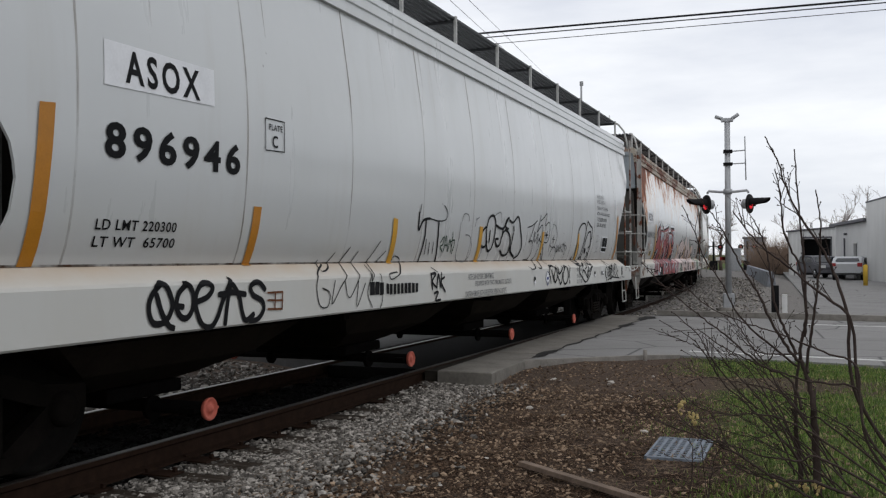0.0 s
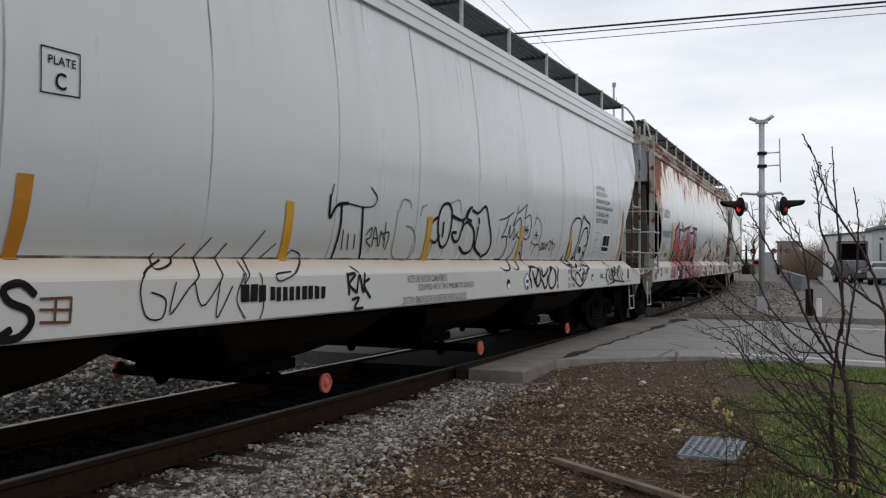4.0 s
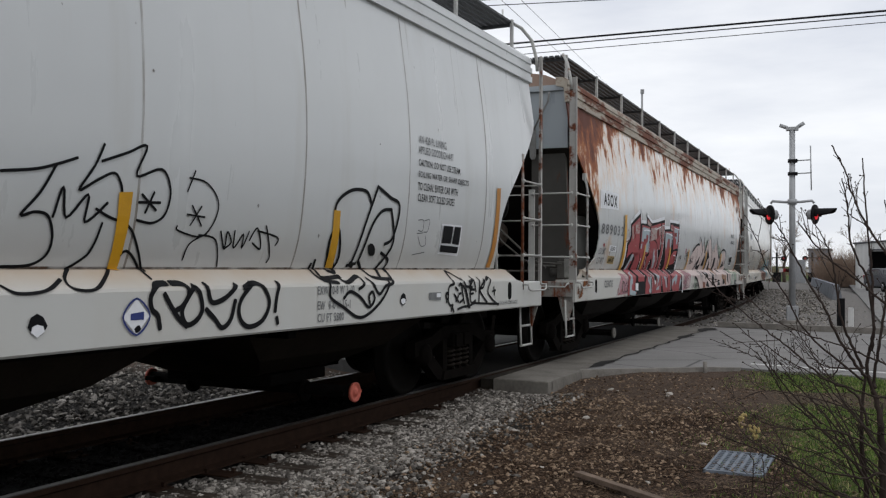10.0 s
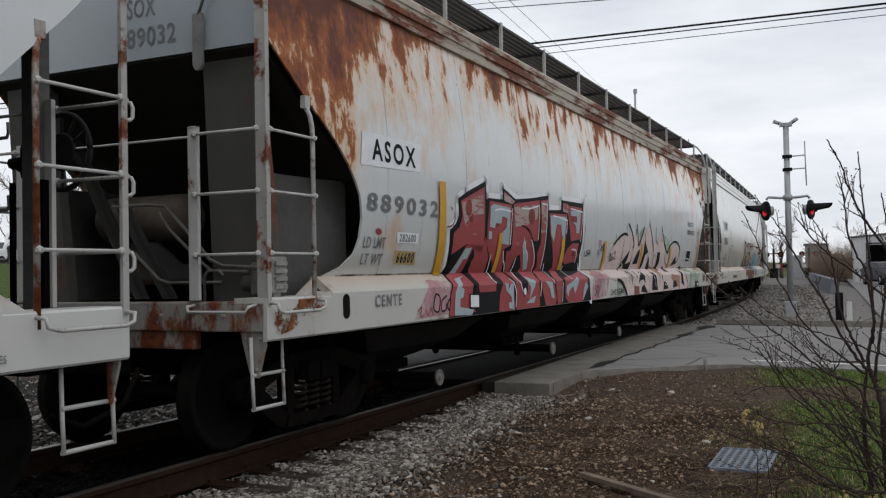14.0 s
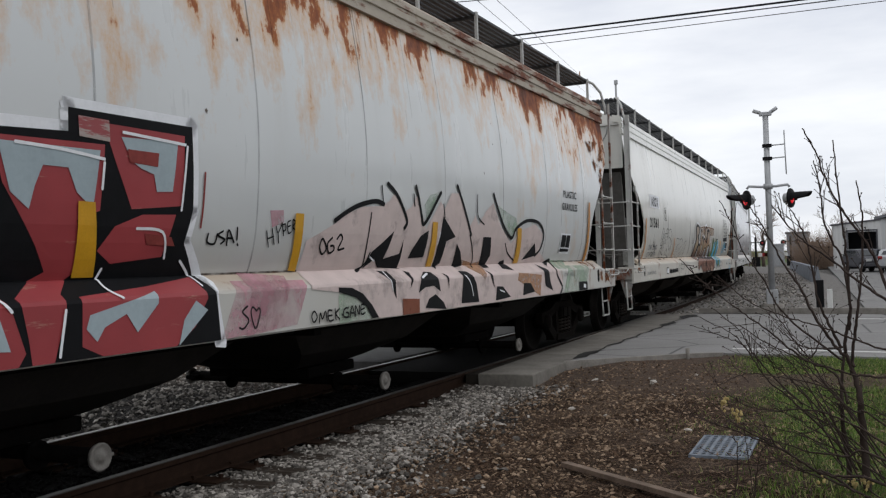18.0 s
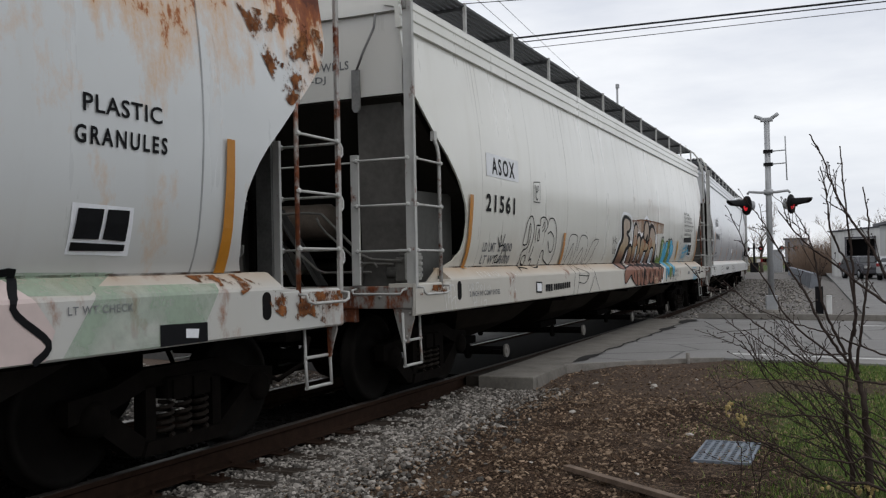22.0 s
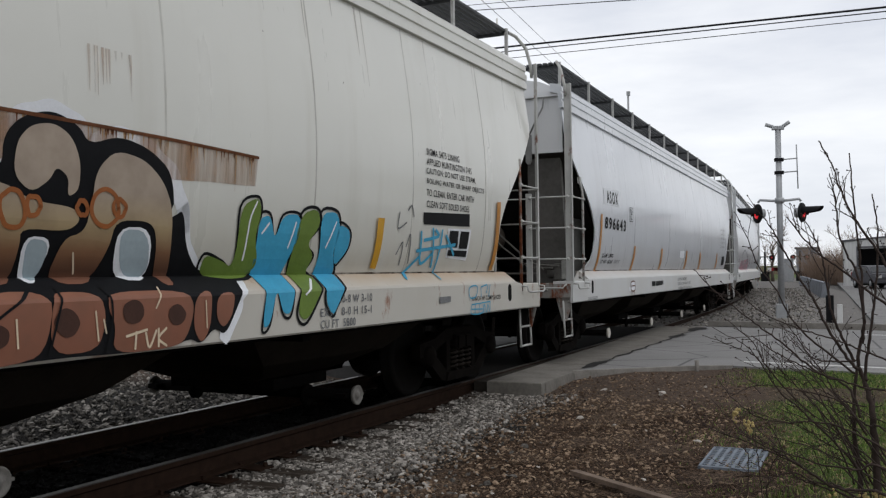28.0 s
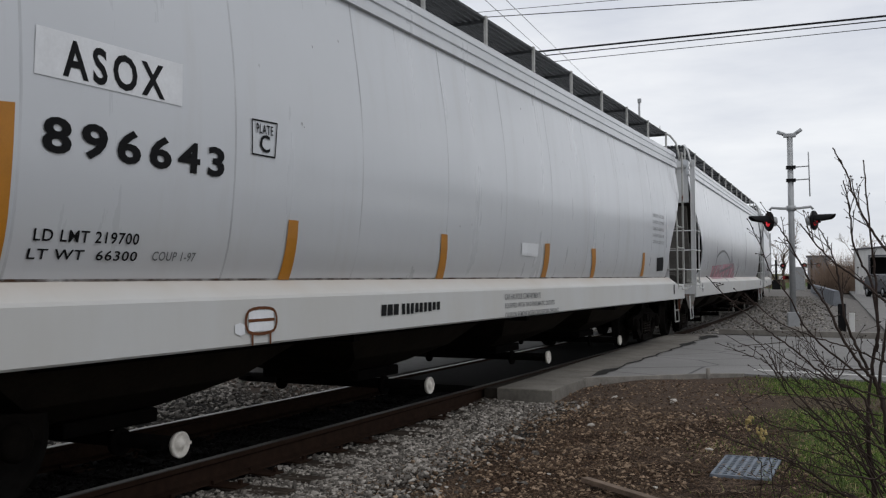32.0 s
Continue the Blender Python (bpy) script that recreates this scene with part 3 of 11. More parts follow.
def side_frame(bm):
    def plate(o, x0=0.96, x1=1.07):
        extrude(bm, o, x0, x1, "yz")
    plate([(-1.10, 0.44), (-1.10, 0.60), (-0.72, 0.64), (-0.42, 0.74), (0.42, 0.74), (0.72, 0.64), (1.10, 0.60), (1.10, 0.44), (0.70, 0.50), (0.40, 0.60), (-0.40, 0.60), (-0.70, 0.50)])
    plate([(-0.98, 0.46), (-0.80, 0.52), (-0.40, 0.24), (-0.42, 0.13), (-0.55, 0.15)])
    plate([(0.98, 0.46), (0.55, 0.15), (0.42, 0.13), (0.40, 0.24), (0.80, 0.52)])
    plate([(-0.46, 0.13), (-0.42, 0.23), (0.42, 0.23), (0.46, 0.13)], 0.90, 1.10)
    for v in (-0.36, 0.36):
        plate([(v - 0.05, 0.2), (v - 0.05, 0.62), (v + 0.05, 0.62), (v + 0.05, 0.2)])
    for v in (-0.89, 0.89):
        lathe(bm, [(0.88, 0.12), (1.10, 0.12), (1.13, 0.09), (1.14, 0.02)], "x", 16, (0, v, 0.457))


def spring_nest(bm):
    for v in (-0.19, 0.0, 0.19):
        pts = [(1.03 + 0.065 * math.cos(a), v + 0.065 * math.sin(a), 0.235 + 0.24 * a / (2 * math.pi * 4.5)) for a in np.arange(0, 2 * math.pi * 4.5, 0.5)]
        tube(bm, pts, 0.017, 5)


def wheelset(bm):
    for s in (1, -1):
        pr = [(0.70, 0.02), (0.70, 0.478), (0.73, 0.482), (0.745, 0.460), (0.80, 0.457), (0.838, 0.452), (0.838, 0.40), (0.80, 0.38), (0.775, 0.20), (0.84, 0.14), (0.84, 0.02)]
        lathe(bm, [(s * a, r) for a, r in pr], "x", 40)
    lathe(bm, [(-0.9, 0.075), (0.9, 0.075)], "x", 12)


WHEELS = []


def car_under(car, k, spec):
    shared("centre_sill", "centresill", lambda bm: box(bm, (-0.35, -9.5, 0.75), (0.35, 9.5, 1.1), 0.02), M["shaded_steel"], car)
    for e in (1, -1):
        m = Matrix.Translation((0, e * TRUCK, 0))

        def bolster(bm):
            box(bm, (-1.12, -0.24, 0.50), (1.12, 0.24, 0.66), 0.03)
            box(bm, (-0.4, -0.3, 0.55), (0.4, 0.3, 0.80), 0.03)
            for s in (1, -1):
                box(bm, (s * 1.12, -0.20, 0.50), (s * 1.14, -0.02, 0.64))
                box(bm, (s * 1.12, 0.02, 0.50), (s * 1.14, 0.20, 0.64))
        truck = shared("truck", "bolster", bolster, M["truck"], car, m, "cast steel truck with coil springs, shade in its black colour")
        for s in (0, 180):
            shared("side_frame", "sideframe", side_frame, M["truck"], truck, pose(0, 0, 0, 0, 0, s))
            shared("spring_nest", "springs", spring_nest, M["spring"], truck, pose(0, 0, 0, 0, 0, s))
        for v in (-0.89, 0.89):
            w = shared("wheelset", "wheelset", wheelset, M["wheel"], truck, Matrix.Translation((0, v, 0.457)), "steel wheelset with a bright tread, shade in its dark colour")
            WHEELS.append((w, k, v))
    for v in (-5.9, -2.05, 1.75, 5.65):
        v += (-0.06, -0.10, -0.20, -0.20)[min(k, 3)]

        def chute(bm):
            rings = []
            for z, hx, hv in ((1.34, 1.42, 1.90), (1.0, 1.30, 1.72), (0.62, 0.95, 1.05), (0.46, 0.62, 0.62), (0.42, 0.5, 0.55)):
                rings.append([bm.verts.new((x, y, z)) for x, y in ((-hx, -hv), (-hx * 0.5, -hv * 1.04), (hx * 0.5, -hv * 1.04), (hx, -hv), (hx * 1.03, 0), (hx, hv), (hx * 0.5, hv * 1.04), (-hx * 0.5, hv * 1.04), (-hx, hv), (-hx * 1.03, 0))])
            n = len(rings[0])
            for a, b in zip(rings, rings[1:]):
                for i in range(n):
                    bm.faces.new((a[i], a[(i + 1) % n], b[(i + 1) % n], b[i]))
            bm.faces.new(rings[0])
            bm.faces.new(rings[-1])
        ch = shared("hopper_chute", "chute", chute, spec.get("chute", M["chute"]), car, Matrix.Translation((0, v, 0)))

        def gate(bm):
            box(bm, (-0.62, -0.45, 0.32), (0.62, 0.45, 0.43), 0.02)
            lathe(bm, [(-1.22, 0.055), (1.22, 0.055)], "x", 14, (0, 0, 0.26))
            for s in (1, -1):
                lathe(bm, [(s * 0.66, 0.10), (s * 0.70, 0.10)], "x", 14, (0, 0, 0.24))
                box(bm, (s * 1.08, -0.14, 0.24), (s * 1.20, 0.14, 0.28))
        shared("outlet", "gate", gate, M["shaded_steel"], ch)
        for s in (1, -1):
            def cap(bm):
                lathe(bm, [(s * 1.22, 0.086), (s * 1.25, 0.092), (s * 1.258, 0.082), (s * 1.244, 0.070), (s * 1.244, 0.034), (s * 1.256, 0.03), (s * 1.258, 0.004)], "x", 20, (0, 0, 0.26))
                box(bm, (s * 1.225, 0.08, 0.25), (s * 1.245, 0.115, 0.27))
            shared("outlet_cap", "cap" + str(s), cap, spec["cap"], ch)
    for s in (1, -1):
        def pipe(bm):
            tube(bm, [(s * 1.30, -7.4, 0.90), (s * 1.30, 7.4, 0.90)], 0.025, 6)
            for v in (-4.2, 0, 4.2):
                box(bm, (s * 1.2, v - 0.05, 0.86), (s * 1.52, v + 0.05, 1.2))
        shared("train_pipe", "trainpipe" + str(s), pipe, M["shaded_steel"], car)


def roof_walk(car, spec):
    for s in (1, -1):
        for i in range(7):
            shared("board_slat", "slat", lambda bm: box(bm, (0, -9.3, 4.555), (0.058, 9.3, 4.585)), M["grate_dark"], car, Matrix.Translation((s * (0.74 + i * 0.088) - (0.058 if s < 0 else 0), 0, 0)))
        n = 12
        for i in range(n):
            v = -9.2 + 18.4 * i / (n - 1)

            def br(bm):
                box(bm, (s * 0.72, -0.02, 4.515), (s * 1.33, 0.02, 4.553))

            def po(bm):
                box(bm, (s * 1.31, -0.022, 4.16), (s * 1.345, 0.022, 4.60))
            shared("bracket", "bracket" + str(s), br, M["grate_dark"], car, Matrix.Translation((0, v, 0)))
            shared("board_post", "bpost" + str(s), po, M["post_white"], car, Matrix.Translation((0, v, 0)))
    for v in (-7.2, -2.4, 2.4, 7.2):
        def hatch(bm):
            lathe(bm, [(4.36, 0.34), (4.47, 0.34), (4.50, 0.30), (4.53, 0.05)], "z", 20)
        shared("roof_hatch", "hatch", hatch, spec["trim"], car, Matrix.Translation((0, v, 0)))
    shared("roof_mast", "roofpin", lambda bm: tube(bm, [(1.2, 9.2, 4.55), (1.2, 9.2, 4.75)], 0.012, 6), spec["trim"], car)


# near-black colour that paints the shade inside openings and the drain pit
M["hole"] = plain("opening_shade_black", (0.01, 0.01, 0.01), 0.9)
# chute paint, darkened almost to black for the shade under the car
M["chute"] = plain("chute_shaded_paint", (0.016, 0.0125, 0.0095), 0.85, 0, 0.5, 3)
# end posts, inner wall, slope sheet: the recess's shade is in their colours
M["end_shaded"] = plain("shaded_end_paint", (0.10, 0.095, 0.088), 0.7, 0, 0.4, 2)
M["inner"] = plain("inner_wall_shaded", (0.085, 0.085, 0.08), 0.65, 0, 0.3, 2)
M["slope"] = plain("slope_sheet_shaded", (0.034, 0.031, 0.028), 0.7, 0, 0.3, 2)
M["stand_light"] = plain("lift_strap_grey", (0.20, 0.20, 0.195), 0.6, 0, 0.4, 5)
M["valve"] = plain("valve_pale_grey", (0.30, 0.30, 0.28), 0.6, 0, 0.5, 12)
M["stand"] = plain("brake_stand_grey", (0.11, 0.11, 0.106), 0.65, 0, 0.4, 4)
M["tank"] = plain("air_tank_grey", (0.13, 0.105, 0.085), 0.6, 0, 0.4)
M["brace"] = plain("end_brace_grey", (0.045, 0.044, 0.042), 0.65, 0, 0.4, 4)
M["brake_wheel"] = plain("brake_wheel_black", (0.02, 0.02, 0.02), 0.55, 0, 0.4, 8)
M["pipe"] = plain("brake_pipe_grey", (0.12, 0.115, 0.105), 0.55, 0.1, 0.4, 10)
# springs and wheels also carry the undercar shade in their colour
M["spring"] = plain("coil_spring_steel_shaded", (0.020, 0.016, 0.013), 0.7, 0.0, 0.4, 10)
M["wheel"] = plain("wheel_steel_shaded", (0.007, 0.0062, 0.0055), 0.8, 0.0, 0.4, 10, 0.15, 0.05)
M["cap_red"] = plain("outlet_cap_red", (0.48, 0.12, 0.085), 0.6, 0, 0.35, 12)
M["cap_white"] = plain("outlet_cap_white", (0.60, 0.57, 0.52), 0.6, 0, 0.35, 12)
M["cap_grey"] = plain("outlet_cap_grey", (0.17, 0.16, 0.145), 0.6, 0, 0.35, 12)
# greyer chute paint with that undercar shade in its colour
M["chute_grey"] = plain("chute_shaded_grey", (0.02, 0.018, 0.017), 0.75, 0, 0.4, 3)
M["post_white"] = plain("white_post_paint", (0.42, 0.42, 0.41), 0.6, 0, 0.3)


def flaking(name, color, where, grain=(1, 1, 0.5)):
    """White paint on steel, broken by rust."""
    k = Nodes(name)
    r = k.ramp(k.noise(2.6, 8, 0.7, grain), [(where, 0.0), (where + 0.07, 1.0)])
    rust = k.ramp(k.noise(14, 4), [(0.3, (0.070, 0.019, 0.010)), (0.7, (0.20, 0.060, 0.022))])
    k.bump(r, 0.3, 0.004)
    return k.done(k.mix(r, k.mix(k.noise(6, 4), color, tuple(v * 0.7 for v in color)), rust), 0.65, 0, 0.25)


M["rusty_post"] = flaking("rust_streaked_post", (0.42, 0.41, 0.39), 0.52, (1, 1, 1.1))
M["rusty_stile"] = flaking("rust_worn_stile", (0.40, 0.38, 0.35), 0.46, (1, 1, 0.7))
# rust streaks over a base darkened for the shaded car end
M["end_streaked"] = flaking("rust_streaked_end_plate", (0.085, 0.082, 0.075), 0.57, (1, 1, 0.22))
M["end_rust"] = flaking("rust_brown_end_sill", (0.30, 0.29, 0.27), 0.47)
M["worn_bar"] = flaking("worn_white_bar", (0.50, 0.50, 0.48), 0.575, (1, 1, 0.8))


def sill_paint(name, color, dust, rust):
    """White sill: brown dust lies on the sloped ledge, rust bites here and there."""
    k = Nodes(name)
    z = k.axis(2)
    lip = k.n("MapRange")
    lip.inputs[1].default_value, lip.inputs[2].default_value = 1.25, 1.375
    k.link(z, lip.inputs[0])
    n = k.noise(2.2, 6, 0.62)
    col = k.mix(k.ramp(k.noise(1.1, 5, 0.6, (1, 1, 0.3)), [(0.4, 0.0), (0.75, 0.3)]), color, (0.40, 0.36, 0.29))
    col = k.mix(k.math("MULTIPLY", lip.outputs[0], k.ramp(n, [(0.25, dust * 0.45), (0.7, dust)])), col, (0.42, 0.30, 0.19))
    if rust:
        r = k.ramp(k.noise(1.7, 8, 0.7, (1, 1, 0.6)), [(0.60 - rust * 0.08, 0.0), (0.66, 0.9)])
        col = k.mix(r, col, k.ramp(k.noise(9, 4), [(0.3, (0.12, 0.035, 0.014)), (0.7, (0.30, 0.12, 0.05))]))
    k.bump(k.noise(2.0, 3), 0.25, 0.02)
    return k.done(col, 0.5, 0, 0.4)


PANEL = car_paint("panel_blue_grey", (0.30, 0.335, 0.36), 0.0, 0.0)
SILLS = [sill_paint("sill_white", (0.51, 0.515, 0.495), 0.75, 0.0), sill_paint("sill_rusted", (0.47, 0.47, 0.445), 0.7, 0.6),
         sill_paint("sill_cream", (0.49, 0.472, 0.425), 0.95, 0.15), sill_paint("sill_cool", (0.53, 0.535, 0.53), 0.35, 0.0)]
SPECS = [
    dict(label="light grey covered hopper car with black graffiti scrawls", paint=car_paint("paint_pale_grey", (0.52, 0.54, 0.545), 0.0, 0.25), cap=M["cap_red"], rail=M["worn_bar"], post=M["rusty_post"], stile=M["rusty_stile"], wheel_shift=0.56, endsill=M["end_rust"], sill=SILLS[0], trim=car_paint("trim_white", (0.60, 0.61, 0.60), 0.0, 0.0)),
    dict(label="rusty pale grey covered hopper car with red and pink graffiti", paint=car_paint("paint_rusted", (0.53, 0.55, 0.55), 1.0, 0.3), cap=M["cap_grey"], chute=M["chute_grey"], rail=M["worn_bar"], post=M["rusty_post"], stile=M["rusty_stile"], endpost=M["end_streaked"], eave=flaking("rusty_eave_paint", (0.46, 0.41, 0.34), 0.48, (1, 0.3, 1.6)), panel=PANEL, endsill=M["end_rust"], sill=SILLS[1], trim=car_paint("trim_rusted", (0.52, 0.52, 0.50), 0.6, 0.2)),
    dict(label="cream white covered hopper car with brown, green and blue graffiti", paint=car_paint("paint_cream", (0.61, 0.605, 0.55), 0.0, 0.45), cap=M["cap_grey"], rail=M["worn_bar"], stile=M["rusty_stile"], endsill=M["end_rust"], sill=SILLS[2], trim=car_paint("trim_cream", (0.62, 0.61, 0.57), 0.0, 0.2)),
    dict(label="clean pale grey covered hopper car with orange reflector strips", paint=car_paint("paint_cool_grey", (0.53, 0.55, 0.58), 0.0, 0.2), cap=M["cap_white"], rail=M["worn_bar"], endsill=M["end_rust"], sill=SILLS[3], trim=car_paint("trim_cool", (0.60, 0.61, 0.62), 0.0, 0.0)),
    dict(label="pale grey covered hopper car with faint graffiti", paint=car_paint("paint_grey_far", (0.52, 0.54, 0.57), 0.0, 0.2), cap=M["cap_grey"], sill=SILLS[3], trim=car_paint("trim_far", (0.58, 0.59, 0.6), 0.0, 0.0)),
    dict(label="grey covered hopper car far back in the train", paint=car_paint("paint_dull_grey", (0.42, 0.44, 0.47), 0.0, 0.2), cap=M["cap_grey"], sill=SILLS[3], trim=car_paint("trim_dull", (0.48, 0.49, 0.5), 0.0, 0.0)),
]
SPECS += [SPECS[4], SPECS[5]]
CARS = []
for k, spec in enumerate(SPECS):
    car = build_car(k, spec)
    for e in (1, -1):
        car_end(car, e, spec)
    car_under(car, k, spec)
    roof_walk(car, spec)
    CARS.append(car)




# ---- lettering, strips and spray paint on the car sides ----
def spray(name, color, cover, scale=2.6):
    """Thin uneven spray paint through which the old coat shows."""
    k = Nodes(name)
    n = k.noise(scale, 7, 0.65)
    k.link(k.ramp(n, [(0.28, 0.0), (0.62, min(1.0, cover))]) if cover <= 1 else k.ramp(n, [(0.30, cover - 1), (0.46, 1.0)]), k.b.inputs["Alpha"])
    dark = tuple(c * 0.85 for c in color)
    return k.done(k.ramp(k.noise(5, 5), [(0.3, dark), (0.7, color)]), 0.55, 0, 0.3)


def stain(name, color, most, grain=(1, 1, 0.25)):
    """Dirt that clings in broken runs, the coat below showing through."""
    k = Nodes(name)
    k.link(k.ramp(k.noise(3.5, 7, 0.7, grain), [(0.36, most * 0.12), (0.66, most)]), k.b.inputs["Alpha"])
    return k.done(k.ramp(k.noise(11, 4), [(0.3, tuple(c * 0.7 for c in color)), (0.7, color)]), 0.8, 0, 0.2)


M["ink"] = plain("black_paint", (0.0065, 0.0068, 0.008), 0.6, 0, 0.35, 9, 0.1, 0.1)
M["greyink"] = plain("faded_grey_stencil", (0.17, 0.175, 0.18), 0.6, 0, 0.4, 14)
M["greenink"] = plain("green_black_paint", (0.02, 0.06, 0.035), 0.5, 0, 0.4)
M["white_panel"] = plain("white_spray_paint", (0.72, 0.735, 0.76), 0.5, 0, 0.12, 5)
M["orange"] = plain("orange_reflector", (0.43, 0.175, 0.012), 0.4, 0, 0.15, 8)
M["yellow_strip"] = plain("yellow_reflector", (0.56, 0.29, 0.012), 0.4, 0, 0.15, 8)
M["rustline"] = plain("rust_brown_edge", (0.13, 0.05, 0.022), 0.9, 0, 0.5, 12)
M["rustrun"] = stain("rust_runs", (0.36, 0.17, 0.06), 0.62, (1, 1.6, 0.10))
M["rustwash"] = plain("thin_rust_wash", (0.36, 0.24, 0.13), 0.8, 0, 0.3, 8)
M["blueline"] = plain("navy_decal_edge", (0.03, 0.045, 0.17), 0.5)
M["ochre"] = plain("faded_ochre", (0.45, 0.33, 0.15), 0.7, 0, 0.35, 4)
M["pink"] = spray("faded_pink_spray", (0.55, 0.28, 0.33), 0.8)
def rolled(name, color, other, share):
    """Rolled-on paint with broken lap marks along the car."""
    k = Nodes(name)
    n = k.noise(2.2, 7, 0.7, (1, 0.9, 6))
    lap = k.ramp(n, [(share, 0.0), (share + 0.06, 0.85)])
    deep = k.ramp(k.noise(1.4, 5), [(0.3, tuple(c * 0.72 for c in color)), (0.7, color)])
    return k.done(k.mix(lap, deep, other), 0.5, 0, 0.3)


M["redpaint"] = rolled("red_spray_paint", (0.33, 0.047, 0.053), (0.36, 0.20, 0.15), 0.63)
M["deepred"] = plain("dull_red_spray", (0.22, 0.04, 0.035), 0.6, 0, 0.3, 6)
M["pinkgrey"] = rolled("worn_pink_grey_spray", (0.34, 0.075, 0.08), (0.36, 0.33, 0.30), 0.46)
M["bluegrey"] = plain("pale_blue_grey_spray", (0.33, 0.40, 0.43), 0.55, 0, 0.15, 3)
M["palegreen"] = spray("pale_green_spray", (0.33, 0.45, 0.33), 0.6)
M["palepink"] = spray("pale_pink_spray", (0.58, 0.48, 0.455), 1.5)
M["brickred"] = spray("brick_red_rust", (0.20, 0.06, 0.03), 1.6, 9)
M["tan"] = plain("tan_spray", (0.36, 0.27, 0.18), 0.55, 0, 0.22, 2)
M["brown"] = plain("brown_spray", (0.15, 0.058, 0.028), 0.55, 0, 0.35, 2)
def faded():
    """Spray paint blended from tan at the top to brown at the foot."""
    k = Nodes("tan_to_brown_spray")
    col = k.ramp(k.math("MULTIPLY", k.math("SUBTRACT", k.axis(2), 1.0), 0.6), [(0.0, (0.20, 0.075, 0.042)), (0.20, (0.24, 0.10, 0.06)), (0.26, (0.085, 0.036, 0.02)), (0.33, (0.20, 0.10, 0.05)), (0.42, (0.36, 0.27, 0.15)), (0.55, (0.37, 0.30, 0.235))])
    n = k.noise(6, 5)
    return k.done(k.mix(k.ramp(n, [(0.4, 0.0), (0.75, 0.3)]), col, (0.10, 0.06, 0.04)), 0.5, 0, 0.3)


M["browngrad"] = faded()
M["orangebrown"] = plain("orange_brown_spray", (0.30, 0.10, 0.03), 0.55)
M["cream"] = plain("cream_spray", (0.60, 0.50, 0.36), 0.6)
M["green"] = plain("leaf_green_spray", (0.13, 0.20, 0.035), 0.5, 0, 0.18, 4)
M["skyblue"] = plain("sky_blue_spray", (0.05, 0.33, 0.52), 0.5, 0, 0.15, 4)
M["deepbrown"] = plain("deep_brown_spray", (0.055, 0.024, 0.016), 0.55)
M["rustpink"] = spray("rust_stained_pink", (0.42, 0.22, 0.11), 0.9)
M["seam0"] = stain("brown_seam_dirt", (0.26, 0.20, 0.13), 0.62)
M["seam1"] = stain("grey_seam_dirt", (0.22, 0.23, 0.24), 0.55)
M["seam2"] = stain("pale_brown_seam_dirt", (0.33, 0.29, 0.22), 0.42)
M["seam3"] = stain("faint_grey_seam_dirt", (0.28, 0.29, 0.31), 0.32)
M["ledge_rust"] = stain("ledge_joint_rust", (0.10, 0.055, 0.032), 1.0, (1, 1, 1))
LEVELS = [0.94, 1.0, 1.262, 1.285, 1.32, 1.36, 1.392, 1.40, 1.44, 1.52, 1.62, 1.72, 1.84, 1.98, 2.12, 2.26, 2.4, 2.55, 2.7, 2.85, 3.0, 3.15, 3.3, 3.45]


def wrap(bm, k, name, mat, layer, label):
    """Bend a flat drawing in (y, z) onto the side of car k."""
    bm.normal_update()
    bmesh.ops.triangulate(bm, faces=bm.faces[:])
    zs = [v.co.z for v in bm.verts]
    for z in LEVELS:
        if min(zs) < z < max(zs):
            bmesh.ops.bisect_plane(bm, geom=bm.verts[:] + bm.edges[:] + bm.faces[:], plane_co=(0, 0, z), plane_no=(0, 0, 1))
    for v in bm.verts:
        v.co.x = side_x(v.co.z) + 0.003 + 0.0022 * layer
    bmesh.ops.recalc_face_normals(bm, faces=bm.faces[:])
    for f in bm.faces:
        f.normal_update()
        if f.normal.x < 0:
            f.normal_flip()
    return part(name, bm, mat, CARS[k], label)


def patch(k, name, pts, mat, layer, label=""):
    bm = B()
    if k == 2 and name.startswith("graffiti"):
        for _ in range(2):
            pts = [q for a, b in zip(pts, pts[1:] + pts[:1]) for q in ((a[0] * 0.78 + b[0] * 0.22, a[1] * 0.78 + b[1] * 0.22), (a[0] * 0.22 + b[0] * 0.78, a[1] * 0.22 + b[1] * 0.78))]
    bm.faces.new([bm.verts.new((0, v, z)) for v, z in pts])
    return wrap(bm, k, name, mat, layer, label)


def glide(pts):
    """A smooth line through a few points, most traced from the camera's view."""
    p = [Vector(q) for q in pts]
    if len(p) < 3:
        return p
    shut = (p[0] - p[-1]).length < 0.01
    out = []
    for i in range(len(p) - 1):
        a = p[i - 1] if i else (p[-2] if shut else p[0])
        b, c = p[i], p[i + 1]
        d = p[i + 2] if i + 2 < len(p) else (p[1] if shut else p[-1])
        for j in range(5):
            t = j / 5
            out.append(0.5 * (2 * b + (c - a) * t + (2 * a - 5 * b + 4 * c - d) * t * t + (3 * b - a - 3 * c + d) * t ** 3))
    out.append(p[-1])
    return out


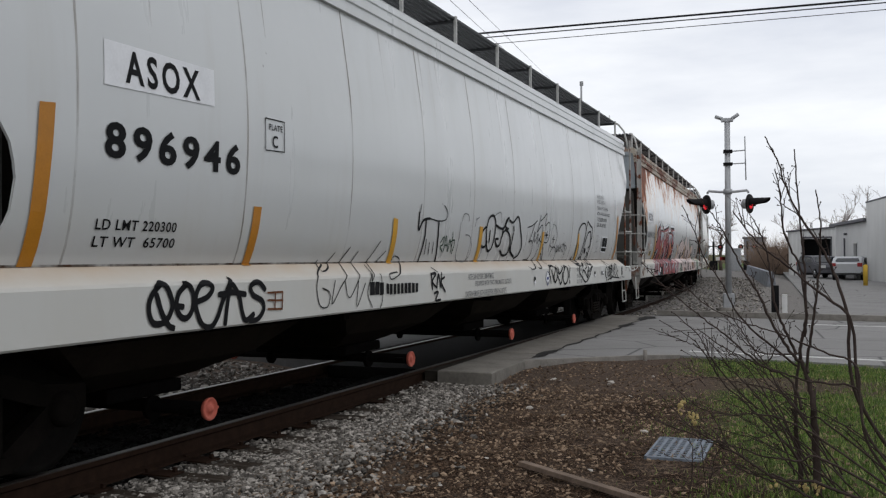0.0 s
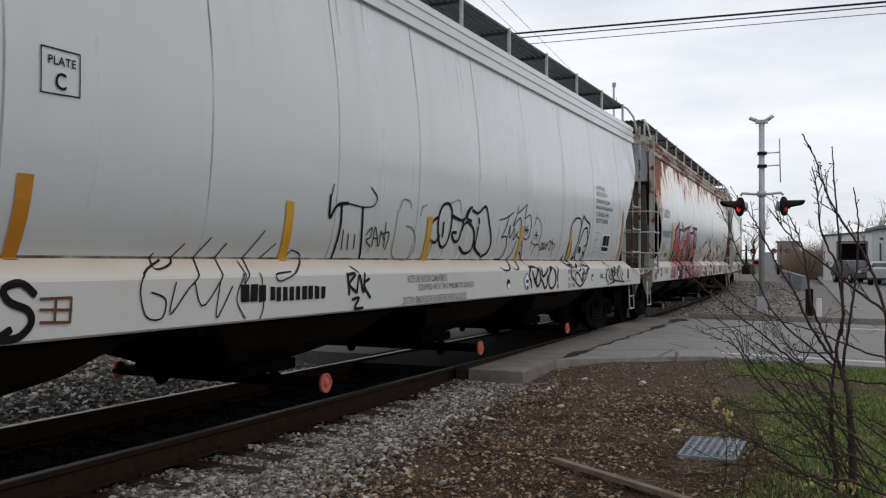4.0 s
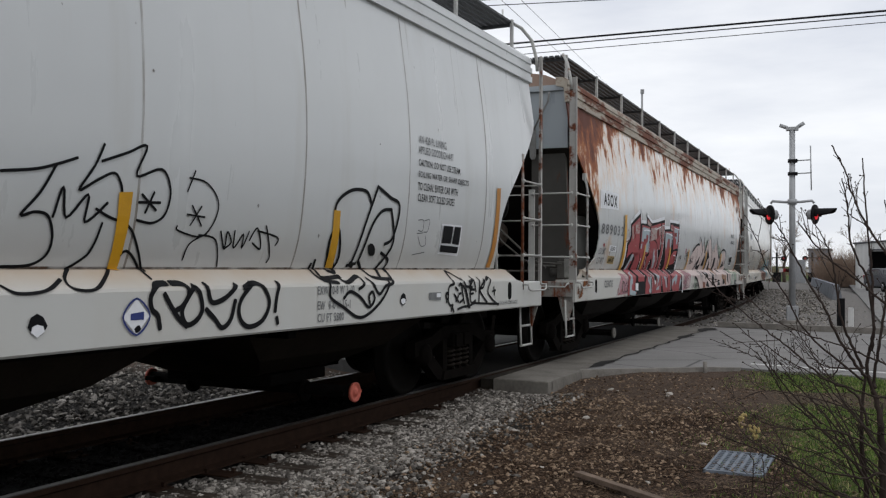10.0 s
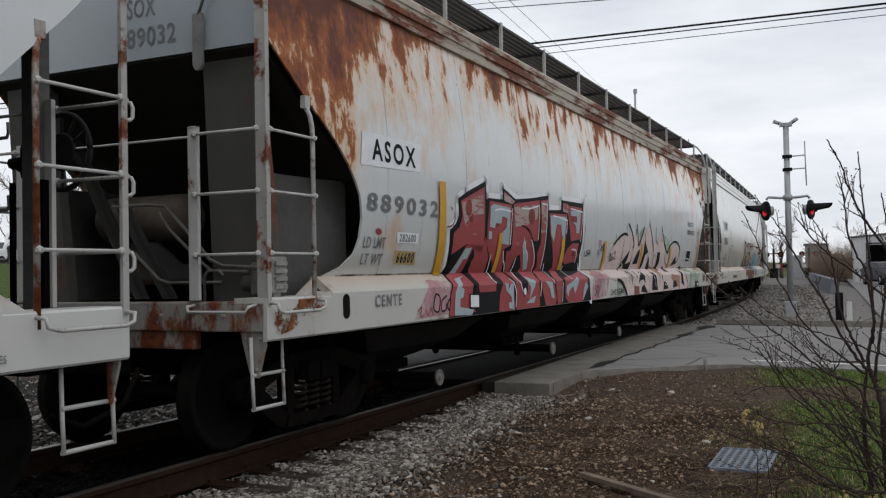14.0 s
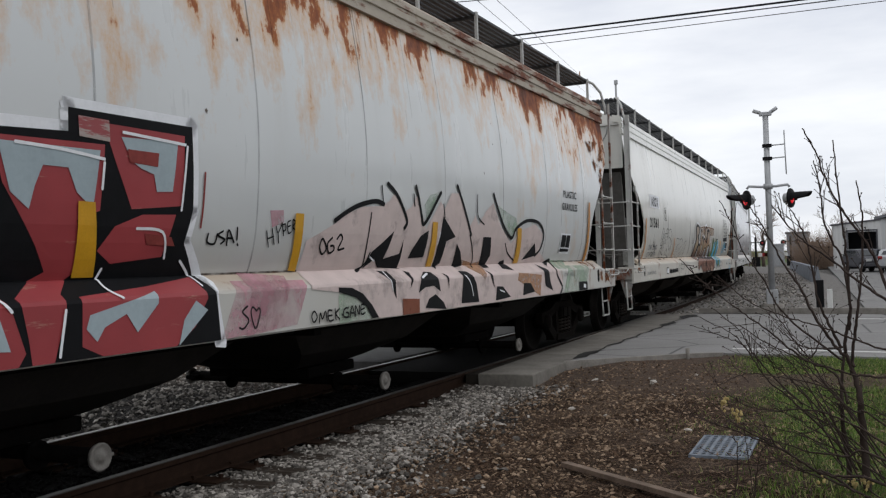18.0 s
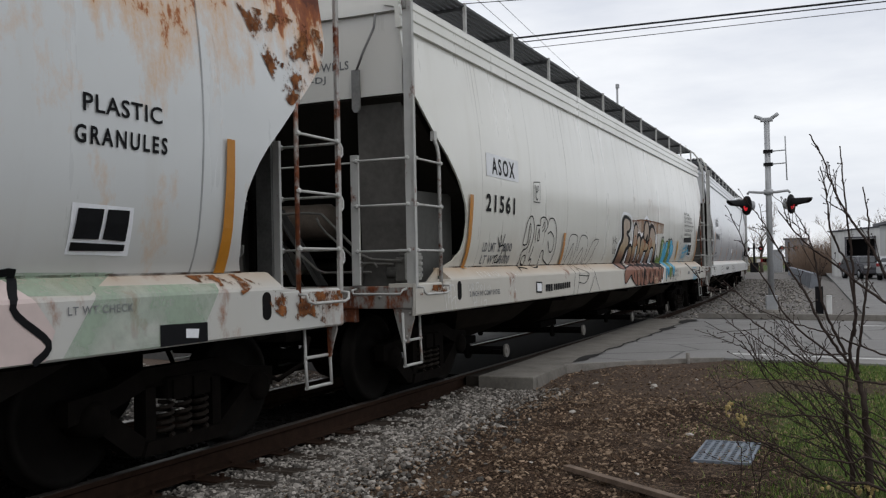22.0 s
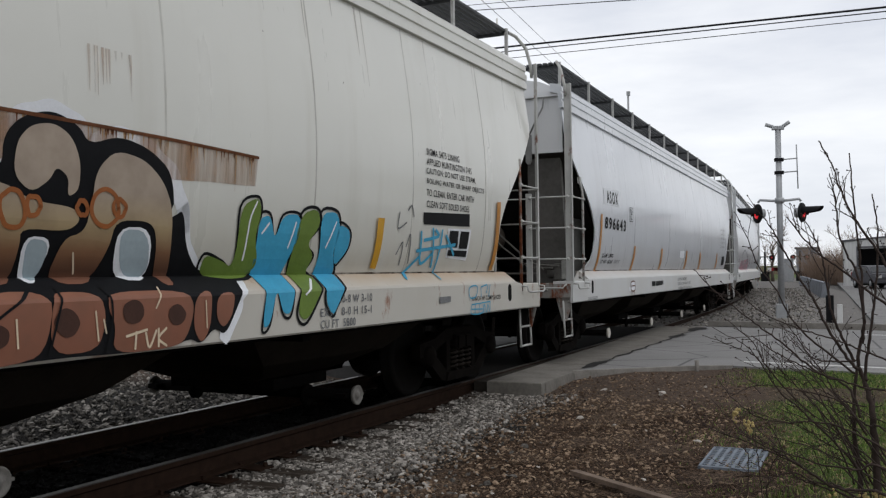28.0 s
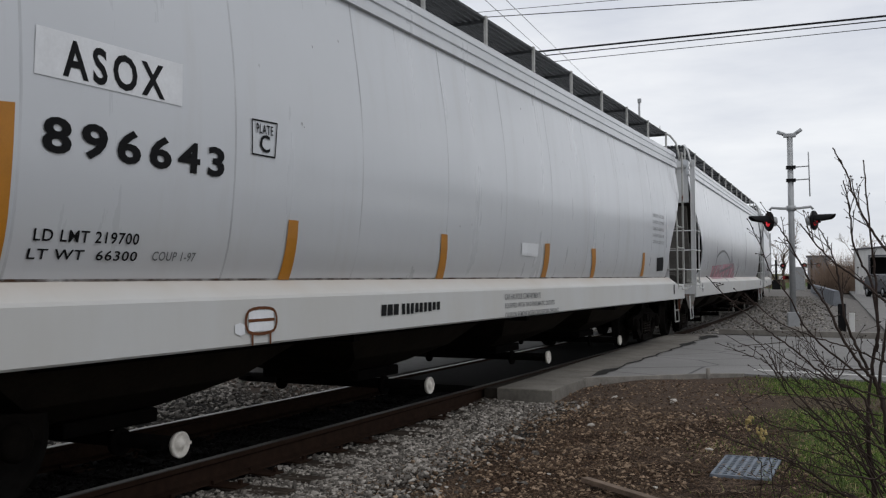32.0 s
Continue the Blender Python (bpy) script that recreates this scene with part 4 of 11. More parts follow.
def tag(k, name, width, mat, layer, label, *strokes):
    """Brush strokes of one width, round at their ends."""
    made = None
    for i, s in enumerate(strokes):
        bm = B()
        line = glide(s)
        rows = []
        for j, q in enumerate(line):
            d = line[min(j + 1, len(line) - 1)] - line[max(j - 1, 0)]
            d = d.normalized() if d.length > 1e-6 else Vector((1, 0))
            n = Vector((-d.y, d.x)) * width / 2
            rows.append((bm.verts.new((0, q.x - n.x, q.y - n.y)), bm.verts.new((0, q.x + n.x, q.y + n.y))))
        for a, b in zip(rows, rows[1:]):
            bm.faces.new((a[0], a[1], b[1], b[0]))
        for (a, b), q in ((rows[0], line[0]), (rows[-1], line[-1])):
            back = (line[0] - line[1]) if q is line[0] else (line[-1] - line[-2])
            back = back.normalized() * width / 2 if back.length > 1e-6 else Vector((0, 0))
            tip = [Vector((a.co.y, a.co.z)) * 0.85 + Vector((b.co.y, b.co.z)) * 0.15 + back * 0.75, Vector((a.co.y, a.co.z)) * 0.15 + Vector((b.co.y, b.co.z)) * 0.85 + back * 0.75]
            bm.faces.new((a, b, bm.verts.new((0, *tip[1])), bm.verts.new((0, *tip[0]))))
        made = wrap(bm, k, name, mat, layer + 0.04 * i, label)
    return made


def letter_mesh(body, bold):
    cu = bpy.data.curves.new("lettering", "FONT")
    cu.body, cu.resolution_u, cu.offset, cu.fill_mode = body, 3, bold * 0.5, "FRONT"
    cu.space_character = 1.32 if bold >= 0.05 else 1.1
    tmp = bpy.data.objects.new("lettering", cu)
    scene.collection.objects.link(tmp)
    dg = bpy.context.evaluated_depsgraph_get()
    me = bpy.data.meshes.new_from_object(tmp.evaluated_get(dg))
    bpy.data.objects.remove(tmp)
    bpy.data.curves.remove(cu)
    return me


def letter(k, body, low, high, mat, layer, bold):
    """Words fitted into the box from low to high (y, z) on the side of car k."""
    me = letter_mesh(body, bold)
    bm = B()
    bm.from_mesh(me)
    bpy.data.meshes.remove(me)
    xs, ys = [v.co.x for v in bm.verts], [v.co.y for v in bm.verts]
    x0, x1, y0, y1 = min(xs), max(xs), min(ys), max(ys)
    for v in bm.verts:
        v.co = Vector((0, low[0] + (v.co.x - x0) / (x1 - x0) * (high[0] - low[0]), low[1] + (v.co.y - y0) / (y1 - y0) * (high[1] - low[1])))
    if high[1] - low[1] < 0.15:
        return tagged(wrap(bm, k, "lettering", mat, layer, "stencilled lettering"), kind="stuff")
    left = set(bm.verts)
    while left:
        island, edge = set(), [left.pop()]
        while edge:
            v = edge.pop()
            island.add(v)
            for e in v.link_edges:
                o = e.other_vert(v)
                if o in left:
                    left.discard(o)
                    edge.append(o)
        one, at = B(), {}
        for v in island:
            at[v] = one.verts.new(v.co)
        for f in {f for v in island for f in v.link_faces}:
            one.faces.new([at[v] for v in f.verts])
        wrap(one, k, "character", mat, layer, "stencilled character")
    bm.free()


for k in range(4):
    for v in (-7.70, -5.92, -4.18, -2.45, -0.83, 0.82, 2.53, 4.28, 6.0, 7.83):
        patch(k, "weld_seam", [(v - 0.010, 1.40), (v + 0.010, 1.40), (v + 0.010, 3.83), (v - 0.010, 3.83)], M["seam" + str(k)], 0)
    tag(k, "ledge_joint", 0.016, M["ledge_rust"], 0, "", [(-8.4, 1.404), (8.4, 1.404)])
M["runs"] = stain("brown_dirt_runs", (0.27, 0.18, 0.10), 0.38, (1, 1, 0.05))
rnd = random.Random(17)
for k, n in ((0, 16), (1, 30), (2, 26), (3, 8)):
    for _ in range(n):
        v, w, top = rnd.uniform(-8.0, 8.0), rnd.uniform(0.006, 0.018), 3.82
        low = max(1.45, top - rnd.uniform(0.15, 0.9))
        patch(k, "dirt_run", [(v - w, top), (v + w, top), (v + w * 0.6, (top + low) / 2), (v + 0.003, low), (v - 0.003, low), (v - w * 0.6, (top + low) / 2)], M["runs"], 0.4)


rnd = random.Random(41)
for k in range(4):
    for _ in range(16):
        v, z, r = rnd.uniform(-8, 8), rnd.uniform(1.6, 3.7), rnd.uniform(0.006, 0.016)
        patch(k, "paint_chip", [(v - r, z), (v - r * 0.3, z + r * 1.4), (v + r, z + r * 0.4), (v + r * 0.4, z - r * 1.3)], M["ledge_rust"], 0.6)


def end_words(k, rows, z, h, w):
    """Words on the upper end panel that faces the camera's way (the front end)."""
    for i, body in enumerate(rows):
        me = letter_mesh(body, 0.03)
        bm = B()
        bm.from_mesh(me)
        bpy.data.meshes.remove(me)
        xs, ys = [q.co.x for q in bm.verts], [q.co.y for q in bm.verts]
        for q in bm.verts:
            q.co = Vector((0.05 + (q.co.x - min(xs)) / (max(xs) - min(xs)) * w * len(body) / 6, -9.484, z - i * h * 1.5 + (q.co.y - min(ys)) / (max(ys) - min(ys)) * h))
        tagged(part("lettering", bm, M["greyink"], CARS[k], "stencilled lettering"), kind="stuff")


end_words(1, ["ASOX", "889032"], 3.52, 0.16, 0.62)
end_words(2, ["21561", "TC STL WHLS", "2300-DJ"], 3.62, 0.09, 0.42)
end_words(3, ["C300-01", "S W", "2300-1", "TRK WY-201C", "WHL WE-4007", "BRG WE-5585"], 3.96, 0.07, 0.36)


# first car: reporting marks, strips and scrawls
tag(0, 'graffiti', 0.036, M['ink'], 2, 'heavy black spray-painted piece',
    [(-0.28, 1.91), (-0.20, 2.00), (-0.05, 2.02), (0.05, 1.93), (0.06, 1.75), (0.01, 1.58), (-0.10, 1.54), (-0.22, 1.63), (-0.29, 1.79), (-0.28, 1.91)],
    [(-0.15, 1.81), (-0.13, 1.66)],
    [(-0.33, 1.86), (-0.44, 1.80), (-0.47, 1.68), (-0.42, 1.61), (-0.29, 1.59), (-0.21, 1.66)],
    [(0.05, 1.90), (0.28, 1.86), (0.42, 1.87), (0.51, 1.98), (0.62, 2.02)],
    [(0.36, 1.74), (0.33, 1.63), (0.22, 1.61), (0.11, 1.70), (0.23, 1.71)],
    [(0.58, 2.01), (0.49, 1.89), (0.63, 1.86)],
    [(0.38, 1.77), (0.50, 1.84), (0.70, 1.78), (0.79, 1.65), (0.76, 1.51), (0.58, 1.48), (0.40, 1.55)],
    [(0.86, 1.90), (0.89, 1.84)],
    [(0.87, 1.80), (0.87, 1.56), (1.11, 1.46)],
    [(0.64, 1.99), (0.82, 1.96), (1.05, 2.05), (1.21, 1.85), (1.36, 1.62), (1.31, 1.49), (1.15, 1.44)],
    [(0.39, 1.87), (0.39, 1.75)],
    [(0.79, 1.65), (0.87, 1.53)])
tag(0, 'graffiti', 0.013, M['greyink'], 2, '',
    [(-0.02, 2.02), (0.23, 2.08), (0.32, 1.93)],
    [(-0.71, 1.95), (-0.61, 1.98)],
    [(-0.75, 1.85), (-0.72, 1.96)],
    [(-0.40, 1.41), (-0.36, 1.53), (-0.43, 1.64)])
tag(0, 'graffiti', 0.037, M['ink'], 2, 'black bubble-letter tag on the sill',
    [(2.67, 1.03), (2.65, 1.11), (2.60, 1.15), (2.59, 1.23), (2.66, 1.30), (2.76, 1.31)],
    [(2.71, 1.24), (2.77, 1.16), (2.83, 1.09), (2.91, 1.03)],
    [(2.80, 1.31), (2.91, 1.30), (2.93, 1.23), (2.87, 1.16), (2.82, 1.14)],
    [(2.99, 1.29), (2.87, 1.14), (2.91, 1.04), (3.00, 1.06), (3.06, 1.13), (3.04, 1.23), (3.00, 1.28)],
    [(3.11, 1.30), (3.15, 1.18), (3.26, 1.19), (3.36, 1.24), (3.42, 1.29)],
    [(3.10, 1.13), (3.19, 1.06), (3.26, 1.00), (3.35, 1.05), (3.40, 1.18)],
    [(3.60, 1.30), (3.46, 1.18), (3.45, 1.06), (3.55, 0.99), (3.71, 1.03), (3.79, 1.15), (3.73, 1.26), (3.65, 1.30), (3.50, 1.27)],
    [(3.92, 1.30), (3.88, 1.20), (3.86, 1.09)],
    [(3.88, 1.04), (3.89, 1.00)],
    [(2.47, 1.03), (2.49, 1.04)])
tag(0, 'graffiti', 0.027, M['ink'], 2, 'black spiky tag on the sill',
    [(6.99, 1.38), (6.93, 1.30), (6.95, 1.25), (6.89, 1.24), (6.83, 1.22), (6.81, 1.17), (6.81, 1.08), (6.85, 1.03), (6.92, 1.03)],
    [(7.01, 1.38), (7.06, 1.36), (7.10, 1.33), (7.14, 1.30)],
    [(6.75, 1.13), (6.77, 1.16), (6.81, 1.13), (6.78, 1.09), (6.75, 1.13)],
    [(6.90, 1.02), (6.94, 0.96)],
    [(6.88, 0.99), (6.88, 0.97)],
    [(6.76, 1.07), (6.77, 1.06)],
    [(7.17, 1.30), (7.16, 1.29)],
    [(6.98, 1.21), (7.04, 1.18)],
    [(6.95, 1.14), (7.05, 1.06)],
    [(6.99, 1.07), (7.05, 1.12)],
    [(7.06, 1.23), (7.11, 1.25), (7.15, 1.17), (7.20, 1.04)],
    [(7.06, 1.14), (7.12, 1.15)],
    [(7.08, 1.05), (7.17, 1.08)],
    [(7.10, 1.25), (7.21, 1.19), (7.31, 0.99)],
    [(7.22, 1.23), (7.28, 1.11), (7.34, 0.99)],
    [(7.19, 1.27), (7.25, 1.22), (7.34, 1.22), (7.41, 1.28)],
    [(7.32, 1.20), (7.40, 1.21), (7.34, 1.14), (7.43, 1.14)],
    [(7.03, 0.98), (7.16, 1.00), (7.34, 1.01), (7.49, 1.04)],
    [(7.44, 1.32), (7.45, 1.28), (7.50, 1.16)])
tag(0, 'graffiti', 0.026, M['ink'], 2, '',
    [(7.33, 1.27), (7.47, 1.29)],
    [(7.35, 1.27), (7.37, 1.05), (7.49, 1.06)],
    [(7.36, 1.18), (7.46, 1.18)],
    [(7.61, 1.31), (7.58, 1.04)],
    [(7.59, 1.17), (7.75, 1.29), (7.70, 1.20), (7.60, 1.17), (7.81, 1.03)],
    [(7.79, 1.28), (7.94, 1.31), (7.83, 1.16), (7.94, 1.07), (8.13, 0.99)],
    [(7.49, 1.03), (7.95, 1.01), (8.15, 1.00)],
    [(7.96, 1.15), (8.05, 1.16)],
    [(8.00, 1.20), (8.02, 1.11)])
letter(0, 'EXW 10-8 W 3-10', (4.42, 1.195), (4.97, 1.265), M['greyink'], 2, 0.030)
letter(0, 'EW  8-0 H 15-1', (4.42, 1.075), (4.91, 1.145), M['greyink'], 2, 0.030)
letter(0, 'CU FT 5800', (4.42, 0.975), (4.81, 1.045), M['greyink'], 2, 0.030)
patch(0, 'white_panel', [(-7.47, 2.83), (-6.34, 2.84), (-6.35, 2.57), (-7.48, 2.54)], M['white_panel'], 1, 'white painted panel behind the marks')
letter(0, 'ASOX', (-7.29, 2.58), (-6.52, 2.80), M['ink'], 2, 0.050)
letter(0, '896946', (-7.47, 2.08), (-6.02, 2.32), M['ink'], 2, 0.060)
letter(0, 'LD LMT 220300', (-7.49, 1.63), (-6.71, 1.70), M['ink'], 2, 0.030)
letter(0, 'LT WT  65700', (-7.49, 1.52), (-6.70, 1.59), M['ink'], 2, 0.030)
tag(0, 'stencil_frame', 0.009, M['ink'], 2, '',
    [(-5.68, 2.58), (-5.40, 2.58)],
    [(-5.40, 2.58), (-5.40, 2.33)],
    [(-5.40, 2.33), (-5.68, 2.32)],
    [(-5.68, 2.32), (-5.68, 2.58)])
letter(0, 'PLATE', (-5.63, 2.49), (-5.43, 2.54), M['ink'], 2, 0.030)
letter(0, 'C', (-5.58, 2.35), (-5.50, 2.45), M['ink'], 2, 0.030)
patch(0, 'reflector_strip', [(-8.00, 2.35), (-7.88, 2.36), (-7.92, 1.40), (-8.03, 1.40)], M['orange'], 3)
patch(0, 'reflector_strip', [(-5.80, 1.86), (-5.69, 1.86), (-5.71, 1.39), (-5.81, 1.39)], M['orange'], 3)
patch(0, 'reflector_strip', [(-3.22, 1.87), (-3.11, 1.86), (-3.07, 1.39), (-3.18, 1.39)], M['yellow_strip'], 3)
patch(0, 'reflector_strip', [(-0.57, 1.86), (-0.45, 1.86), (-0.41, 1.39), (-0.53, 1.39)], M['yellow_strip'], 3)
patch(0, 'reflector_strip', [(2.37, 1.86), (2.48, 1.87), (2.47, 1.39), (2.39, 1.40)], M['yellow_strip'], 3)
patch(0, 'reflector_strip', [(4.72, 1.89), (4.82, 1.89), (4.87, 1.41), (4.76, 1.41)], M['yellow_strip'], 3)
patch(0, 'reflector_strip', [(8.13, 2.34), (8.24, 2.35), (8.24, 1.42), (8.12, 1.42)], M['orange'], 3)
tag(0, 'placard_frame', 0.017, M['rustline'], 3, 'rust-brown placard frame',
    [(-5.69, 1.17), (-5.47, 1.17)],
    [(-5.47, 1.17), (-5.48, 1.03)],
    [(-5.48, 1.03), (-5.69, 1.04)],
    [(-5.58, 1.17), (-5.59, 1.04)],
    [(-5.69, 1.11), (-5.47, 1.10)])
tag(0, 'graffiti', 0.012, M['ink'], 2, 'thin black scrawled tag',
    [(-4.58, 1.39), (-4.89, 1.27), (-4.87, 1.04), (-4.72, 1.01), (-4.68, 1.13), (-4.81, 1.18)],
    [(-4.63, 1.43), (-4.71, 1.33), (-4.50, 1.37), (-4.35, 1.50)],
    [(-4.58, 1.24), (-4.64, 1.03), (-4.46, 1.19), (-4.32, 1.30), (-4.08, 1.55)],
    [(-4.39, 1.23), (-4.28, 1.08), (-3.89, 1.51)],
    [(-4.12, 1.23), (-4.16, 0.98), (-3.98, 1.20)],
    [(-3.75, 1.38), (-3.83, 1.22), (-3.45, 1.62)],
    [(-3.42, 1.41), (-3.27, 1.52)],
    [(-3.83, 1.29), (-3.93, 1.11), (-3.83, 0.96)],
    [(-3.63, 1.29), (-3.60, 1.05), (-3.65, 0.95)],
    [(-3.08, 1.40), (-3.02, 1.47), (-2.87, 1.40), (-3.34, 1.23), (-3.42, 1.28), (-3.19, 1.30)])
patch(0, 'maker_mark_bar', [(-3.88, 1.21), (-3.78, 1.21), (-3.78, 1.08), (-3.88, 1.08)], M['ink'], 2)
patch(0, 'maker_mark_bar', [(-3.76, 1.21), (-3.67, 1.21), (-3.68, 1.08), (-3.77, 1.08)], M['ink'], 2)
patch(0, 'maker_mark_bar', [(-3.66, 1.20), (-3.57, 1.20), (-3.57, 1.08), (-3.66, 1.07)], M['ink'], 2)
patch(0, 'maker_mark_bar', [(-3.51, 1.19), (-3.45, 1.18), (-3.45, 1.08), (-3.51, 1.08)], M['ink'], 2)
patch(0, 'maker_mark_bar', [(-3.43, 1.18), (-3.37, 1.18), (-3.37, 1.07), (-3.43, 1.07)], M['ink'], 2)
patch(0, 'maker_mark_bar', [(-3.34, 1.18), (-3.28, 1.18), (-3.28, 1.07), (-3.34, 1.07)], M['ink'], 2)
patch(0, 'maker_mark_bar', [(-3.25, 1.18), (-3.19, 1.18), (-3.19, 1.07), (-3.25, 1.07)], M['ink'], 2)
patch(0, 'maker_mark_bar', [(-3.16, 1.18), (-3.10, 1.18), (-3.10, 1.07), (-3.16, 1.07)], M['ink'], 2)
patch(0, 'maker_mark_bar', [(-3.07, 1.18), (-3.00, 1.18), (-3.00, 1.07), (-3.07, 1.07)], M['ink'], 2)
patch(0, 'maker_mark_bar', [(-2.98, 1.18), (-2.91, 1.18), (-2.91, 1.07), (-2.98, 1.07)], M['ink'], 2)
patch(0, 'maker_mark_bar', [(-2.88, 1.18), (-2.81, 1.17), (-2.81, 1.07), (-2.88, 1.07)], M['ink'], 2)
patch(0, 'maker_mark_bar', [(-2.78, 1.17), (-2.71, 1.17), (-2.72, 1.07), (-2.78, 1.07)], M['ink'], 2)
tag(0, 'graffiti', 0.032, M['ink'], 2, 'black spray-painted tag of two tall letters',
    [(-2.56, 1.95), (-2.54, 1.76), (-2.44, 1.87), (-2.26, 1.90)],
    [(-2.36, 1.88), (-2.34, 1.71), (-2.35, 1.50), (-2.35, 1.41)],
    [(-1.98, 1.88), (-1.94, 1.65), (-1.85, 1.41)])
tag(0, 'graffiti', 0.015, M['ink'], 2, '',
    [(-2.26, 1.90), (-2.13, 1.89), (-1.98, 1.88), (-1.79, 1.90), (-1.72, 1.97), (-1.76, 2.02), (-1.85, 2.07)],
    [(-2.54, 1.96), (-2.52, 2.05)],
    [(-2.28, 1.66), (-2.24, 1.49)],
    [(-2.18, 1.63), (-2.13, 1.49)],
    [(-2.06, 1.63), (-2.02, 1.50)])
tag(0, 'graffiti', 0.017, M['greenink'], 2, '',
    [(-1.85, 1.63), (-1.76, 1.70), (-1.76, 1.61), (-1.83, 1.58), (-1.72, 1.52)],
    [(-1.69, 1.53), (-1.70, 1.71), (-1.57, 1.53)],
    [(-1.70, 1.60), (-1.61, 1.60)],
    [(-1.55, 1.53), (-1.57, 1.67), (-1.48, 1.59)],
    [(-1.50, 1.76), (-1.45, 1.52)],
    [(-1.55, 1.64), (-1.40, 1.66), (-1.41, 1.50)])
tag(0, 'graffiti', 0.013, M['greyink'], 2, '',
    [(-1.27, 1.89), (-1.26, 1.50), (-1.07, 1.40), (-0.81, 1.43), (-0.78, 1.59), (-0.90, 1.72), (-1.06, 1.74)],
    [(-1.23, 1.91), (-1.17, 2.00), (-1.02, 1.99), (-0.98, 1.92)])
tag(0, 'graffiti', 0.029, M['ink'], 2, 'black tag on the sill',
    [(-2.34, 1.27), (-2.31, 1.09)],
    [(-2.35, 1.26), (-2.20, 1.27), (-2.31, 1.18), (-2.20, 1.11)],
    [(-2.18, 1.10), (-2.13, 1.26), (-2.07, 1.11)],
    [(-2.03, 1.27), (-2.05, 1.10)],
    [(-1.95, 1.22), (-2.05, 1.17), (-1.93, 1.05)],
    [(-2.26, 1.04), (-2.14, 1.05), (-2.22, 0.96), (-2.07, 0.96)],
    [(-2.17, 1.33), (-2.14, 1.29)])
letter(0, 'NOTE: CAR HAS FOUR COMPARTMENTS', (-1.15, 1.167), (-0.19, 1.243), M['greyink'], 2, 0.020)
letter(0, 'EQUIPPED WITH TWO PNEUMATIC OUTLETS', (-0.90, 1.073), (0.58, 1.148), M['greyink'], 2, 0.020)
letter(0, 'CAUTION: REMOVE BOTH CAPS BEFORE OPERATING OUTLETS', (-1.26, 0.953), (0.36, 1.028), M['greyink'], 2, 0.020)
patch(0, 'diamond_decal', [(2.47, 1.22), (2.58, 1.11), (2.47, 1.00), (2.36, 1.11)], M['white_panel'], 2, 'white diamond decal with a blue edge')
tag(0, 'decal_edge', 0.013, M['blueline'], 3, '',
    [(2.47, 1.22), (2.58, 1.11), (2.47, 1.00), (2.36, 1.11), (2.47, 1.22)])
patch(0, 'decal_mark', [(2.42, 1.13), (2.53, 1.14), (2.53, 1.09), (2.42, 1.09)], M['blueline'], 3)
# hole drawn as flat patches: shade in black, lower part pale
patch(0, 'hole_shade_patch', [(1.75, 1.16), (1.79, 1.14), (1.82, 1.09), (1.79, 1.05), (1.75, 1.03), (1.72, 1.05), (1.69, 1.09), (1.71, 1.14)], M['ink'], 2)
patch(0, 'hole_pale_patch', [(1.75, 1.10), (1.79, 1.09), (1.80, 1.06), (1.75, 1.03), (1.71, 1.06), (1.72, 1.09)], M['white_panel'], 3)
letter(0, 'AN 428 PL LINING', (6.18, 2.632), (6.79, 2.708), M['greyink'], 2, 0.020)
letter(0, 'APPLIED GOODRICH 4-97', (6.17, 2.527), (6.95, 2.603), M['greyink'], 2, 0.020)
letter(0, 'CAUTION: DO NOT USE STEAM,', (6.17, 2.397), (7.13, 2.473), M['ink'], 2, 0.020)
letter(0, 'BOILING WATER OR SHARP OBJECTS', (6.17, 2.282), (7.33, 2.357), M['ink'], 2, 0.020)
letter(0, 'TO CLEAN. ENTER CAR WITH', (6.17, 2.172), (7.07, 2.248), M['ink'], 2, 0.020)
letter(0, 'CLEAN SOFT SOLED SHOES', (6.18, 2.062), (7.00, 2.138), M['ink'], 2, 0.020)
patch(0, 'data_label', [(6.76, 1.87), (7.25, 1.87), (7.26, 1.54), (6.77, 1.56)], M['white_panel'], 1, 'black and white data label')
patch(0, 'label_field', [(6.79, 1.85), (7.02, 1.85), (7.01, 1.67), (6.79, 1.67)], M['ink'], 5)
patch(0, 'label_field', [(7.05, 1.85), (7.21, 1.85), (7.21, 1.66), (7.04, 1.67)], M['ink'], 5)
patch(0, 'label_field', [(6.78, 1.65), (7.21, 1.64), (7.22, 1.57), (6.79, 1.58)], M['ink'], 5)
tag(0, 'graffiti', 0.009, M['greyink'], 2, '',
    [(6.23, 1.88), (6.34, 1.88), (6.34, 1.78), (6.25, 1.78)],
    [(6.36, 1.88), (6.47, 1.89), (6.45, 1.78), (6.37, 1.77)],
    [(6.23, 1.75), (6.36, 1.76)],
    [(6.26, 1.72), (6.36, 1.63), (6.45, 1.65), (6.42, 1.73)],
    [(6.22, 1.54), (6.46, 1.57)])
patch(0, 'small_plate', [(6.37, 1.17), (6.63, 1.17), (6.63, 1.09), (6.37, 1.10)], M['greyink'], 3)
patch(0, 'plate_light', [(6.53, 1.16), (6.62, 1.16), (6.62, 1.12), (6.53, 1.12)], M['white_panel'], 4)
# second hole, its inner shade and pale foot drawn flat as well
patch(0, 'hole_shade_patch', [(5.84, 1.18), (5.88, 1.16), (5.90, 1.11), (5.87, 1.07), (5.83, 1.06), (5.79, 1.08), (5.78, 1.12), (5.80, 1.16)], M['ink'], 2)
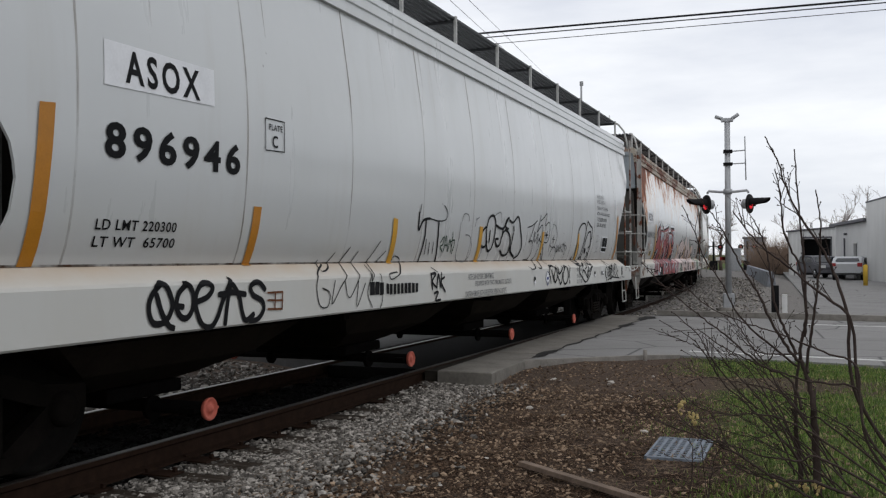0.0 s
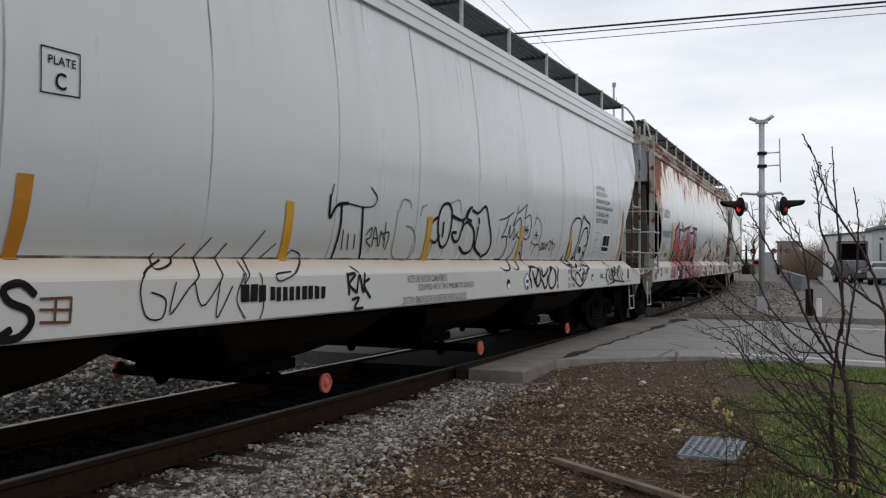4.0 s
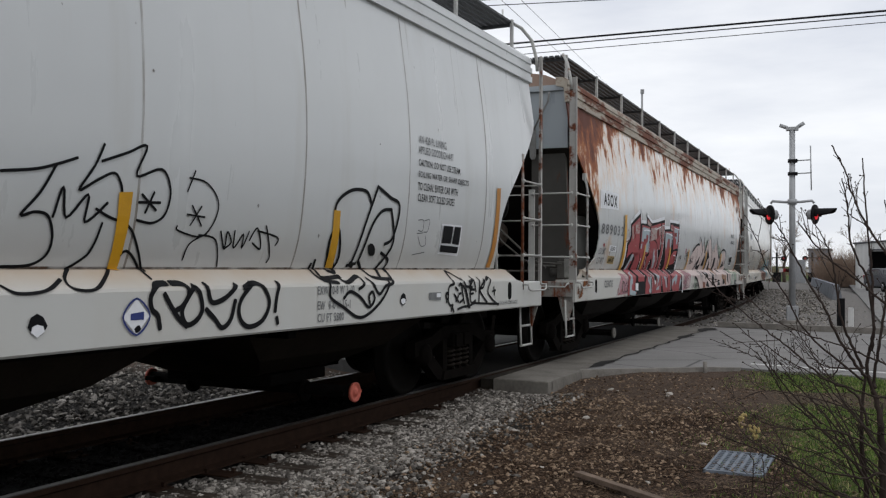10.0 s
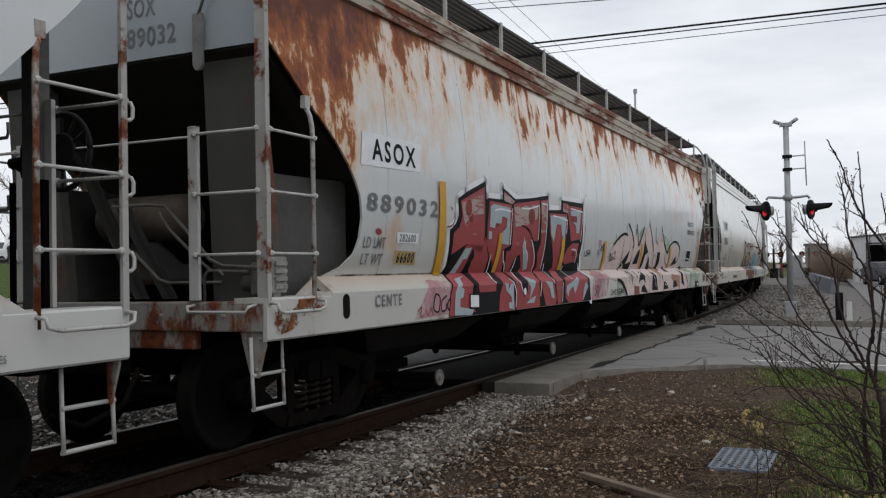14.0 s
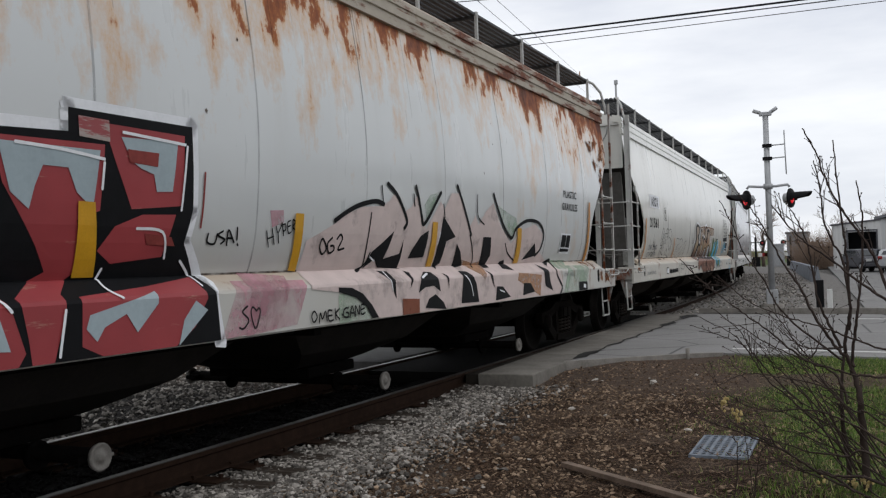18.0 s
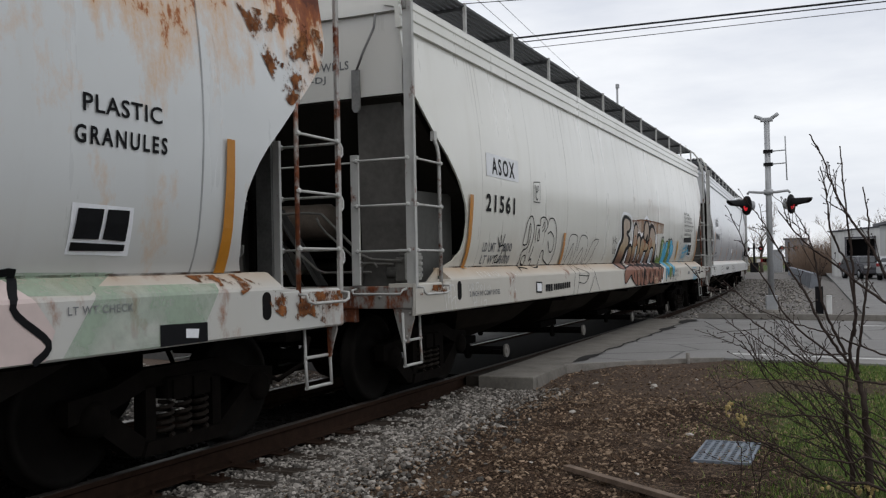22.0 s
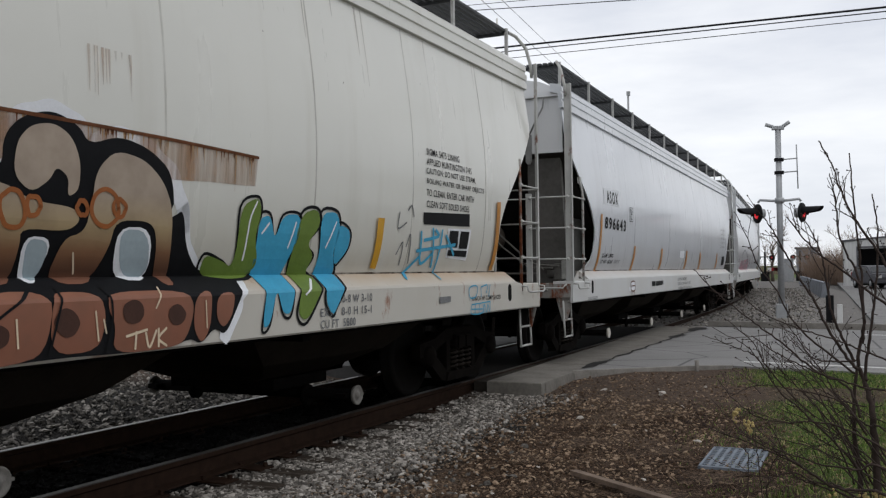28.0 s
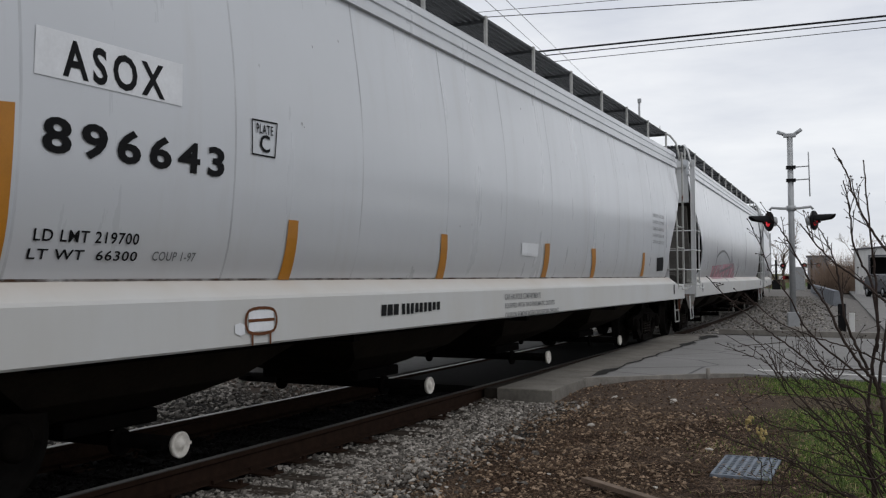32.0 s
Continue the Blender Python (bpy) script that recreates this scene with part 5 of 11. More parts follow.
patch(0, 'hole_pale_patch', [(5.84, 1.13), (5.88, 1.12), (5.88, 1.09), (5.83, 1.07), (5.80, 1.09), (5.79, 1.12)], M['white_panel'], 3)
letter(0, '2 INCH HF COMP SHOES', (8.15, 0.988), (8.74, 1.032), M['greyink'], 2, 0.030)
tag(0, 'graffiti', 0.045, M['ink'], 2, 'heavy black painted tag on the sill',
    [(-6.99, 1.27), (-7.08, 1.19), (-7.10, 1.10), (-7.06, 1.02), (-6.97, 1.01), (-6.90, 1.05), (-6.86, 1.13), (-6.90, 1.23), (-6.96, 1.28), (-7.03, 1.25)],
    [(-7.02, 1.20), (-6.97, 1.08), (-6.90, 0.99), (-6.85, 0.97)],
    [(-6.70, 1.27), (-6.79, 1.21), (-6.82, 1.12), (-6.78, 1.05), (-6.71, 1.03), (-6.65, 1.08), (-6.63, 1.17), (-6.67, 1.25), (-6.73, 1.27)],
    [(-6.83, 1.12), (-6.75, 1.11)],
    [(-6.58, 1.14), (-6.47, 1.17), (-6.41, 1.23), (-6.47, 1.27), (-6.56, 1.25), (-6.61, 1.16), (-6.59, 1.06), (-6.53, 0.97), (-6.43, 0.95), (-6.35, 1.02), (-6.29, 1.13), (-6.20, 1.26)],
    [(-6.18, 1.29), (-6.23, 1.11), (-6.26, 0.96)],
    [(-6.33, 1.18), (-6.16, 1.19), (-6.00, 1.17)],
    [(-6.16, 1.25), (-6.08, 1.16), (-6.04, 1.03), (-5.99, 0.97), (-5.89, 1.01)],
    [(-5.73, 1.20), (-5.82, 1.26), (-5.93, 1.23), (-5.89, 1.16), (-5.77, 1.11), (-5.75, 1.04), (-5.83, 0.97), (-5.94, 0.96)])
tag(0, 'graffiti', 0.018, M['ink'], 2, 'thin black outline piece',
    [(1.55, 1.91), (1.76, 1.94), (1.90, 1.98), (2.04, 2.03)],
    [(1.90, 1.98), (1.81, 1.82), (1.70, 1.69), (1.79, 1.71), (1.88, 1.69), (1.93, 1.58), (1.92, 1.48), (1.83, 1.42), (1.65, 1.41)],
    [(1.91, 1.69), (1.96, 1.86), (2.00, 1.69), (2.14, 1.83), (2.14, 1.67), (2.29, 1.79)],
    [(2.23, 2.13), (2.17, 2.00), (2.07, 1.85), (2.20, 1.92), (2.32, 1.97), (2.38, 1.91), (2.40, 1.83)],
    [(2.22, 2.03), (2.41, 2.10), (2.57, 2.16), (2.50, 1.97), (2.71, 2.03), (2.80, 1.91), (2.78, 1.76), (2.68, 1.69), (2.54, 1.70)],
    [(2.56, 1.86), (2.69, 1.77)],
    [(2.66, 1.88), (2.60, 1.75)],
    [(2.54, 1.81), (2.72, 1.82)])
tag(0, 'graffiti', 0.018, M['ink'], 2, '',
    [(2.21, 1.75), (2.31, 1.71), (2.48, 1.66), (2.57, 1.56), (2.68, 1.39)],
    [(2.27, 1.67), (2.23, 1.52), (2.17, 1.45), (2.01, 1.35), (2.01, 1.29), (2.15, 1.28), (2.31, 1.35), (2.42, 1.42), (2.50, 1.51), (2.63, 1.42), (2.67, 1.34)],
    [(1.56, 1.31), (1.63, 1.27), (1.81, 1.28), (1.97, 1.34)])
tag(0, 'graffiti', 0.013, M['ink'], 2, 'thin black outline piece',
    [(3.02, 2.05), (2.96, 1.91)],
    [(2.97, 2.00), (3.14, 1.98), (3.27, 1.87), (3.26, 1.74), (3.15, 1.62), (2.92, 1.65), (2.90, 1.68)],
    [(3.02, 1.82), (3.13, 1.69)],
    [(3.11, 1.82), (3.02, 1.69)],
    [(2.98, 1.76), (3.15, 1.75)],
    [(3.20, 1.64), (3.05, 1.57), (3.02, 1.46)],
    [(3.12, 1.63), (3.30, 1.60), (3.39, 1.42)])
tag(0, 'graffiti', 0.015, M['ink'], 2, 'small black tag',
    [(3.34, 1.66), (3.41, 1.54), (3.41, 1.66), (3.47, 1.59), (3.41, 1.54)],
    [(3.49, 1.67), (3.51, 1.55), (3.59, 1.65), (3.60, 1.55), (3.65, 1.67)],
    [(3.67, 1.61), (3.74, 1.70), (3.82, 1.55), (3.71, 1.59)],
    [(3.84, 1.72), (3.95, 1.51), (3.94, 1.45)],
    [(3.75, 1.68), (4.00, 1.64), (3.99, 1.58)])
tag(0, 'graffiti', 0.032, M['ink'], 2, 'black cartoon-like outline scrawl',
    [(4.77, 1.75), (4.74, 1.90), (4.81, 2.00), (5.00, 2.08), (5.22, 2.08), (5.31, 1.99)],
    [(4.76, 1.43), (4.72, 1.64), (4.82, 1.75), (4.92, 1.50), (4.85, 1.38), (4.76, 1.39)],
    [(4.58, 1.47), (4.59, 1.39), (4.59, 1.33), (4.86, 1.34)],
    [(5.15, 1.47), (5.24, 1.78), (5.39, 2.10), (5.41, 2.14)],
    [(5.41, 2.14), (5.64, 2.06), (5.83, 1.99), (5.77, 1.70), (5.64, 1.63)],
    [(5.25, 1.47), (5.35, 1.76), (5.50, 1.92), (5.68, 1.95)],
    [(5.68, 1.95), (5.77, 1.75), (5.77, 1.59), (5.51, 1.32)],
    [(5.25, 1.47), (5.34, 1.40), (5.39, 1.33), (5.67, 1.31)],
    [(5.09, 1.43), (5.22, 1.45)])
patch(0, 'paint_dot', [(5.49, 1.58), (5.50, 1.54), (5.48, 1.52), (5.43, 1.52), (5.39, 1.54), (5.36, 1.58), (5.35, 1.61), (5.38, 1.63), (5.42, 1.63), (5.46, 1.61)], M['ink'], 2)
patch(0, 'paint_dot', [(4.88, 1.45), (4.89, 1.42), (4.88, 1.40), (4.84, 1.40), (4.81, 1.42), (4.78, 1.45), (4.77, 1.48), (4.78, 1.50), (4.82, 1.50), (4.85, 1.48)], M['ink'], 2)
patch(0, 'paint_dot', [(5.19, 1.44), (5.20, 1.43), (5.19, 1.41), (5.17, 1.41), (5.14, 1.42), (5.12, 1.44), (5.11, 1.46), (5.13, 1.47), (5.15, 1.47), (5.17, 1.46)], M['ink'], 2)
tag(0, 'graffiti', 0.03, M['ink'], 2, '',
    [(4.54, 1.44), (4.52, 1.36), (4.57, 1.31), (4.75, 1.29)],
    [(4.61, 1.28), (4.61, 1.17), (4.81, 1.08), (5.03, 0.99), (5.21, 1.01), (5.42, 1.11), (5.54, 1.21), (5.59, 1.29)],
    [(4.82, 1.33), (4.89, 1.29), (5.14, 1.34), (5.14, 1.27), (5.05, 1.23)],
    [(4.81, 1.16), (4.91, 1.21), (5.07, 1.16), (5.21, 1.07), (5.31, 1.13), (5.28, 1.20), (5.22, 1.17), (5.23, 1.10)],
    [(5.26, 1.32), (5.39, 1.18), (5.51, 1.25), (5.66, 1.28), (5.76, 1.41)],
    [(5.61, 1.55), (5.78, 1.48), (5.72, 1.38)])
# second car: red lettered piece, pale pink piece, rust
patch(1, 'paint_patch', [(-7.48, 1.63), (-7.04, 1.62), (-7.00, 1.49), (-7.43, 1.50)], M['ochre'], 1, 'faded ochre paint patch')
letter(1, '66600', (-7.41, 1.510), (-7.06, 1.610), M['ink'], 2, 0.050)
patch(1, 'paint_patch', [(-7.47, 1.80), (-7.03, 1.80), (-7.03, 1.70), (-7.46, 1.70)], M['white_panel'], 1)
letter(1, '282600', (-7.42, 1.712), (-7.08, 1.788), M['greyink'], 2, 0.040)
letter(1, 'LD LMT', (-8.08, 1.645), (-7.68, 1.745), M['greyink'], 2, 0.030)
letter(1, 'LT WT', (-8.07, 1.495), (-7.69, 1.595), M['greyink'], 2, 0.030)
patch(1, 'paint_dot', [(-7.84, 1.83), (-7.78, 1.81), (-7.77, 1.78), (-7.82, 1.76), (-7.87, 1.78), (-7.89, 1.81)], M['redpaint'], 2)
tag(1, 'graffiti', 0.021, M['ink'], 2, '',
    [(-6.80, 1.19), (-6.85, 1.05), (-6.74, 1.02), (-6.70, 1.15), (-6.80, 1.19)],
    [(-6.55, 1.17), (-6.66, 1.12), (-6.66, 1.02), (-6.57, 1.03), (-6.55, 1.09)],
    [(-6.41, 1.16), (-6.51, 1.11), (-6.51, 1.03), (-6.40, 1.04)])
tag(1, 'graffiti', 0.015, M['deepred'], 2, '',
    [(-7.20, 1.04), (-7.12, 1.08), (-7.14, 0.99), (-7.06, 1.00)],
    [(-7.02, 1.05), (-6.98, 0.99), (-6.91, 1.06), (-6.87, 0.99)])
letter(1, 'CENTE', (-8.02, 1.115), (-7.52, 1.225), M['greyink'], 2, 0.050)
patch(1, 'paint_patch', [(2.02, 2.04), (2.15, 2.15), (2.31, 2.18), (2.36, 2.13), (2.09, 1.86)], M['palegreen'], 1)
patch(1, 'paint_patch', [(4.02, 2.14), (4.29, 2.08), (4.75, 1.99), (4.82, 1.89), (4.64, 1.70), (4.26, 1.90)], M['palegreen'], 1)
patch(1, 'paint_patch', [(6.87, 1.34), (7.98, 1.33), (7.71, 0.94), (6.57, 0.94)], M['palegreen'], 1)
patch(1, 'paint_patch', [(0.21, 1.19), (0.47, 1.20), (0.68, 1.15), (0.78, 1.07), (0.87, 0.95), (0.21, 0.94)], M['palegreen'], 1)
patch(1, 'paint_patch', [(5.50, 1.44), (7.13, 1.42), (6.79, 1.29), (5.90, 1.31)], M['palegreen'], 1)
patch(1, 'graffiti_fill', [(-0.13, 1.65), (0.28, 1.80), (0.49, 1.90), (0.76, 1.97), (1.12, 1.99), (1.26, 2.05), (1.36, 2.13), (1.57, 1.95), (1.73, 2.01), (1.84, 2.13), (2.09, 1.79), (2.41, 2.10), (2.52, 2.02), (2.69, 2.20), (2.88, 2.21), (3.23, 1.84), (3.39, 1.98), (3.49, 1.87), (3.70, 2.04), (3.93, 2.15), (4.21, 1.87), (4.62, 1.66), (5.01, 1.84), (5.51, 1.93), (5.85, 1.80), (5.79, 1.56), (6.30, 1.39), (6.52, 1.10), (6.45, 0.94), (4.60, 0.94), (3.22, 0.94), (1.70, 0.94), (0.91, 0.94), (0.78, 1.07), (0.62, 1.15), (0.43, 1.19), (-0.20, 1.25)], M['palepink'], 2, 'pale pink spray-painted piece with black edges')
patch(1, 'paint_patch', [(3.13, 1.47), (3.50, 1.42), (3.84, 1.46), (3.50, 1.22), (3.35, 1.32)], M['rustpink'], 3)
patch(1, 'paint_patch', [(4.66, 1.28), (5.57, 1.23), (5.48, 0.94), (4.62, 1.18)], M['rustpink'], 3)
tag(1, 'graffiti', 0.016, M['ink'], 6, 'black lettered tag on the sill',
    [(-0.19, 1.07), (-0.23, 1.03), (-0.20, 0.98), (-0.15, 1.02), (-0.19, 1.07)],
    [(-0.12, 0.97), (-0.10, 1.05), (-0.07, 1.00), (-0.02, 1.06), (-0.00, 0.98)],
    [(0.08, 1.06), (0.02, 1.06), (0.03, 0.98), (0.10, 0.98)],
    [(0.02, 1.02), (0.08, 1.02)],
    [(0.13, 1.07), (0.14, 0.98)],
    [(0.20, 1.07), (0.14, 1.03), (0.20, 0.98)],
    [(0.24, 1.02), (0.25, 1.01)],
    [(0.35, 1.07), (0.28, 1.06), (0.27, 1.00), (0.34, 0.99), (0.35, 1.02), (0.31, 1.03)],
    [(0.37, 0.98), (0.41, 1.08), (0.46, 0.99)],
    [(0.38, 1.02), (0.45, 1.02)],
    [(0.47, 0.99), (0.47, 1.08), (0.53, 1.00), (0.54, 1.08)],
    [(0.63, 1.08), (0.57, 1.08), (0.57, 1.00), (0.64, 1.01)],
    [(0.57, 1.04), (0.63, 1.05)],
    [(0.71, 1.05), (0.72, 1.04)])
tag(1, 'graffiti', 0.013, M['ink'], 3, '',
    [(-0.70, 1.72), (-0.65, 1.60)],
    [(-0.63, 1.74), (-0.58, 1.62)],
    [(-0.68, 1.66), (-0.60, 1.68)],
    [(-0.58, 1.76), (-0.55, 1.71), (-0.50, 1.79)],
    [(-0.55, 1.71), (-0.52, 1.63)],
    [(-0.50, 1.77), (-0.47, 1.69)],
    [(-0.50, 1.77), (-0.46, 1.78), (-0.45, 1.74), (-0.48, 1.72)],
    [(-0.39, 1.81), (-0.43, 1.79), (-0.41, 1.71), (-0.37, 1.72)],
    [(-0.42, 1.76), (-0.39, 1.77)],
    [(-0.36, 1.82), (-0.35, 1.73)],
    [(-0.36, 1.82), (-0.32, 1.80), (-0.35, 1.76), (-0.30, 1.73)])
tag(1, 'graffiti', 0.020, M['ink'], 4, '',
    [(0.11, 1.67), (0.08, 1.60), (0.14, 1.54), (0.19, 1.59), (0.11, 1.67)],
    [(0.26, 1.68), (0.20, 1.63), (0.24, 1.55), (0.31, 1.57), (0.30, 1.61), (0.25, 1.61)],
    [(0.34, 1.67), (0.39, 1.71), (0.43, 1.67), (0.38, 1.58), (0.48, 1.59)])
patch(1, 'white_panel', [(-8.16, 2.67), (-7.02, 2.68), (-7.05, 2.40), (-8.20, 2.37)], M['white_panel'], 1)
letter(1, 'ASOX', (-8.00, 2.43), (-7.15, 2.63), M['ink'], 2, 0.050)
letter(1, '889032', (-8.07, 1.97), (-6.63, 2.14), M['greyink'], 2, 0.050)
patch(1, 'reflector_strip', [(-6.65, 2.35), (-6.50, 2.35), (-6.39, 1.39), (-6.56, 1.39)], M['yellow_strip'], 8)
patch(1, 'paint_patch', [(-6.87, 1.34), (-5.98, 1.31), (-6.35, 0.99), (-7.27, 0.96)], M['pink'], 1)
tag(1, 'graffiti', 0.12, M['white_panel'], 1, 'white spray outline',
    [(-6.27, 1.48), (-6.28, 1.49), (-6.32, 1.84), (-6.32, 1.86), (-6.32, 1.86), (-6.20, 1.93), (-6.19, 1.93), (-6.19, 1.93), (-6.13, 2.01), (-6.12, 2.01), (-6.12, 2.02), (-6.16, 2.19), (-6.16, 2.20), (-6.15, 2.20), (-5.94, 2.28), (-5.93, 2.29)])
tag(1, 'graffiti', 0.12, M['white_panel'], 1, 'white spray outline',
    [(-5.94, 2.28), (-5.93, 2.29), (-5.91, 2.30), (-5.43, 2.45), (-5.40, 2.45), (-5.40, 2.44), (-5.38, 2.25), (-5.37, 2.24), (-5.37, 2.24), (-5.34, 2.26), (-5.33, 2.26), (-5.31, 2.26), (-4.91, 2.27), (-4.88, 2.27), (-4.89, 2.28), (-4.89, 2.41)])
tag(1, 'graffiti', 0.12, M['white_panel'], 1, 'white spray outline',
    [(-4.89, 2.28), (-4.89, 2.41), (-4.89, 2.42), (-4.87, 2.41), (-4.47, 2.31), (-4.45, 2.30), (-4.42, 2.30), (-3.91, 2.35), (-3.88, 2.35), (-3.85, 2.36), (-3.25, 2.43), (-3.21, 2.43), (-3.21, 2.42), (-3.20, 2.24), (-3.19, 2.23), (-3.17, 2.24)])
tag(1, 'graffiti', 0.12, M['white_panel'], 1, 'white spray outline',
    [(-3.19, 2.23), (-3.17, 2.24), (-2.69, 2.26), (-2.66, 2.26), (-2.66, 2.27), (-2.66, 2.39), (-2.66, 2.40), (-2.61, 2.40), (-1.65, 2.41), (-1.59, 2.41), (-1.59, 2.39), (-1.57, 1.87), (-1.56, 1.85), (-1.57, 1.83), (-1.62, 1.63), (-1.62, 1.62)])
tag(1, 'graffiti', 0.12, M['white_panel'], 1, 'white spray outline',
    [(-1.62, 1.63), (-1.62, 1.62), (-1.60, 1.60), (-1.39, 1.34), (-1.41, 1.33), (-1.45, 1.31), (-1.38, 0.94), (-1.37, 0.94)])
patch(1, 'graffiti_outline', [(-6.50, 0.94), (-6.45, 1.21), (-6.27, 1.48), (-6.32, 1.86), (-6.19, 1.93), (-6.12, 2.01), (-6.16, 2.20), (-5.93, 2.29), (-5.40, 2.45), (-5.37, 2.24), (-5.33, 2.26), (-4.88, 2.27), (-4.89, 2.42), (-4.45, 2.30), (-3.88, 2.35), (-3.21, 2.43), (-3.19, 2.23), (-2.66, 2.26), (-2.66, 2.40), (-1.59, 2.41), (-1.56, 1.85), (-1.62, 1.62), (-1.41, 1.33), (-1.37, 0.94), (-3.11, 0.94), (-4.64, 0.94), (-5.71, 0.94)], M['ink'], 2, 'red and grey lettered spray-painted piece')
patch(1, 'graffiti_fill', [(-6.22, 1.83), (-6.09, 1.90), (-6.03, 2.02), (-6.09, 2.18), (-5.44, 2.38), (-5.37, 1.72), (-5.41, 1.61), (-5.85, 1.72), (-6.21, 1.60)], M['redpaint'], 3)
patch(1, 'graffiti_fill', [(-6.29, 1.38), (-6.13, 1.40), (-5.88, 1.70), (-5.64, 1.72), (-5.71, 1.61), (-5.82, 1.41), (-5.82, 1.35), (-5.89, 1.17), (-5.93, 1.05), (-5.80, 0.97), (-6.49, 0.95), (-6.43, 1.20)], M['redpaint'], 3)
patch(1, 'graffiti_fill', [(-5.66, 1.69), (-5.37, 1.72), (-5.34, 1.82), (-5.24, 1.65), (-5.17, 1.58), (-5.17, 1.39), (-5.17, 1.32), (-5.21, 1.18), (-5.68, 1.18), (-5.73, 1.30), (-5.61, 1.40), (-5.70, 1.47), (-5.59, 1.58)], M['redpaint'], 3)
patch(1, 'graffiti_fill', [(-5.28, 2.23), (-4.59, 2.22), (-4.56, 1.72), (-4.74, 1.68), (-4.69, 1.58), (-4.61, 1.34), (-4.63, 1.26), (-4.62, 0.94), (-5.12, 0.94), (-5.09, 1.13), (-4.93, 1.33), (-5.00, 1.39), (-5.14, 1.58), (-5.28, 1.72), (-5.32, 1.98)], M['redpaint'], 3)
patch(1, 'graffiti_fill', [(-4.51, 2.24), (-3.58, 2.34), (-3.55, 1.80), (-3.77, 1.80), (-3.65, 1.69), (-3.50, 1.46), (-3.68, 1.32), (-3.70, 1.25), (-3.70, 0.94), (-4.57, 0.94), (-4.55, 1.26), (-4.52, 1.34), (-4.63, 1.59), (-4.63, 1.67), (-4.51, 1.69), (-4.53, 2.03)], M['redpaint'], 3)
patch(1, 'graffiti_fill', [(-3.52, 2.34), (-3.24, 2.37), (-3.24, 2.12), (-3.25, 1.69), (-3.24, 1.46), (-3.16, 1.36), (-3.10, 1.26), (-3.01, 1.01), (-3.06, 0.94), (-3.46, 0.94), (-3.58, 1.14), (-3.65, 1.30), (-3.41, 1.46), (-3.53, 1.64), (-3.44, 1.78)], M['redpaint'], 3)
patch(1, 'graffiti_fill', [(-3.17, 2.19), (-2.38, 2.21), (-2.40, 1.81), (-2.57, 1.75), (-2.51, 1.45), (-2.72, 1.32), (-2.73, 1.22), (-2.82, 0.94), (-2.97, 0.94), (-2.99, 1.08), (-3.04, 1.31), (-2.75, 1.45), (-2.85, 1.60), (-3.10, 1.94)], M['redpaint'], 3)
patch(1, 'graffiti_fill', [(-2.39, 2.34), (-1.67, 2.34), (-1.67, 1.87), (-2.14, 1.83), (-2.29, 2.11), (-2.34, 2.22)], M['redpaint'], 3)
patch(1, 'graffiti_fill', [(-2.04, 1.80), (-1.73, 1.81), (-1.82, 1.53), (-2.26, 1.49), (-2.39, 1.57), (-2.27, 1.72)], M['redpaint'], 3)
patch(1, 'graffiti_fill', [(-2.61, 1.30), (-2.02, 1.34), (-1.51, 1.39), (-1.50, 1.24), (-1.64, 1.05), (-1.83, 0.94), (-2.46, 0.94), (-2.62, 1.01)], M['redpaint'], 3)
patch(1, 'graffiti_fill', [(-6.07, 2.16), (-5.49, 2.33), (-5.46, 2.07), (-5.79, 2.04), (-5.95, 1.93), (-6.01, 2.02)], M['pinkgrey'], 4)
patch(1, 'graffiti_fill', [(-4.50, 2.20), (-3.63, 2.28), (-3.63, 2.10), (-4.01, 2.00), (-4.43, 1.96)], M['pinkgrey'], 4)
patch(1, 'graffiti_fill', [(-3.50, 2.32), (-3.26, 2.35), (-3.26, 1.93), (-3.47, 1.90)], M['pinkgrey'], 4)
patch(1, 'graffiti_fill', [(-4.85, 2.37), (-4.48, 2.27), (-4.58, 2.23), (-4.84, 2.26)], M['pinkgrey'], 4)
patch(1, 'graffiti_fill', [(-2.59, 2.36), (-2.35, 2.36), (-2.34, 2.23), (-2.58, 2.24)], M['pinkgrey'], 4)
patch(1, 'graffiti_fill', [(-5.88, 1.67), (-5.71, 1.68), (-5.79, 1.56), (-5.89, 1.55), (-5.98, 1.40), (-6.13, 1.40)], M['bluegrey'], 5)
patch(1, 'graffiti_fill', [(-6.20, 1.34), (-5.87, 1.37), (-6.05, 1.34), (-6.18, 1.25), (-6.11, 1.23), (-6.14, 1.14), (-6.22, 1.13), (-6.23, 1.04), (-5.86, 1.00), (-5.93, 0.94), (-6.37, 0.96), (-6.34, 1.20)], M['bluegrey'], 5)
patch(1, 'graffiti_fill', [(-5.26, 2.17), (-5.16, 2.20), (-4.64, 2.18), (-4.60, 1.73), (-4.83, 1.74), (-4.87, 1.87), (-4.73, 1.94), (-4.72, 2.05), (-4.89, 2.07), (-4.91, 1.98), (-5.08, 1.98), (-5.10, 1.92), (-5.26, 1.93)], M['bluegrey'], 5)
patch(1, 'graffiti_fill', [(-5.27, 1.88), (-5.17, 1.88), (-5.17, 1.79), (-5.26, 1.79)], M['bluegrey'], 5)
patch(1, 'graffiti_fill', [(-4.93, 1.27), (-4.81, 1.26), (-4.83, 1.17), (-4.74, 1.26), (-4.65, 1.26), (-4.64, 0.94), (-4.81, 0.97), (-4.82, 1.03), (-4.71, 1.04), (-4.73, 1.10), (-4.89, 1.18)], M['bluegrey'], 5)
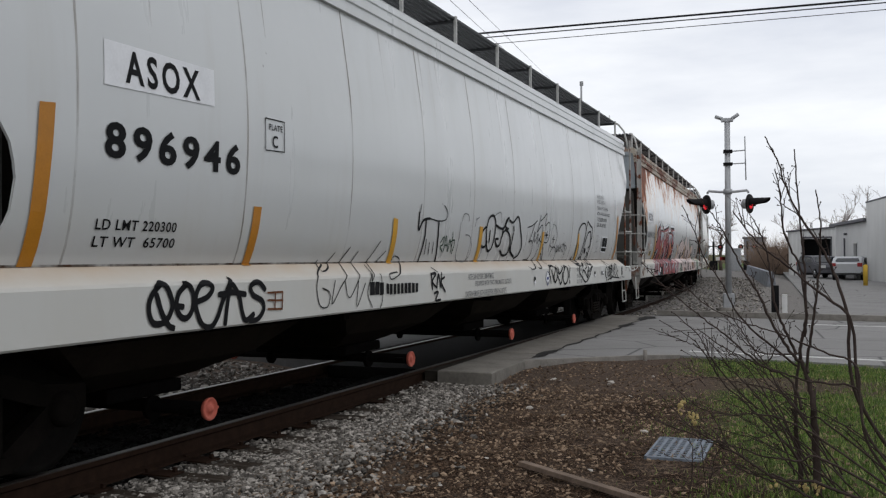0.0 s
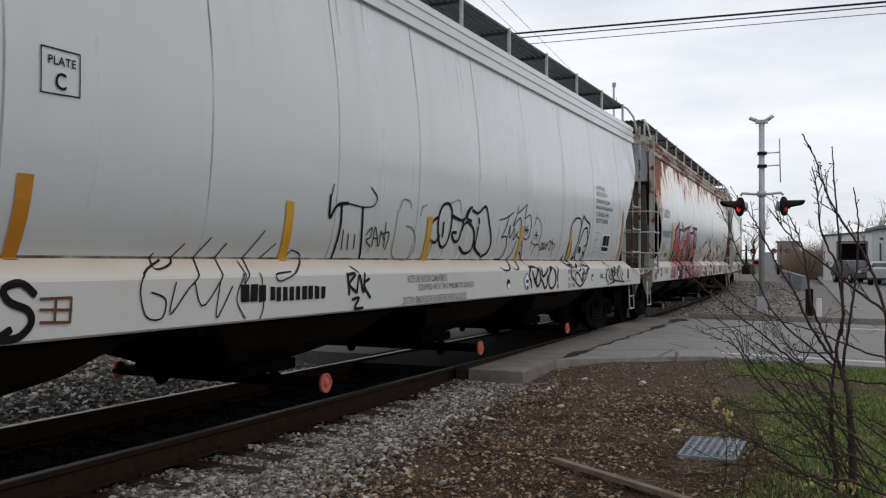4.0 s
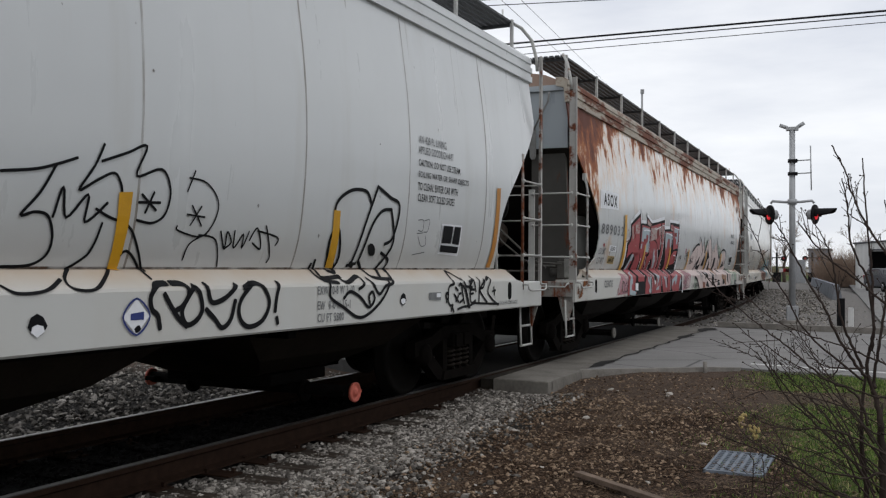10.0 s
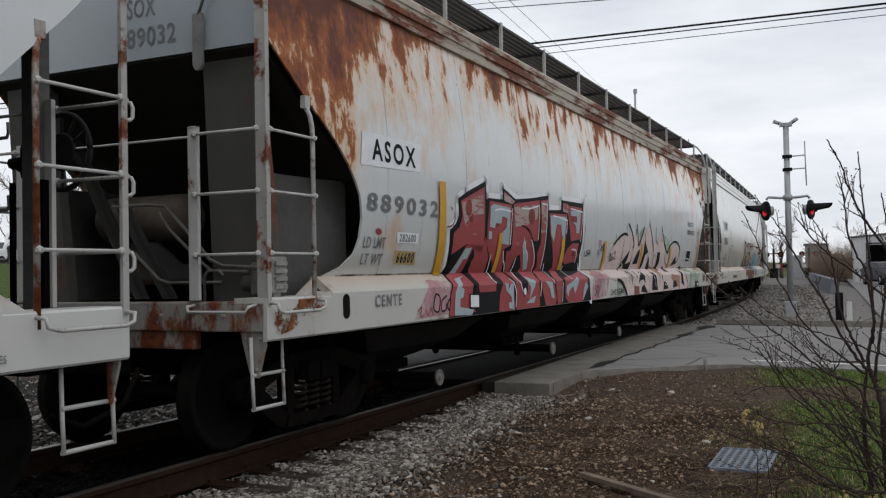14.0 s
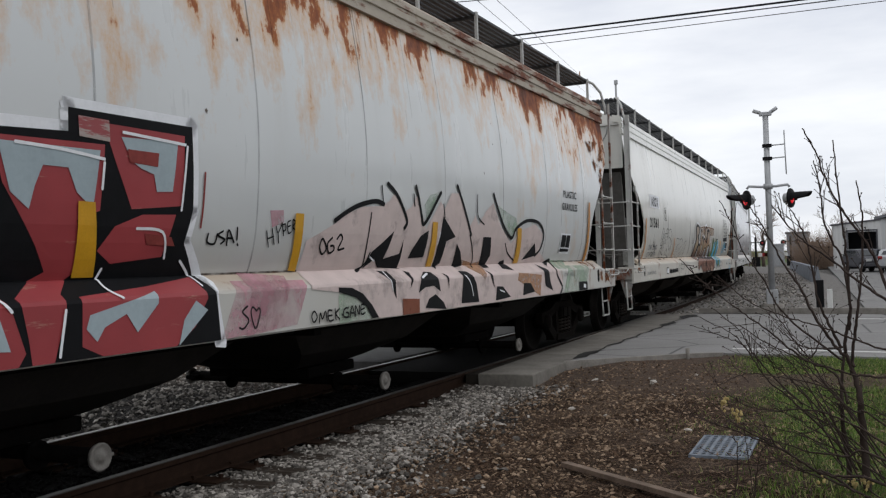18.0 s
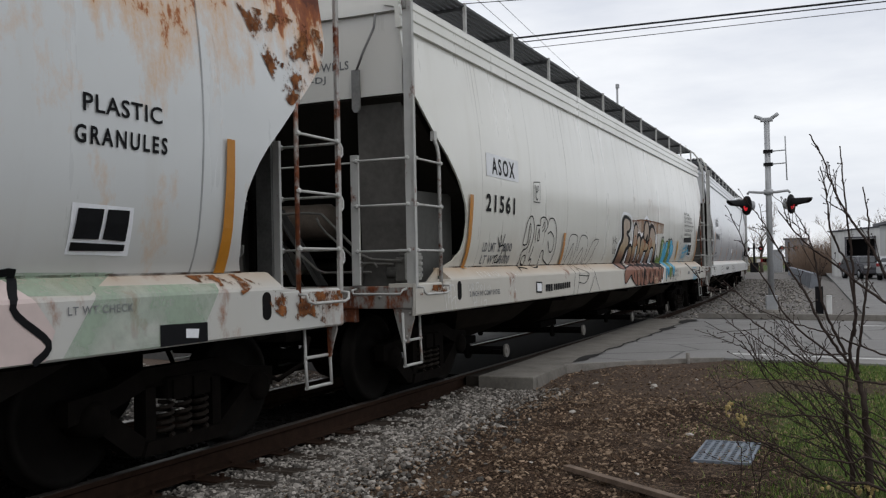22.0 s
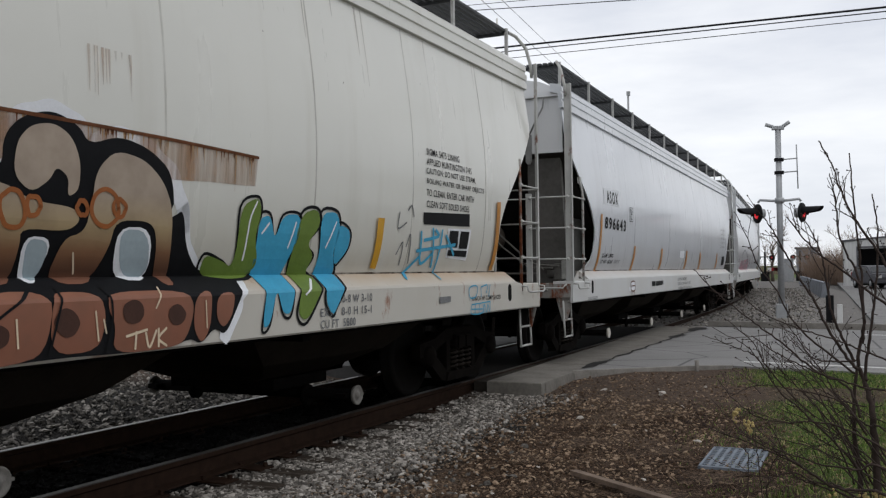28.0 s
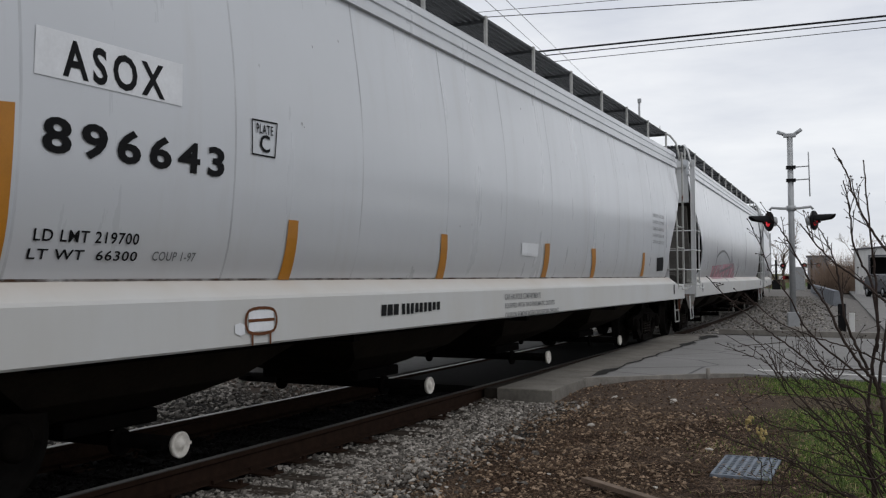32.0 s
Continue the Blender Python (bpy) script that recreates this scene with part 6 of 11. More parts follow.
patch(1, 'graffiti_fill', [(-4.09, 1.84), (-4.00, 1.70), (-3.88, 1.59), (-3.77, 1.44), (-3.91, 1.41), (-4.04, 1.59), (-4.13, 1.72)], M['bluegrey'], 5)
patch(1, 'graffiti_fill', [(-4.10, 1.34), (-3.87, 1.29), (-3.85, 1.24), (-4.09, 1.05), (-4.03, 1.20), (-4.13, 1.25)], M['bluegrey'], 5)
patch(1, 'graffiti_fill', [(-4.08, 1.05), (-3.85, 1.09), (-3.94, 1.00), (-4.22, 1.00)], M['bluegrey'], 5)
patch(1, 'graffiti_fill', [(-3.48, 1.27), (-3.19, 1.25), (-3.11, 1.03), (-3.24, 1.04), (-3.30, 1.17)], M['bluegrey'], 5)
patch(1, 'graffiti_fill', [(-3.14, 2.16), (-2.42, 2.17), (-2.46, 1.82), (-2.59, 1.91), (-2.66, 2.05), (-2.84, 2.05), (-2.89, 1.93), (-2.92, 1.80), (-3.05, 1.89)], M['bluegrey'], 5)
patch(1, 'graffiti_fill', [(-2.25, 2.27), (-1.74, 2.29), (-1.78, 1.96), (-1.93, 1.95), (-1.96, 2.06), (-2.08, 2.09), (-2.16, 2.13)], M['bluegrey'], 5)
patch(1, 'graffiti_fill', [(-2.56, 1.19), (-1.98, 1.31), (-1.99, 1.23), (-2.18, 1.06), (-2.27, 1.18), (-2.45, 1.11), (-2.51, 1.03), (-2.59, 1.11)], M['bluegrey'], 5)
patch(1, 'graffiti_fill', [(-1.63, 1.23), (-1.51, 1.16), (-1.81, 0.94), (-1.75, 1.11)], M['bluegrey'], 5)
patch(1, 'graffiti_outline', [(-4.36, 1.50), (-4.29, 1.59), (-4.18, 1.62), (-4.03, 1.46), (-4.15, 1.33), (-4.16, 1.16), (-4.27, 1.09), (-4.37, 1.17), (-4.36, 1.34)], M['ink'], 6)
patch(1, 'graffiti_outline', [(-5.88, 1.70), (-6.13, 1.41), (-6.25, 1.41), (-6.23, 1.59)], M['ink'], 6)
patch(1, 'graffiti_outline', [(-5.64, 1.57), (-5.76, 1.40), (-5.82, 1.30), (-5.84, 1.18), (-5.75, 1.18), (-5.67, 1.37)], M['ink'], 6)
patch(1, 'graffiti_outline', [(-5.08, 1.56), (-4.89, 1.35), (-5.01, 1.39), (-5.10, 1.51)], M['ink'], 6)
patch(1, 'graffiti_fill', [(-5.80, 2.13), (-5.80, 2.08), (-5.83, 2.04), (-5.88, 2.03), (-5.92, 2.03), (-5.95, 2.07), (-5.97, 2.11), (-5.96, 2.16), (-5.93, 2.19), (-5.88, 2.21), (-5.84, 2.20), (-5.81, 2.17)], M['deepred'], 6)
patch(1, 'graffiti_fill', [(-3.75, 2.12), (-3.76, 2.07), (-3.80, 2.03), (-3.86, 2.01), (-3.92, 2.02), (-3.97, 2.06), (-3.99, 2.11), (-3.98, 2.16), (-3.94, 2.20), (-3.88, 2.22), (-3.82, 2.21), (-3.77, 2.18)], M['deepred'], 6)
patch(1, 'paint_dot', [(-4.22, 1.15), (-4.23, 1.13), (-4.24, 1.11), (-4.27, 1.11), (-4.29, 1.12), (-4.31, 1.13), (-4.32, 1.16), (-4.31, 1.18), (-4.29, 1.19), (-4.27, 1.20), (-4.24, 1.19), (-4.22, 1.17)], M['white_panel'], 7)
patch(1, 'graffiti_fill', [(-5.75, 2.01), (-5.76, 1.98), (-5.78, 1.96), (-5.81, 1.98), (-5.82, 2.01), (-5.81, 2.04), (-5.79, 2.06), (-5.77, 2.05)], M['deepred'], 6)
patch(1, 'graffiti_fill', [(-5.88, 1.96), (-5.89, 1.94), (-5.90, 1.94), (-5.91, 1.96), (-5.90, 1.97), (-5.89, 1.97)], M['deepred'], 6)
patch(1, 'graffiti_fill', [(-5.05, 1.97), (-4.98, 1.98), (-4.98, 1.94), (-5.05, 1.94)], M['deepred'], 6)
patch(1, 'graffiti_fill', [(-2.20, 2.20), (-1.92, 2.20), (-1.93, 2.11), (-2.18, 2.12)], M['deepred'], 6)
patch(1, 'graffiti_fill', [(-1.98, 1.61), (-1.72, 1.60), (-1.76, 1.66), (-2.01, 1.68)], M['deepred'], 6)
tag(1, 'graffiti', 0.019, M['white_panel'], 7, 'thin white highlight',
    [(-5.13, 1.61), (-5.13, 1.52), (-5.12, 1.40), (-5.20, 1.32), (-5.19, 1.28)],
    [(-4.76, 1.65), (-4.71, 1.55), (-4.64, 1.50), (-4.57, 1.41)],
    [(-4.58, 2.17), (-4.58, 1.94), (-4.57, 1.74)],
    [(-5.13, 2.13), (-4.92, 2.15), (-4.62, 2.14)],
    [(-4.30, 1.57), (-4.32, 1.47), (-4.35, 1.39), (-4.44, 1.31), (-4.40, 1.25), (-4.35, 1.16)],
    [(-3.83, 1.81), (-3.72, 1.70), (-3.60, 1.54), (-3.59, 1.38)],
    [(-4.05, 1.79), (-4.01, 1.69), (-3.91, 1.63), (-3.86, 1.54)],
    [(-4.25, 2.20), (-3.96, 2.21), (-3.60, 2.27)],
    [(-3.59, 2.25), (-3.59, 2.03), (-3.58, 1.82)],
    [(-3.50, 2.30), (-3.29, 2.30)],
    [(-3.28, 2.29), (-3.28, 1.89), (-3.29, 1.60), (-3.26, 1.44)])
tag(1, 'graffiti', 0.019, M['white_panel'], 7, 'thin white highlight',
    [(-3.18, 1.50), (-3.13, 1.38), (-3.15, 1.31), (-3.10, 1.24)],
    [(-3.03, 2.16), (-2.72, 2.15), (-2.39, 2.12)],
    [(-2.39, 2.10), (-2.40, 1.94)],
    [(-2.24, 2.30), (-1.67, 2.28)],
    [(-1.65, 2.27), (-1.67, 2.07), (-1.69, 1.84)],
    [(-2.09, 1.71), (-1.85, 1.69), (-1.80, 1.52)],
    [(-2.33, 1.46), (-2.36, 1.35), (-2.29, 1.28)],
    [(-1.64, 1.50), (-1.52, 1.40), (-1.49, 1.33)],
    [(-4.68, 1.31), (-4.63, 1.25), (-4.57, 1.14), (-4.60, 0.98)],
    [(-3.65, 1.25), (-3.69, 1.08)],
    [(-2.74, 1.23), (-2.79, 0.97)])
tag(1, 'graffiti', 0.02, M['ink'], 6, '',
    [(-3.56, 2.35), (-3.57, 2.10), (-3.55, 1.81), (-3.76, 1.80), (-3.88, 1.91), (-4.08, 1.97), (-4.21, 1.98)],
    [(-4.56, 2.22), (-4.54, 1.99), (-4.52, 1.70), (-4.63, 1.67)],
    [(-4.69, 1.66), (-4.55, 1.36), (-4.60, 1.26), (-4.60, 0.94)],
    [(-3.62, 1.69), (-3.48, 1.46), (-3.67, 1.32), (-3.67, 1.23), (-3.66, 0.94)])
tag(1, 'graffiti', 0.018, M['deepred'], 2, '',
    [(-6.32, 2.10), (-6.29, 2.08)],
    [(-6.23, 2.05), (-6.21, 1.97), (-6.27, 1.91), (-6.38, 1.89)],
    [(-1.45, 2.11), (-1.46, 1.85), (-1.47, 1.73)])
tag(1, 'graffiti', 0.016, M['ink'], 2, 'small tag lettering',
    [(-1.38, 1.69), (-1.38, 1.63), (-1.30, 1.62), (-1.28, 1.69)],
    [(-1.22, 1.71), (-1.27, 1.68), (-1.19, 1.65), (-1.23, 1.62)],
    [(-1.16, 1.61), (-1.16, 1.72), (-1.08, 1.63)],
    [(-1.17, 1.66), (-1.10, 1.66)],
    [(-1.06, 1.74), (-1.05, 1.65)],
    [(-1.04, 1.62), (-1.03, 1.61)])
tag(1, 'graffiti', 0.015, M['ink'], 2, 'small tag lettering',
    [(-1.06, 1.16), (-1.12, 1.12), (-1.05, 1.06), (-1.11, 1.00), (-1.16, 1.01)],
    [(-0.96, 1.13), (-1.00, 1.15), (-1.02, 1.10), (-0.97, 0.99), (-0.91, 1.10), (-0.92, 1.14), (-0.96, 1.12)])
patch(1, 'reflector_strip', [(-4.96, 1.87), (-4.86, 1.87), (-4.86, 1.40), (-4.98, 1.40)], M['yellow_strip'], 8)
patch(1, 'reflector_strip', [(-2.58, 1.86), (-2.45, 1.86), (-2.38, 1.41), (-2.55, 1.41)], M['yellow_strip'], 8)
patch(1, 'placard', [(-5.98, 1.17), (-5.72, 1.17), (-5.72, 1.00), (-5.98, 1.01)], M['ink'], 7)
patch(1, 'placard_face', [(-5.96, 1.16), (-5.74, 1.15), (-5.74, 1.02), (-5.96, 1.03)], M['white_panel'], 8)
patch(1, 'paint_patch', [(-0.97, 1.41), (-0.42, 1.37), (-0.53, 1.24), (-0.58, 1.09), (-0.74, 0.96), (-1.08, 0.94)], M['pink'], 1)
patch(1, 'paint_patch', [(-0.67, 1.88), (-0.49, 1.89), (-0.47, 1.79), (-0.63, 1.75)], M['pink'], 1)
patch(1, 'paint_patch', [(-1.14, 1.35), (-0.23, 1.33), (-0.42, 0.98), (-1.36, 0.94)], M['pink'], 1)
patch(1, 'paint_patch', [(1.38, 1.10), (1.75, 1.08), (1.74, 0.94), (1.38, 0.94)], M['brickred'], 5)
patch(1, 'reflector_strip', [(-0.34, 1.87), (-0.22, 1.87), (-0.21, 1.40), (-0.32, 1.41)], M['yellow_strip'], 8)
patch(1, 'reflector_strip', [(2.22, 1.87), (2.34, 1.87), (2.36, 1.40), (2.23, 1.40)], M['yellow_strip'], 8)
patch(1, 'reflector_strip', [(4.79, 1.86), (4.94, 1.86), (5.03, 1.40), (4.86, 1.40)], M['yellow_strip'], 8)
patch(1, 'reflector_strip', [(8.06, 2.35), (8.15, 2.35), (8.19, 1.40), (8.07, 1.40)], M['orange'], 8)
letter(1, 'PLASTIC', (6.76, 2.365), (7.42, 2.475), M['ink'], 2, 0.030)
letter(1, 'GRANULES', (6.70, 2.175), (7.47, 2.285), M['ink'], 2, 0.050)
patch(1, 'data_label', [(6.71, 1.83), (7.20, 1.82), (7.20, 1.52), (6.70, 1.53)], M['white_panel'], 1, 'black and white data label')
patch(1, 'label_field', [(6.75, 1.80), (6.95, 1.80), (6.93, 1.62), (6.73, 1.62)], M['ink'], 5)
patch(1, 'label_field', [(6.98, 1.80), (7.16, 1.80), (7.15, 1.61), (6.96, 1.62)], M['ink'], 5)
patch(1, 'label_field', [(6.72, 1.60), (7.15, 1.59), (7.15, 1.55), (6.72, 1.55)], M['ink'], 5)
patch(1, 'bracket_plate', [(7.35, 1.08), (7.81, 1.07), (7.81, 0.94), (7.35, 0.94)], M['ink'], 2, 'black bracket plate')
patch(1, 'plate_light', [(7.59, 1.04), (7.72, 1.03), (7.71, 0.97), (7.59, 0.98)], M['white_panel'], 3)
letter(1, 'LT WT CHECK', (6.61, 1.180), (7.12, 1.230), M['greyink'], 2, 0.030)
patch(1, 'graffiti_shade', [(0.90, 1.40), (1.00, 1.56), (1.18, 1.65), (1.38, 1.76), (1.31, 1.60), (1.25, 1.49), (1.56, 1.54), (1.60, 1.68), (1.61, 1.49), (1.60, 1.39), (1.18, 1.41), (1.08, 1.49)], M['ink'], 4)
patch(1, 'graffiti_shade', [(1.77, 1.49), (1.82, 1.58), (1.97, 1.72), (2.15, 1.78), (2.14, 1.64), (2.12, 1.50)], M['ink'], 4)
patch(1, 'graffiti_shade', [(2.40, 1.37), (2.41, 1.60), (2.49, 1.94), (2.85, 1.72), (2.62, 1.67), (2.58, 1.43)], M['ink'], 4)
patch(1, 'graffiti_shade', [(2.92, 1.38), (2.91, 1.65), (3.05, 1.56), (3.21, 1.40)], M['ink'], 4)
patch(1, 'graffiti_shade', [(3.71, 1.36), (3.66, 1.73), (3.91, 1.73), (3.99, 1.51), (3.89, 1.36)], M['ink'], 4)
patch(1, 'graffiti_shade', [(4.37, 1.43), (4.28, 1.34), (4.60, 1.31), (4.52, 1.45)], M['ink'], 4)
patch(1, 'graffiti_shade', [(5.35, 1.56), (5.55, 1.67), (5.69, 1.50), (5.17, 1.44)], M['ink'], 4)
patch(1, 'graffiti_shade', [(1.10, 1.38), (1.29, 1.37), (1.25, 1.24), (1.26, 1.10), (1.17, 1.23), (1.15, 1.33)], M['ink'], 4)
patch(1, 'graffiti_shade', [(1.63, 1.37), (1.71, 1.35), (1.56, 1.19)], M['ink'], 4)
patch(1, 'graffiti_shade', [(1.74, 1.14), (1.82, 1.29), (2.04, 1.35), (2.19, 1.34), (2.23, 1.23), (2.26, 1.13), (2.10, 1.20), (1.89, 1.19)], M['ink'], 4)
patch(1, 'graffiti_shade', [(1.88, 0.98), (1.97, 1.07), (2.13, 1.11), (2.32, 1.02), (2.39, 0.94)], M['ink'], 4)
patch(1, 'graffiti_shade', [(2.42, 1.33), (2.49, 1.30), (2.48, 1.16)], M['ink'], 4)
patch(1, 'graffiti_shade', [(2.89, 1.34), (3.10, 1.33), (3.24, 1.18), (3.30, 0.97), (2.79, 0.98)], M['ink'], 4)
patch(1, 'graffiti_shade', [(3.67, 1.35), (3.75, 1.28), (3.80, 1.11), (3.69, 1.25)], M['ink'], 4)
patch(1, 'graffiti_shade', [(3.82, 0.96), (3.87, 1.13), (4.07, 1.12), (4.33, 0.98)], M['ink'], 4)
patch(1, 'graffiti_shade', [(4.79, 0.98), (4.83, 1.14), (5.10, 1.13), (5.25, 1.01)], M['ink'], 4)
patch(1, 'graffiti_shade', [(5.65, 1.38), (5.88, 1.31), (5.93, 1.12), (6.04, 0.99), (5.71, 1.07)], M['ink'], 4)
patch(1, 'graffiti_shade', [(0.21, 1.25), (0.43, 1.24), (0.62, 1.18), (0.78, 1.07), (0.90, 0.95), (0.78, 0.95), (0.68, 1.06), (0.50, 1.15), (0.21, 1.21)], M['ink'], 4)
tag(1, 'graffiti', 0.045, M['ink'], 3.5, '',
    [(0.28, 1.83), (0.49, 1.92), (0.72, 1.99), (0.98, 2.03), (1.14, 2.01)],
    [(1.21, 2.21), (1.40, 2.11), (1.57, 1.95), (1.64, 1.85), (1.59, 1.79)],
    [(1.81, 2.22), (1.87, 2.11), (1.96, 1.92), (2.01, 1.84), (2.13, 1.92), (2.31, 2.10), (2.41, 2.19)],
    [(2.84, 2.29), (3.00, 2.10), (3.18, 1.88), (3.29, 1.75)],
    [(3.93, 2.26), (4.09, 2.07), (4.32, 1.87), (4.62, 1.73), (4.77, 1.86), (5.18, 1.97), (5.65, 1.95), (5.89, 1.80), (5.82, 1.59), (5.66, 1.50)],
    [(6.06, 1.37), (6.38, 1.43), (6.24, 1.24), (6.47, 1.04), (6.38, 0.94)])
tag(1, 'graffiti', 0.02, M['ink'], 3.5, '',
    [(2.48, 2.07), (2.53, 1.93)],
    [(3.42, 2.22), (3.45, 1.98), (3.66, 1.88)],
    [(1.09, 2.18), (1.13, 2.01)],
    [(1.76, 2.14), (1.79, 2.02)],
    [(0.91, 1.92), (0.88, 1.66), (0.89, 1.43)],
    [(0.73, 1.38), (0.90, 1.43), (0.97, 1.55)],
    [(3.25, 1.75), (3.47, 1.46), (3.40, 1.37)],
    [(4.42, 1.66), (4.58, 1.53), (4.94, 1.42)])
tag(1, 'graffiti', 0.016, M['white_panel'], 5, '',
    [(1.21, 1.37), (1.17, 1.28), (1.19, 1.19)],
    [(1.86, 1.29), (2.07, 1.33)],
    [(2.94, 1.29), (3.07, 1.19), (3.13, 1.05)],
    [(2.40, 1.64), (2.44, 1.77)],
    [(3.97, 1.08), (4.12, 1.05)],
    [(0.98, 1.51), (1.08, 1.47)])
k = Nodes("deep_sill_rust")
k.link(k.ramp(k.noise(4.5, 8, 0.7), [(0.50, 0.0), (0.55, 1.0)]), k.b.inputs["Alpha"])
M["corrosion"] = k.done(k.ramp(k.noise(12, 5), [(0.3, (0.06, 0.022, 0.011)), (0.7, (0.28, 0.11, 0.04))]), 0.85, 0, 0.1)
patch(1, 'rust_patch', [(8.35, 1.36), (8.75, 1.22), (9.1, 1.23), (9.58, 1.23), (9.58, 0.95), (9.3, 0.96), (9.05, 1.06), (8.85, 0.98), (8.6, 1.1), (8.45, 1.24)], M["corrosion"], 2, 'rust eating through the sill paint')
patch(1, 'rust_patch', [(7.75, 1.39), (8.3, 1.39), (8.36, 1.3), (8.1, 1.2), (7.9, 1.3)], M["corrosion"], 2)
patch(1, 'rust_patch', [(-8.6, 1.24), (-8.95, 1.23), (-9.55, 1.23), (-9.55, 0.95), (-9.3, 1.0), (-9.0, 1.12)], M["corrosion"], 2)
patch(1, 'rust_patch', [(8.3, 3.4), (8.7, 2.85), (8.9, 2.7), (9.4, 3.1), (9.48, 3.3), (9.48, 3.44), (9.0, 3.44)], M["corrosion"], 2)
patch(2, 'rust_patch', [(-8.7, 1.22), (-9.55, 1.23), (-9.55, 1.12), (-9.2, 1.17), (-8.9, 1.12)], M["corrosion"], 2)
# third car: marks, outline tags, brown, green and blue pieces
patch(2, 'white_panel', [(-7.56, 2.77), (-6.41, 2.77), (-6.43, 2.49), (-7.57, 2.49)], M['white_panel'], 1)
letter(2, 'ASOX', (-7.39, 2.52), (-6.58, 2.73), M['ink'], 2, 0.050)
letter(2, '21561', (-7.58, 2.06), (-6.57, 2.28), M['ink'], 2, 0.060)
tag(2, 'stencil_frame', 0.012, M['ink'], 2, '',
    [(-5.82, 2.54), (-5.54, 2.56)],
    [(-5.54, 2.56), (-5.55, 2.27)],
    [(-5.55, 2.27), (-5.82, 2.27)],
    [(-5.82, 2.27), (-5.82, 2.54)])
letter(2, 'PLATE', (-5.77, 2.435), (-5.59, 2.505), M['ink'], 2, 0.030)
letter(2, 'C', (-5.74, 2.295), (-5.65, 2.435), M['ink'], 2, 0.030)
letter(2, 'LD LMT', (-7.57, 1.580), (-7.15, 1.690), M['greyink'], 2, 0.030)
letter(2, '2 000', (-7.06, 1.585), (-6.56, 1.695), M['greyink'], 2, 0.030)
letter(2, 'LT WT 66000', (-7.55, 1.430), (-6.56, 1.540), M['greyink'], 2, 0.030)
tag(2, 'graffiti', 0.017, M['ink'], 2, 'small black scribble',
    [(-7.11, 1.76), (-7.01, 1.65)],
    [(-7.00, 1.79), (-6.97, 1.66)],
    [(-6.87, 1.80), (-6.93, 1.65)],
    [(-7.03, 1.64), (-6.86, 1.66), (-6.72, 1.52)],
    [(-7.11, 1.51), (-7.02, 1.54), (-7.05, 1.45), (-6.92, 1.48), (-6.90, 1.61)])
patch(2, 'reflector_strip', [(-8.12, 2.23), (-8.01, 2.23), (-8.01, 1.38), (-8.10, 1.39)], M['orange'], 8)
patch(2, 'reflector_strip', [(-4.36, 1.88), (-4.27, 1.88), (-4.24, 1.41), (-4.35, 1.41)], M['orange'], 8)
patch(2, 'maker_mark_bar', [(-5.44, 1.13), (-5.35, 1.13), (-5.36, 1.04), (-5.44, 1.03)], M['ink'], 2)
patch(2, 'maker_mark_bar', [(-5.33, 1.13), (-5.24, 1.13), (-5.25, 1.03), (-5.33, 1.03)], M['ink'], 2)
patch(2, 'maker_mark_bar', [(-5.22, 1.13), (-5.13, 1.13), (-5.13, 1.03), (-5.22, 1.03)], M['ink'], 2)
patch(2, 'maker_mark_bar', [(-5.07, 1.13), (-5.00, 1.13), (-5.01, 1.04), (-5.07, 1.04)], M['ink'], 2)
patch(2, 'maker_mark_bar', [(-4.98, 1.13), (-4.91, 1.13), (-4.92, 1.04), (-4.98, 1.04)], M['ink'], 2)
patch(2, 'maker_mark_bar', [(-4.89, 1.13), (-4.82, 1.13), (-4.83, 1.04), (-4.89, 1.04)], M['ink'], 2)
patch(2, 'maker_mark_bar', [(-4.80, 1.13), (-4.73, 1.13), (-4.73, 1.05), (-4.80, 1.04)], M['ink'], 2)
patch(2, 'maker_mark_bar', [(-4.70, 1.13), (-4.63, 1.13), (-4.64, 1.05), (-4.71, 1.04)], M['ink'], 2)
patch(2, 'maker_mark_bar', [(-4.61, 1.13), (-4.54, 1.14), (-4.54, 1.05), (-4.61, 1.04)], M['ink'], 2)
patch(2, 'maker_mark_bar', [(-4.51, 1.14), (-4.44, 1.14), (-4.44, 1.05), (-4.51, 1.05)], M['ink'], 2)
patch(2, 'maker_mark_bar', [(-4.41, 1.14), (-4.33, 1.14), (-4.34, 1.05), (-4.41, 1.05)], M['ink'], 2)
patch(2, 'maker_mark_bar', [(-4.30, 1.14), (-4.23, 1.14), (-4.23, 1.05), (-4.31, 1.05)], M['ink'], 2)
patch(2, 'placard', [(-5.86, 1.18), (-5.60, 1.17), (-5.61, 1.02), (-5.86, 1.03)], M['ink'], 2)
patch(2, 'placard_face', [(-5.83, 1.16), (-5.63, 1.15), (-5.63, 1.04), (-5.83, 1.05)], M['white_panel'], 3)
patch(2, 'graffiti_halo', [(-0.64, 1.32), (0.52, 1.38), (0.11, 1.15), (-0.11, 1.12), (-0.66, 0.94)], M['white_panel'], 1.12)
patch(2, 'graffiti_outline', [(-0.64, 1.31), (0.44, 1.37), (0.08, 1.16), (-0.13, 1.13), (-0.64, 0.95)], M['ink'], 2.26)
patch(2, 'graffiti_fill', [(-0.63, 1.29), (0.32, 1.34), (0.02, 1.19), (-0.17, 1.16), (-0.62, 0.98)], M['browngrad'], 4.06)
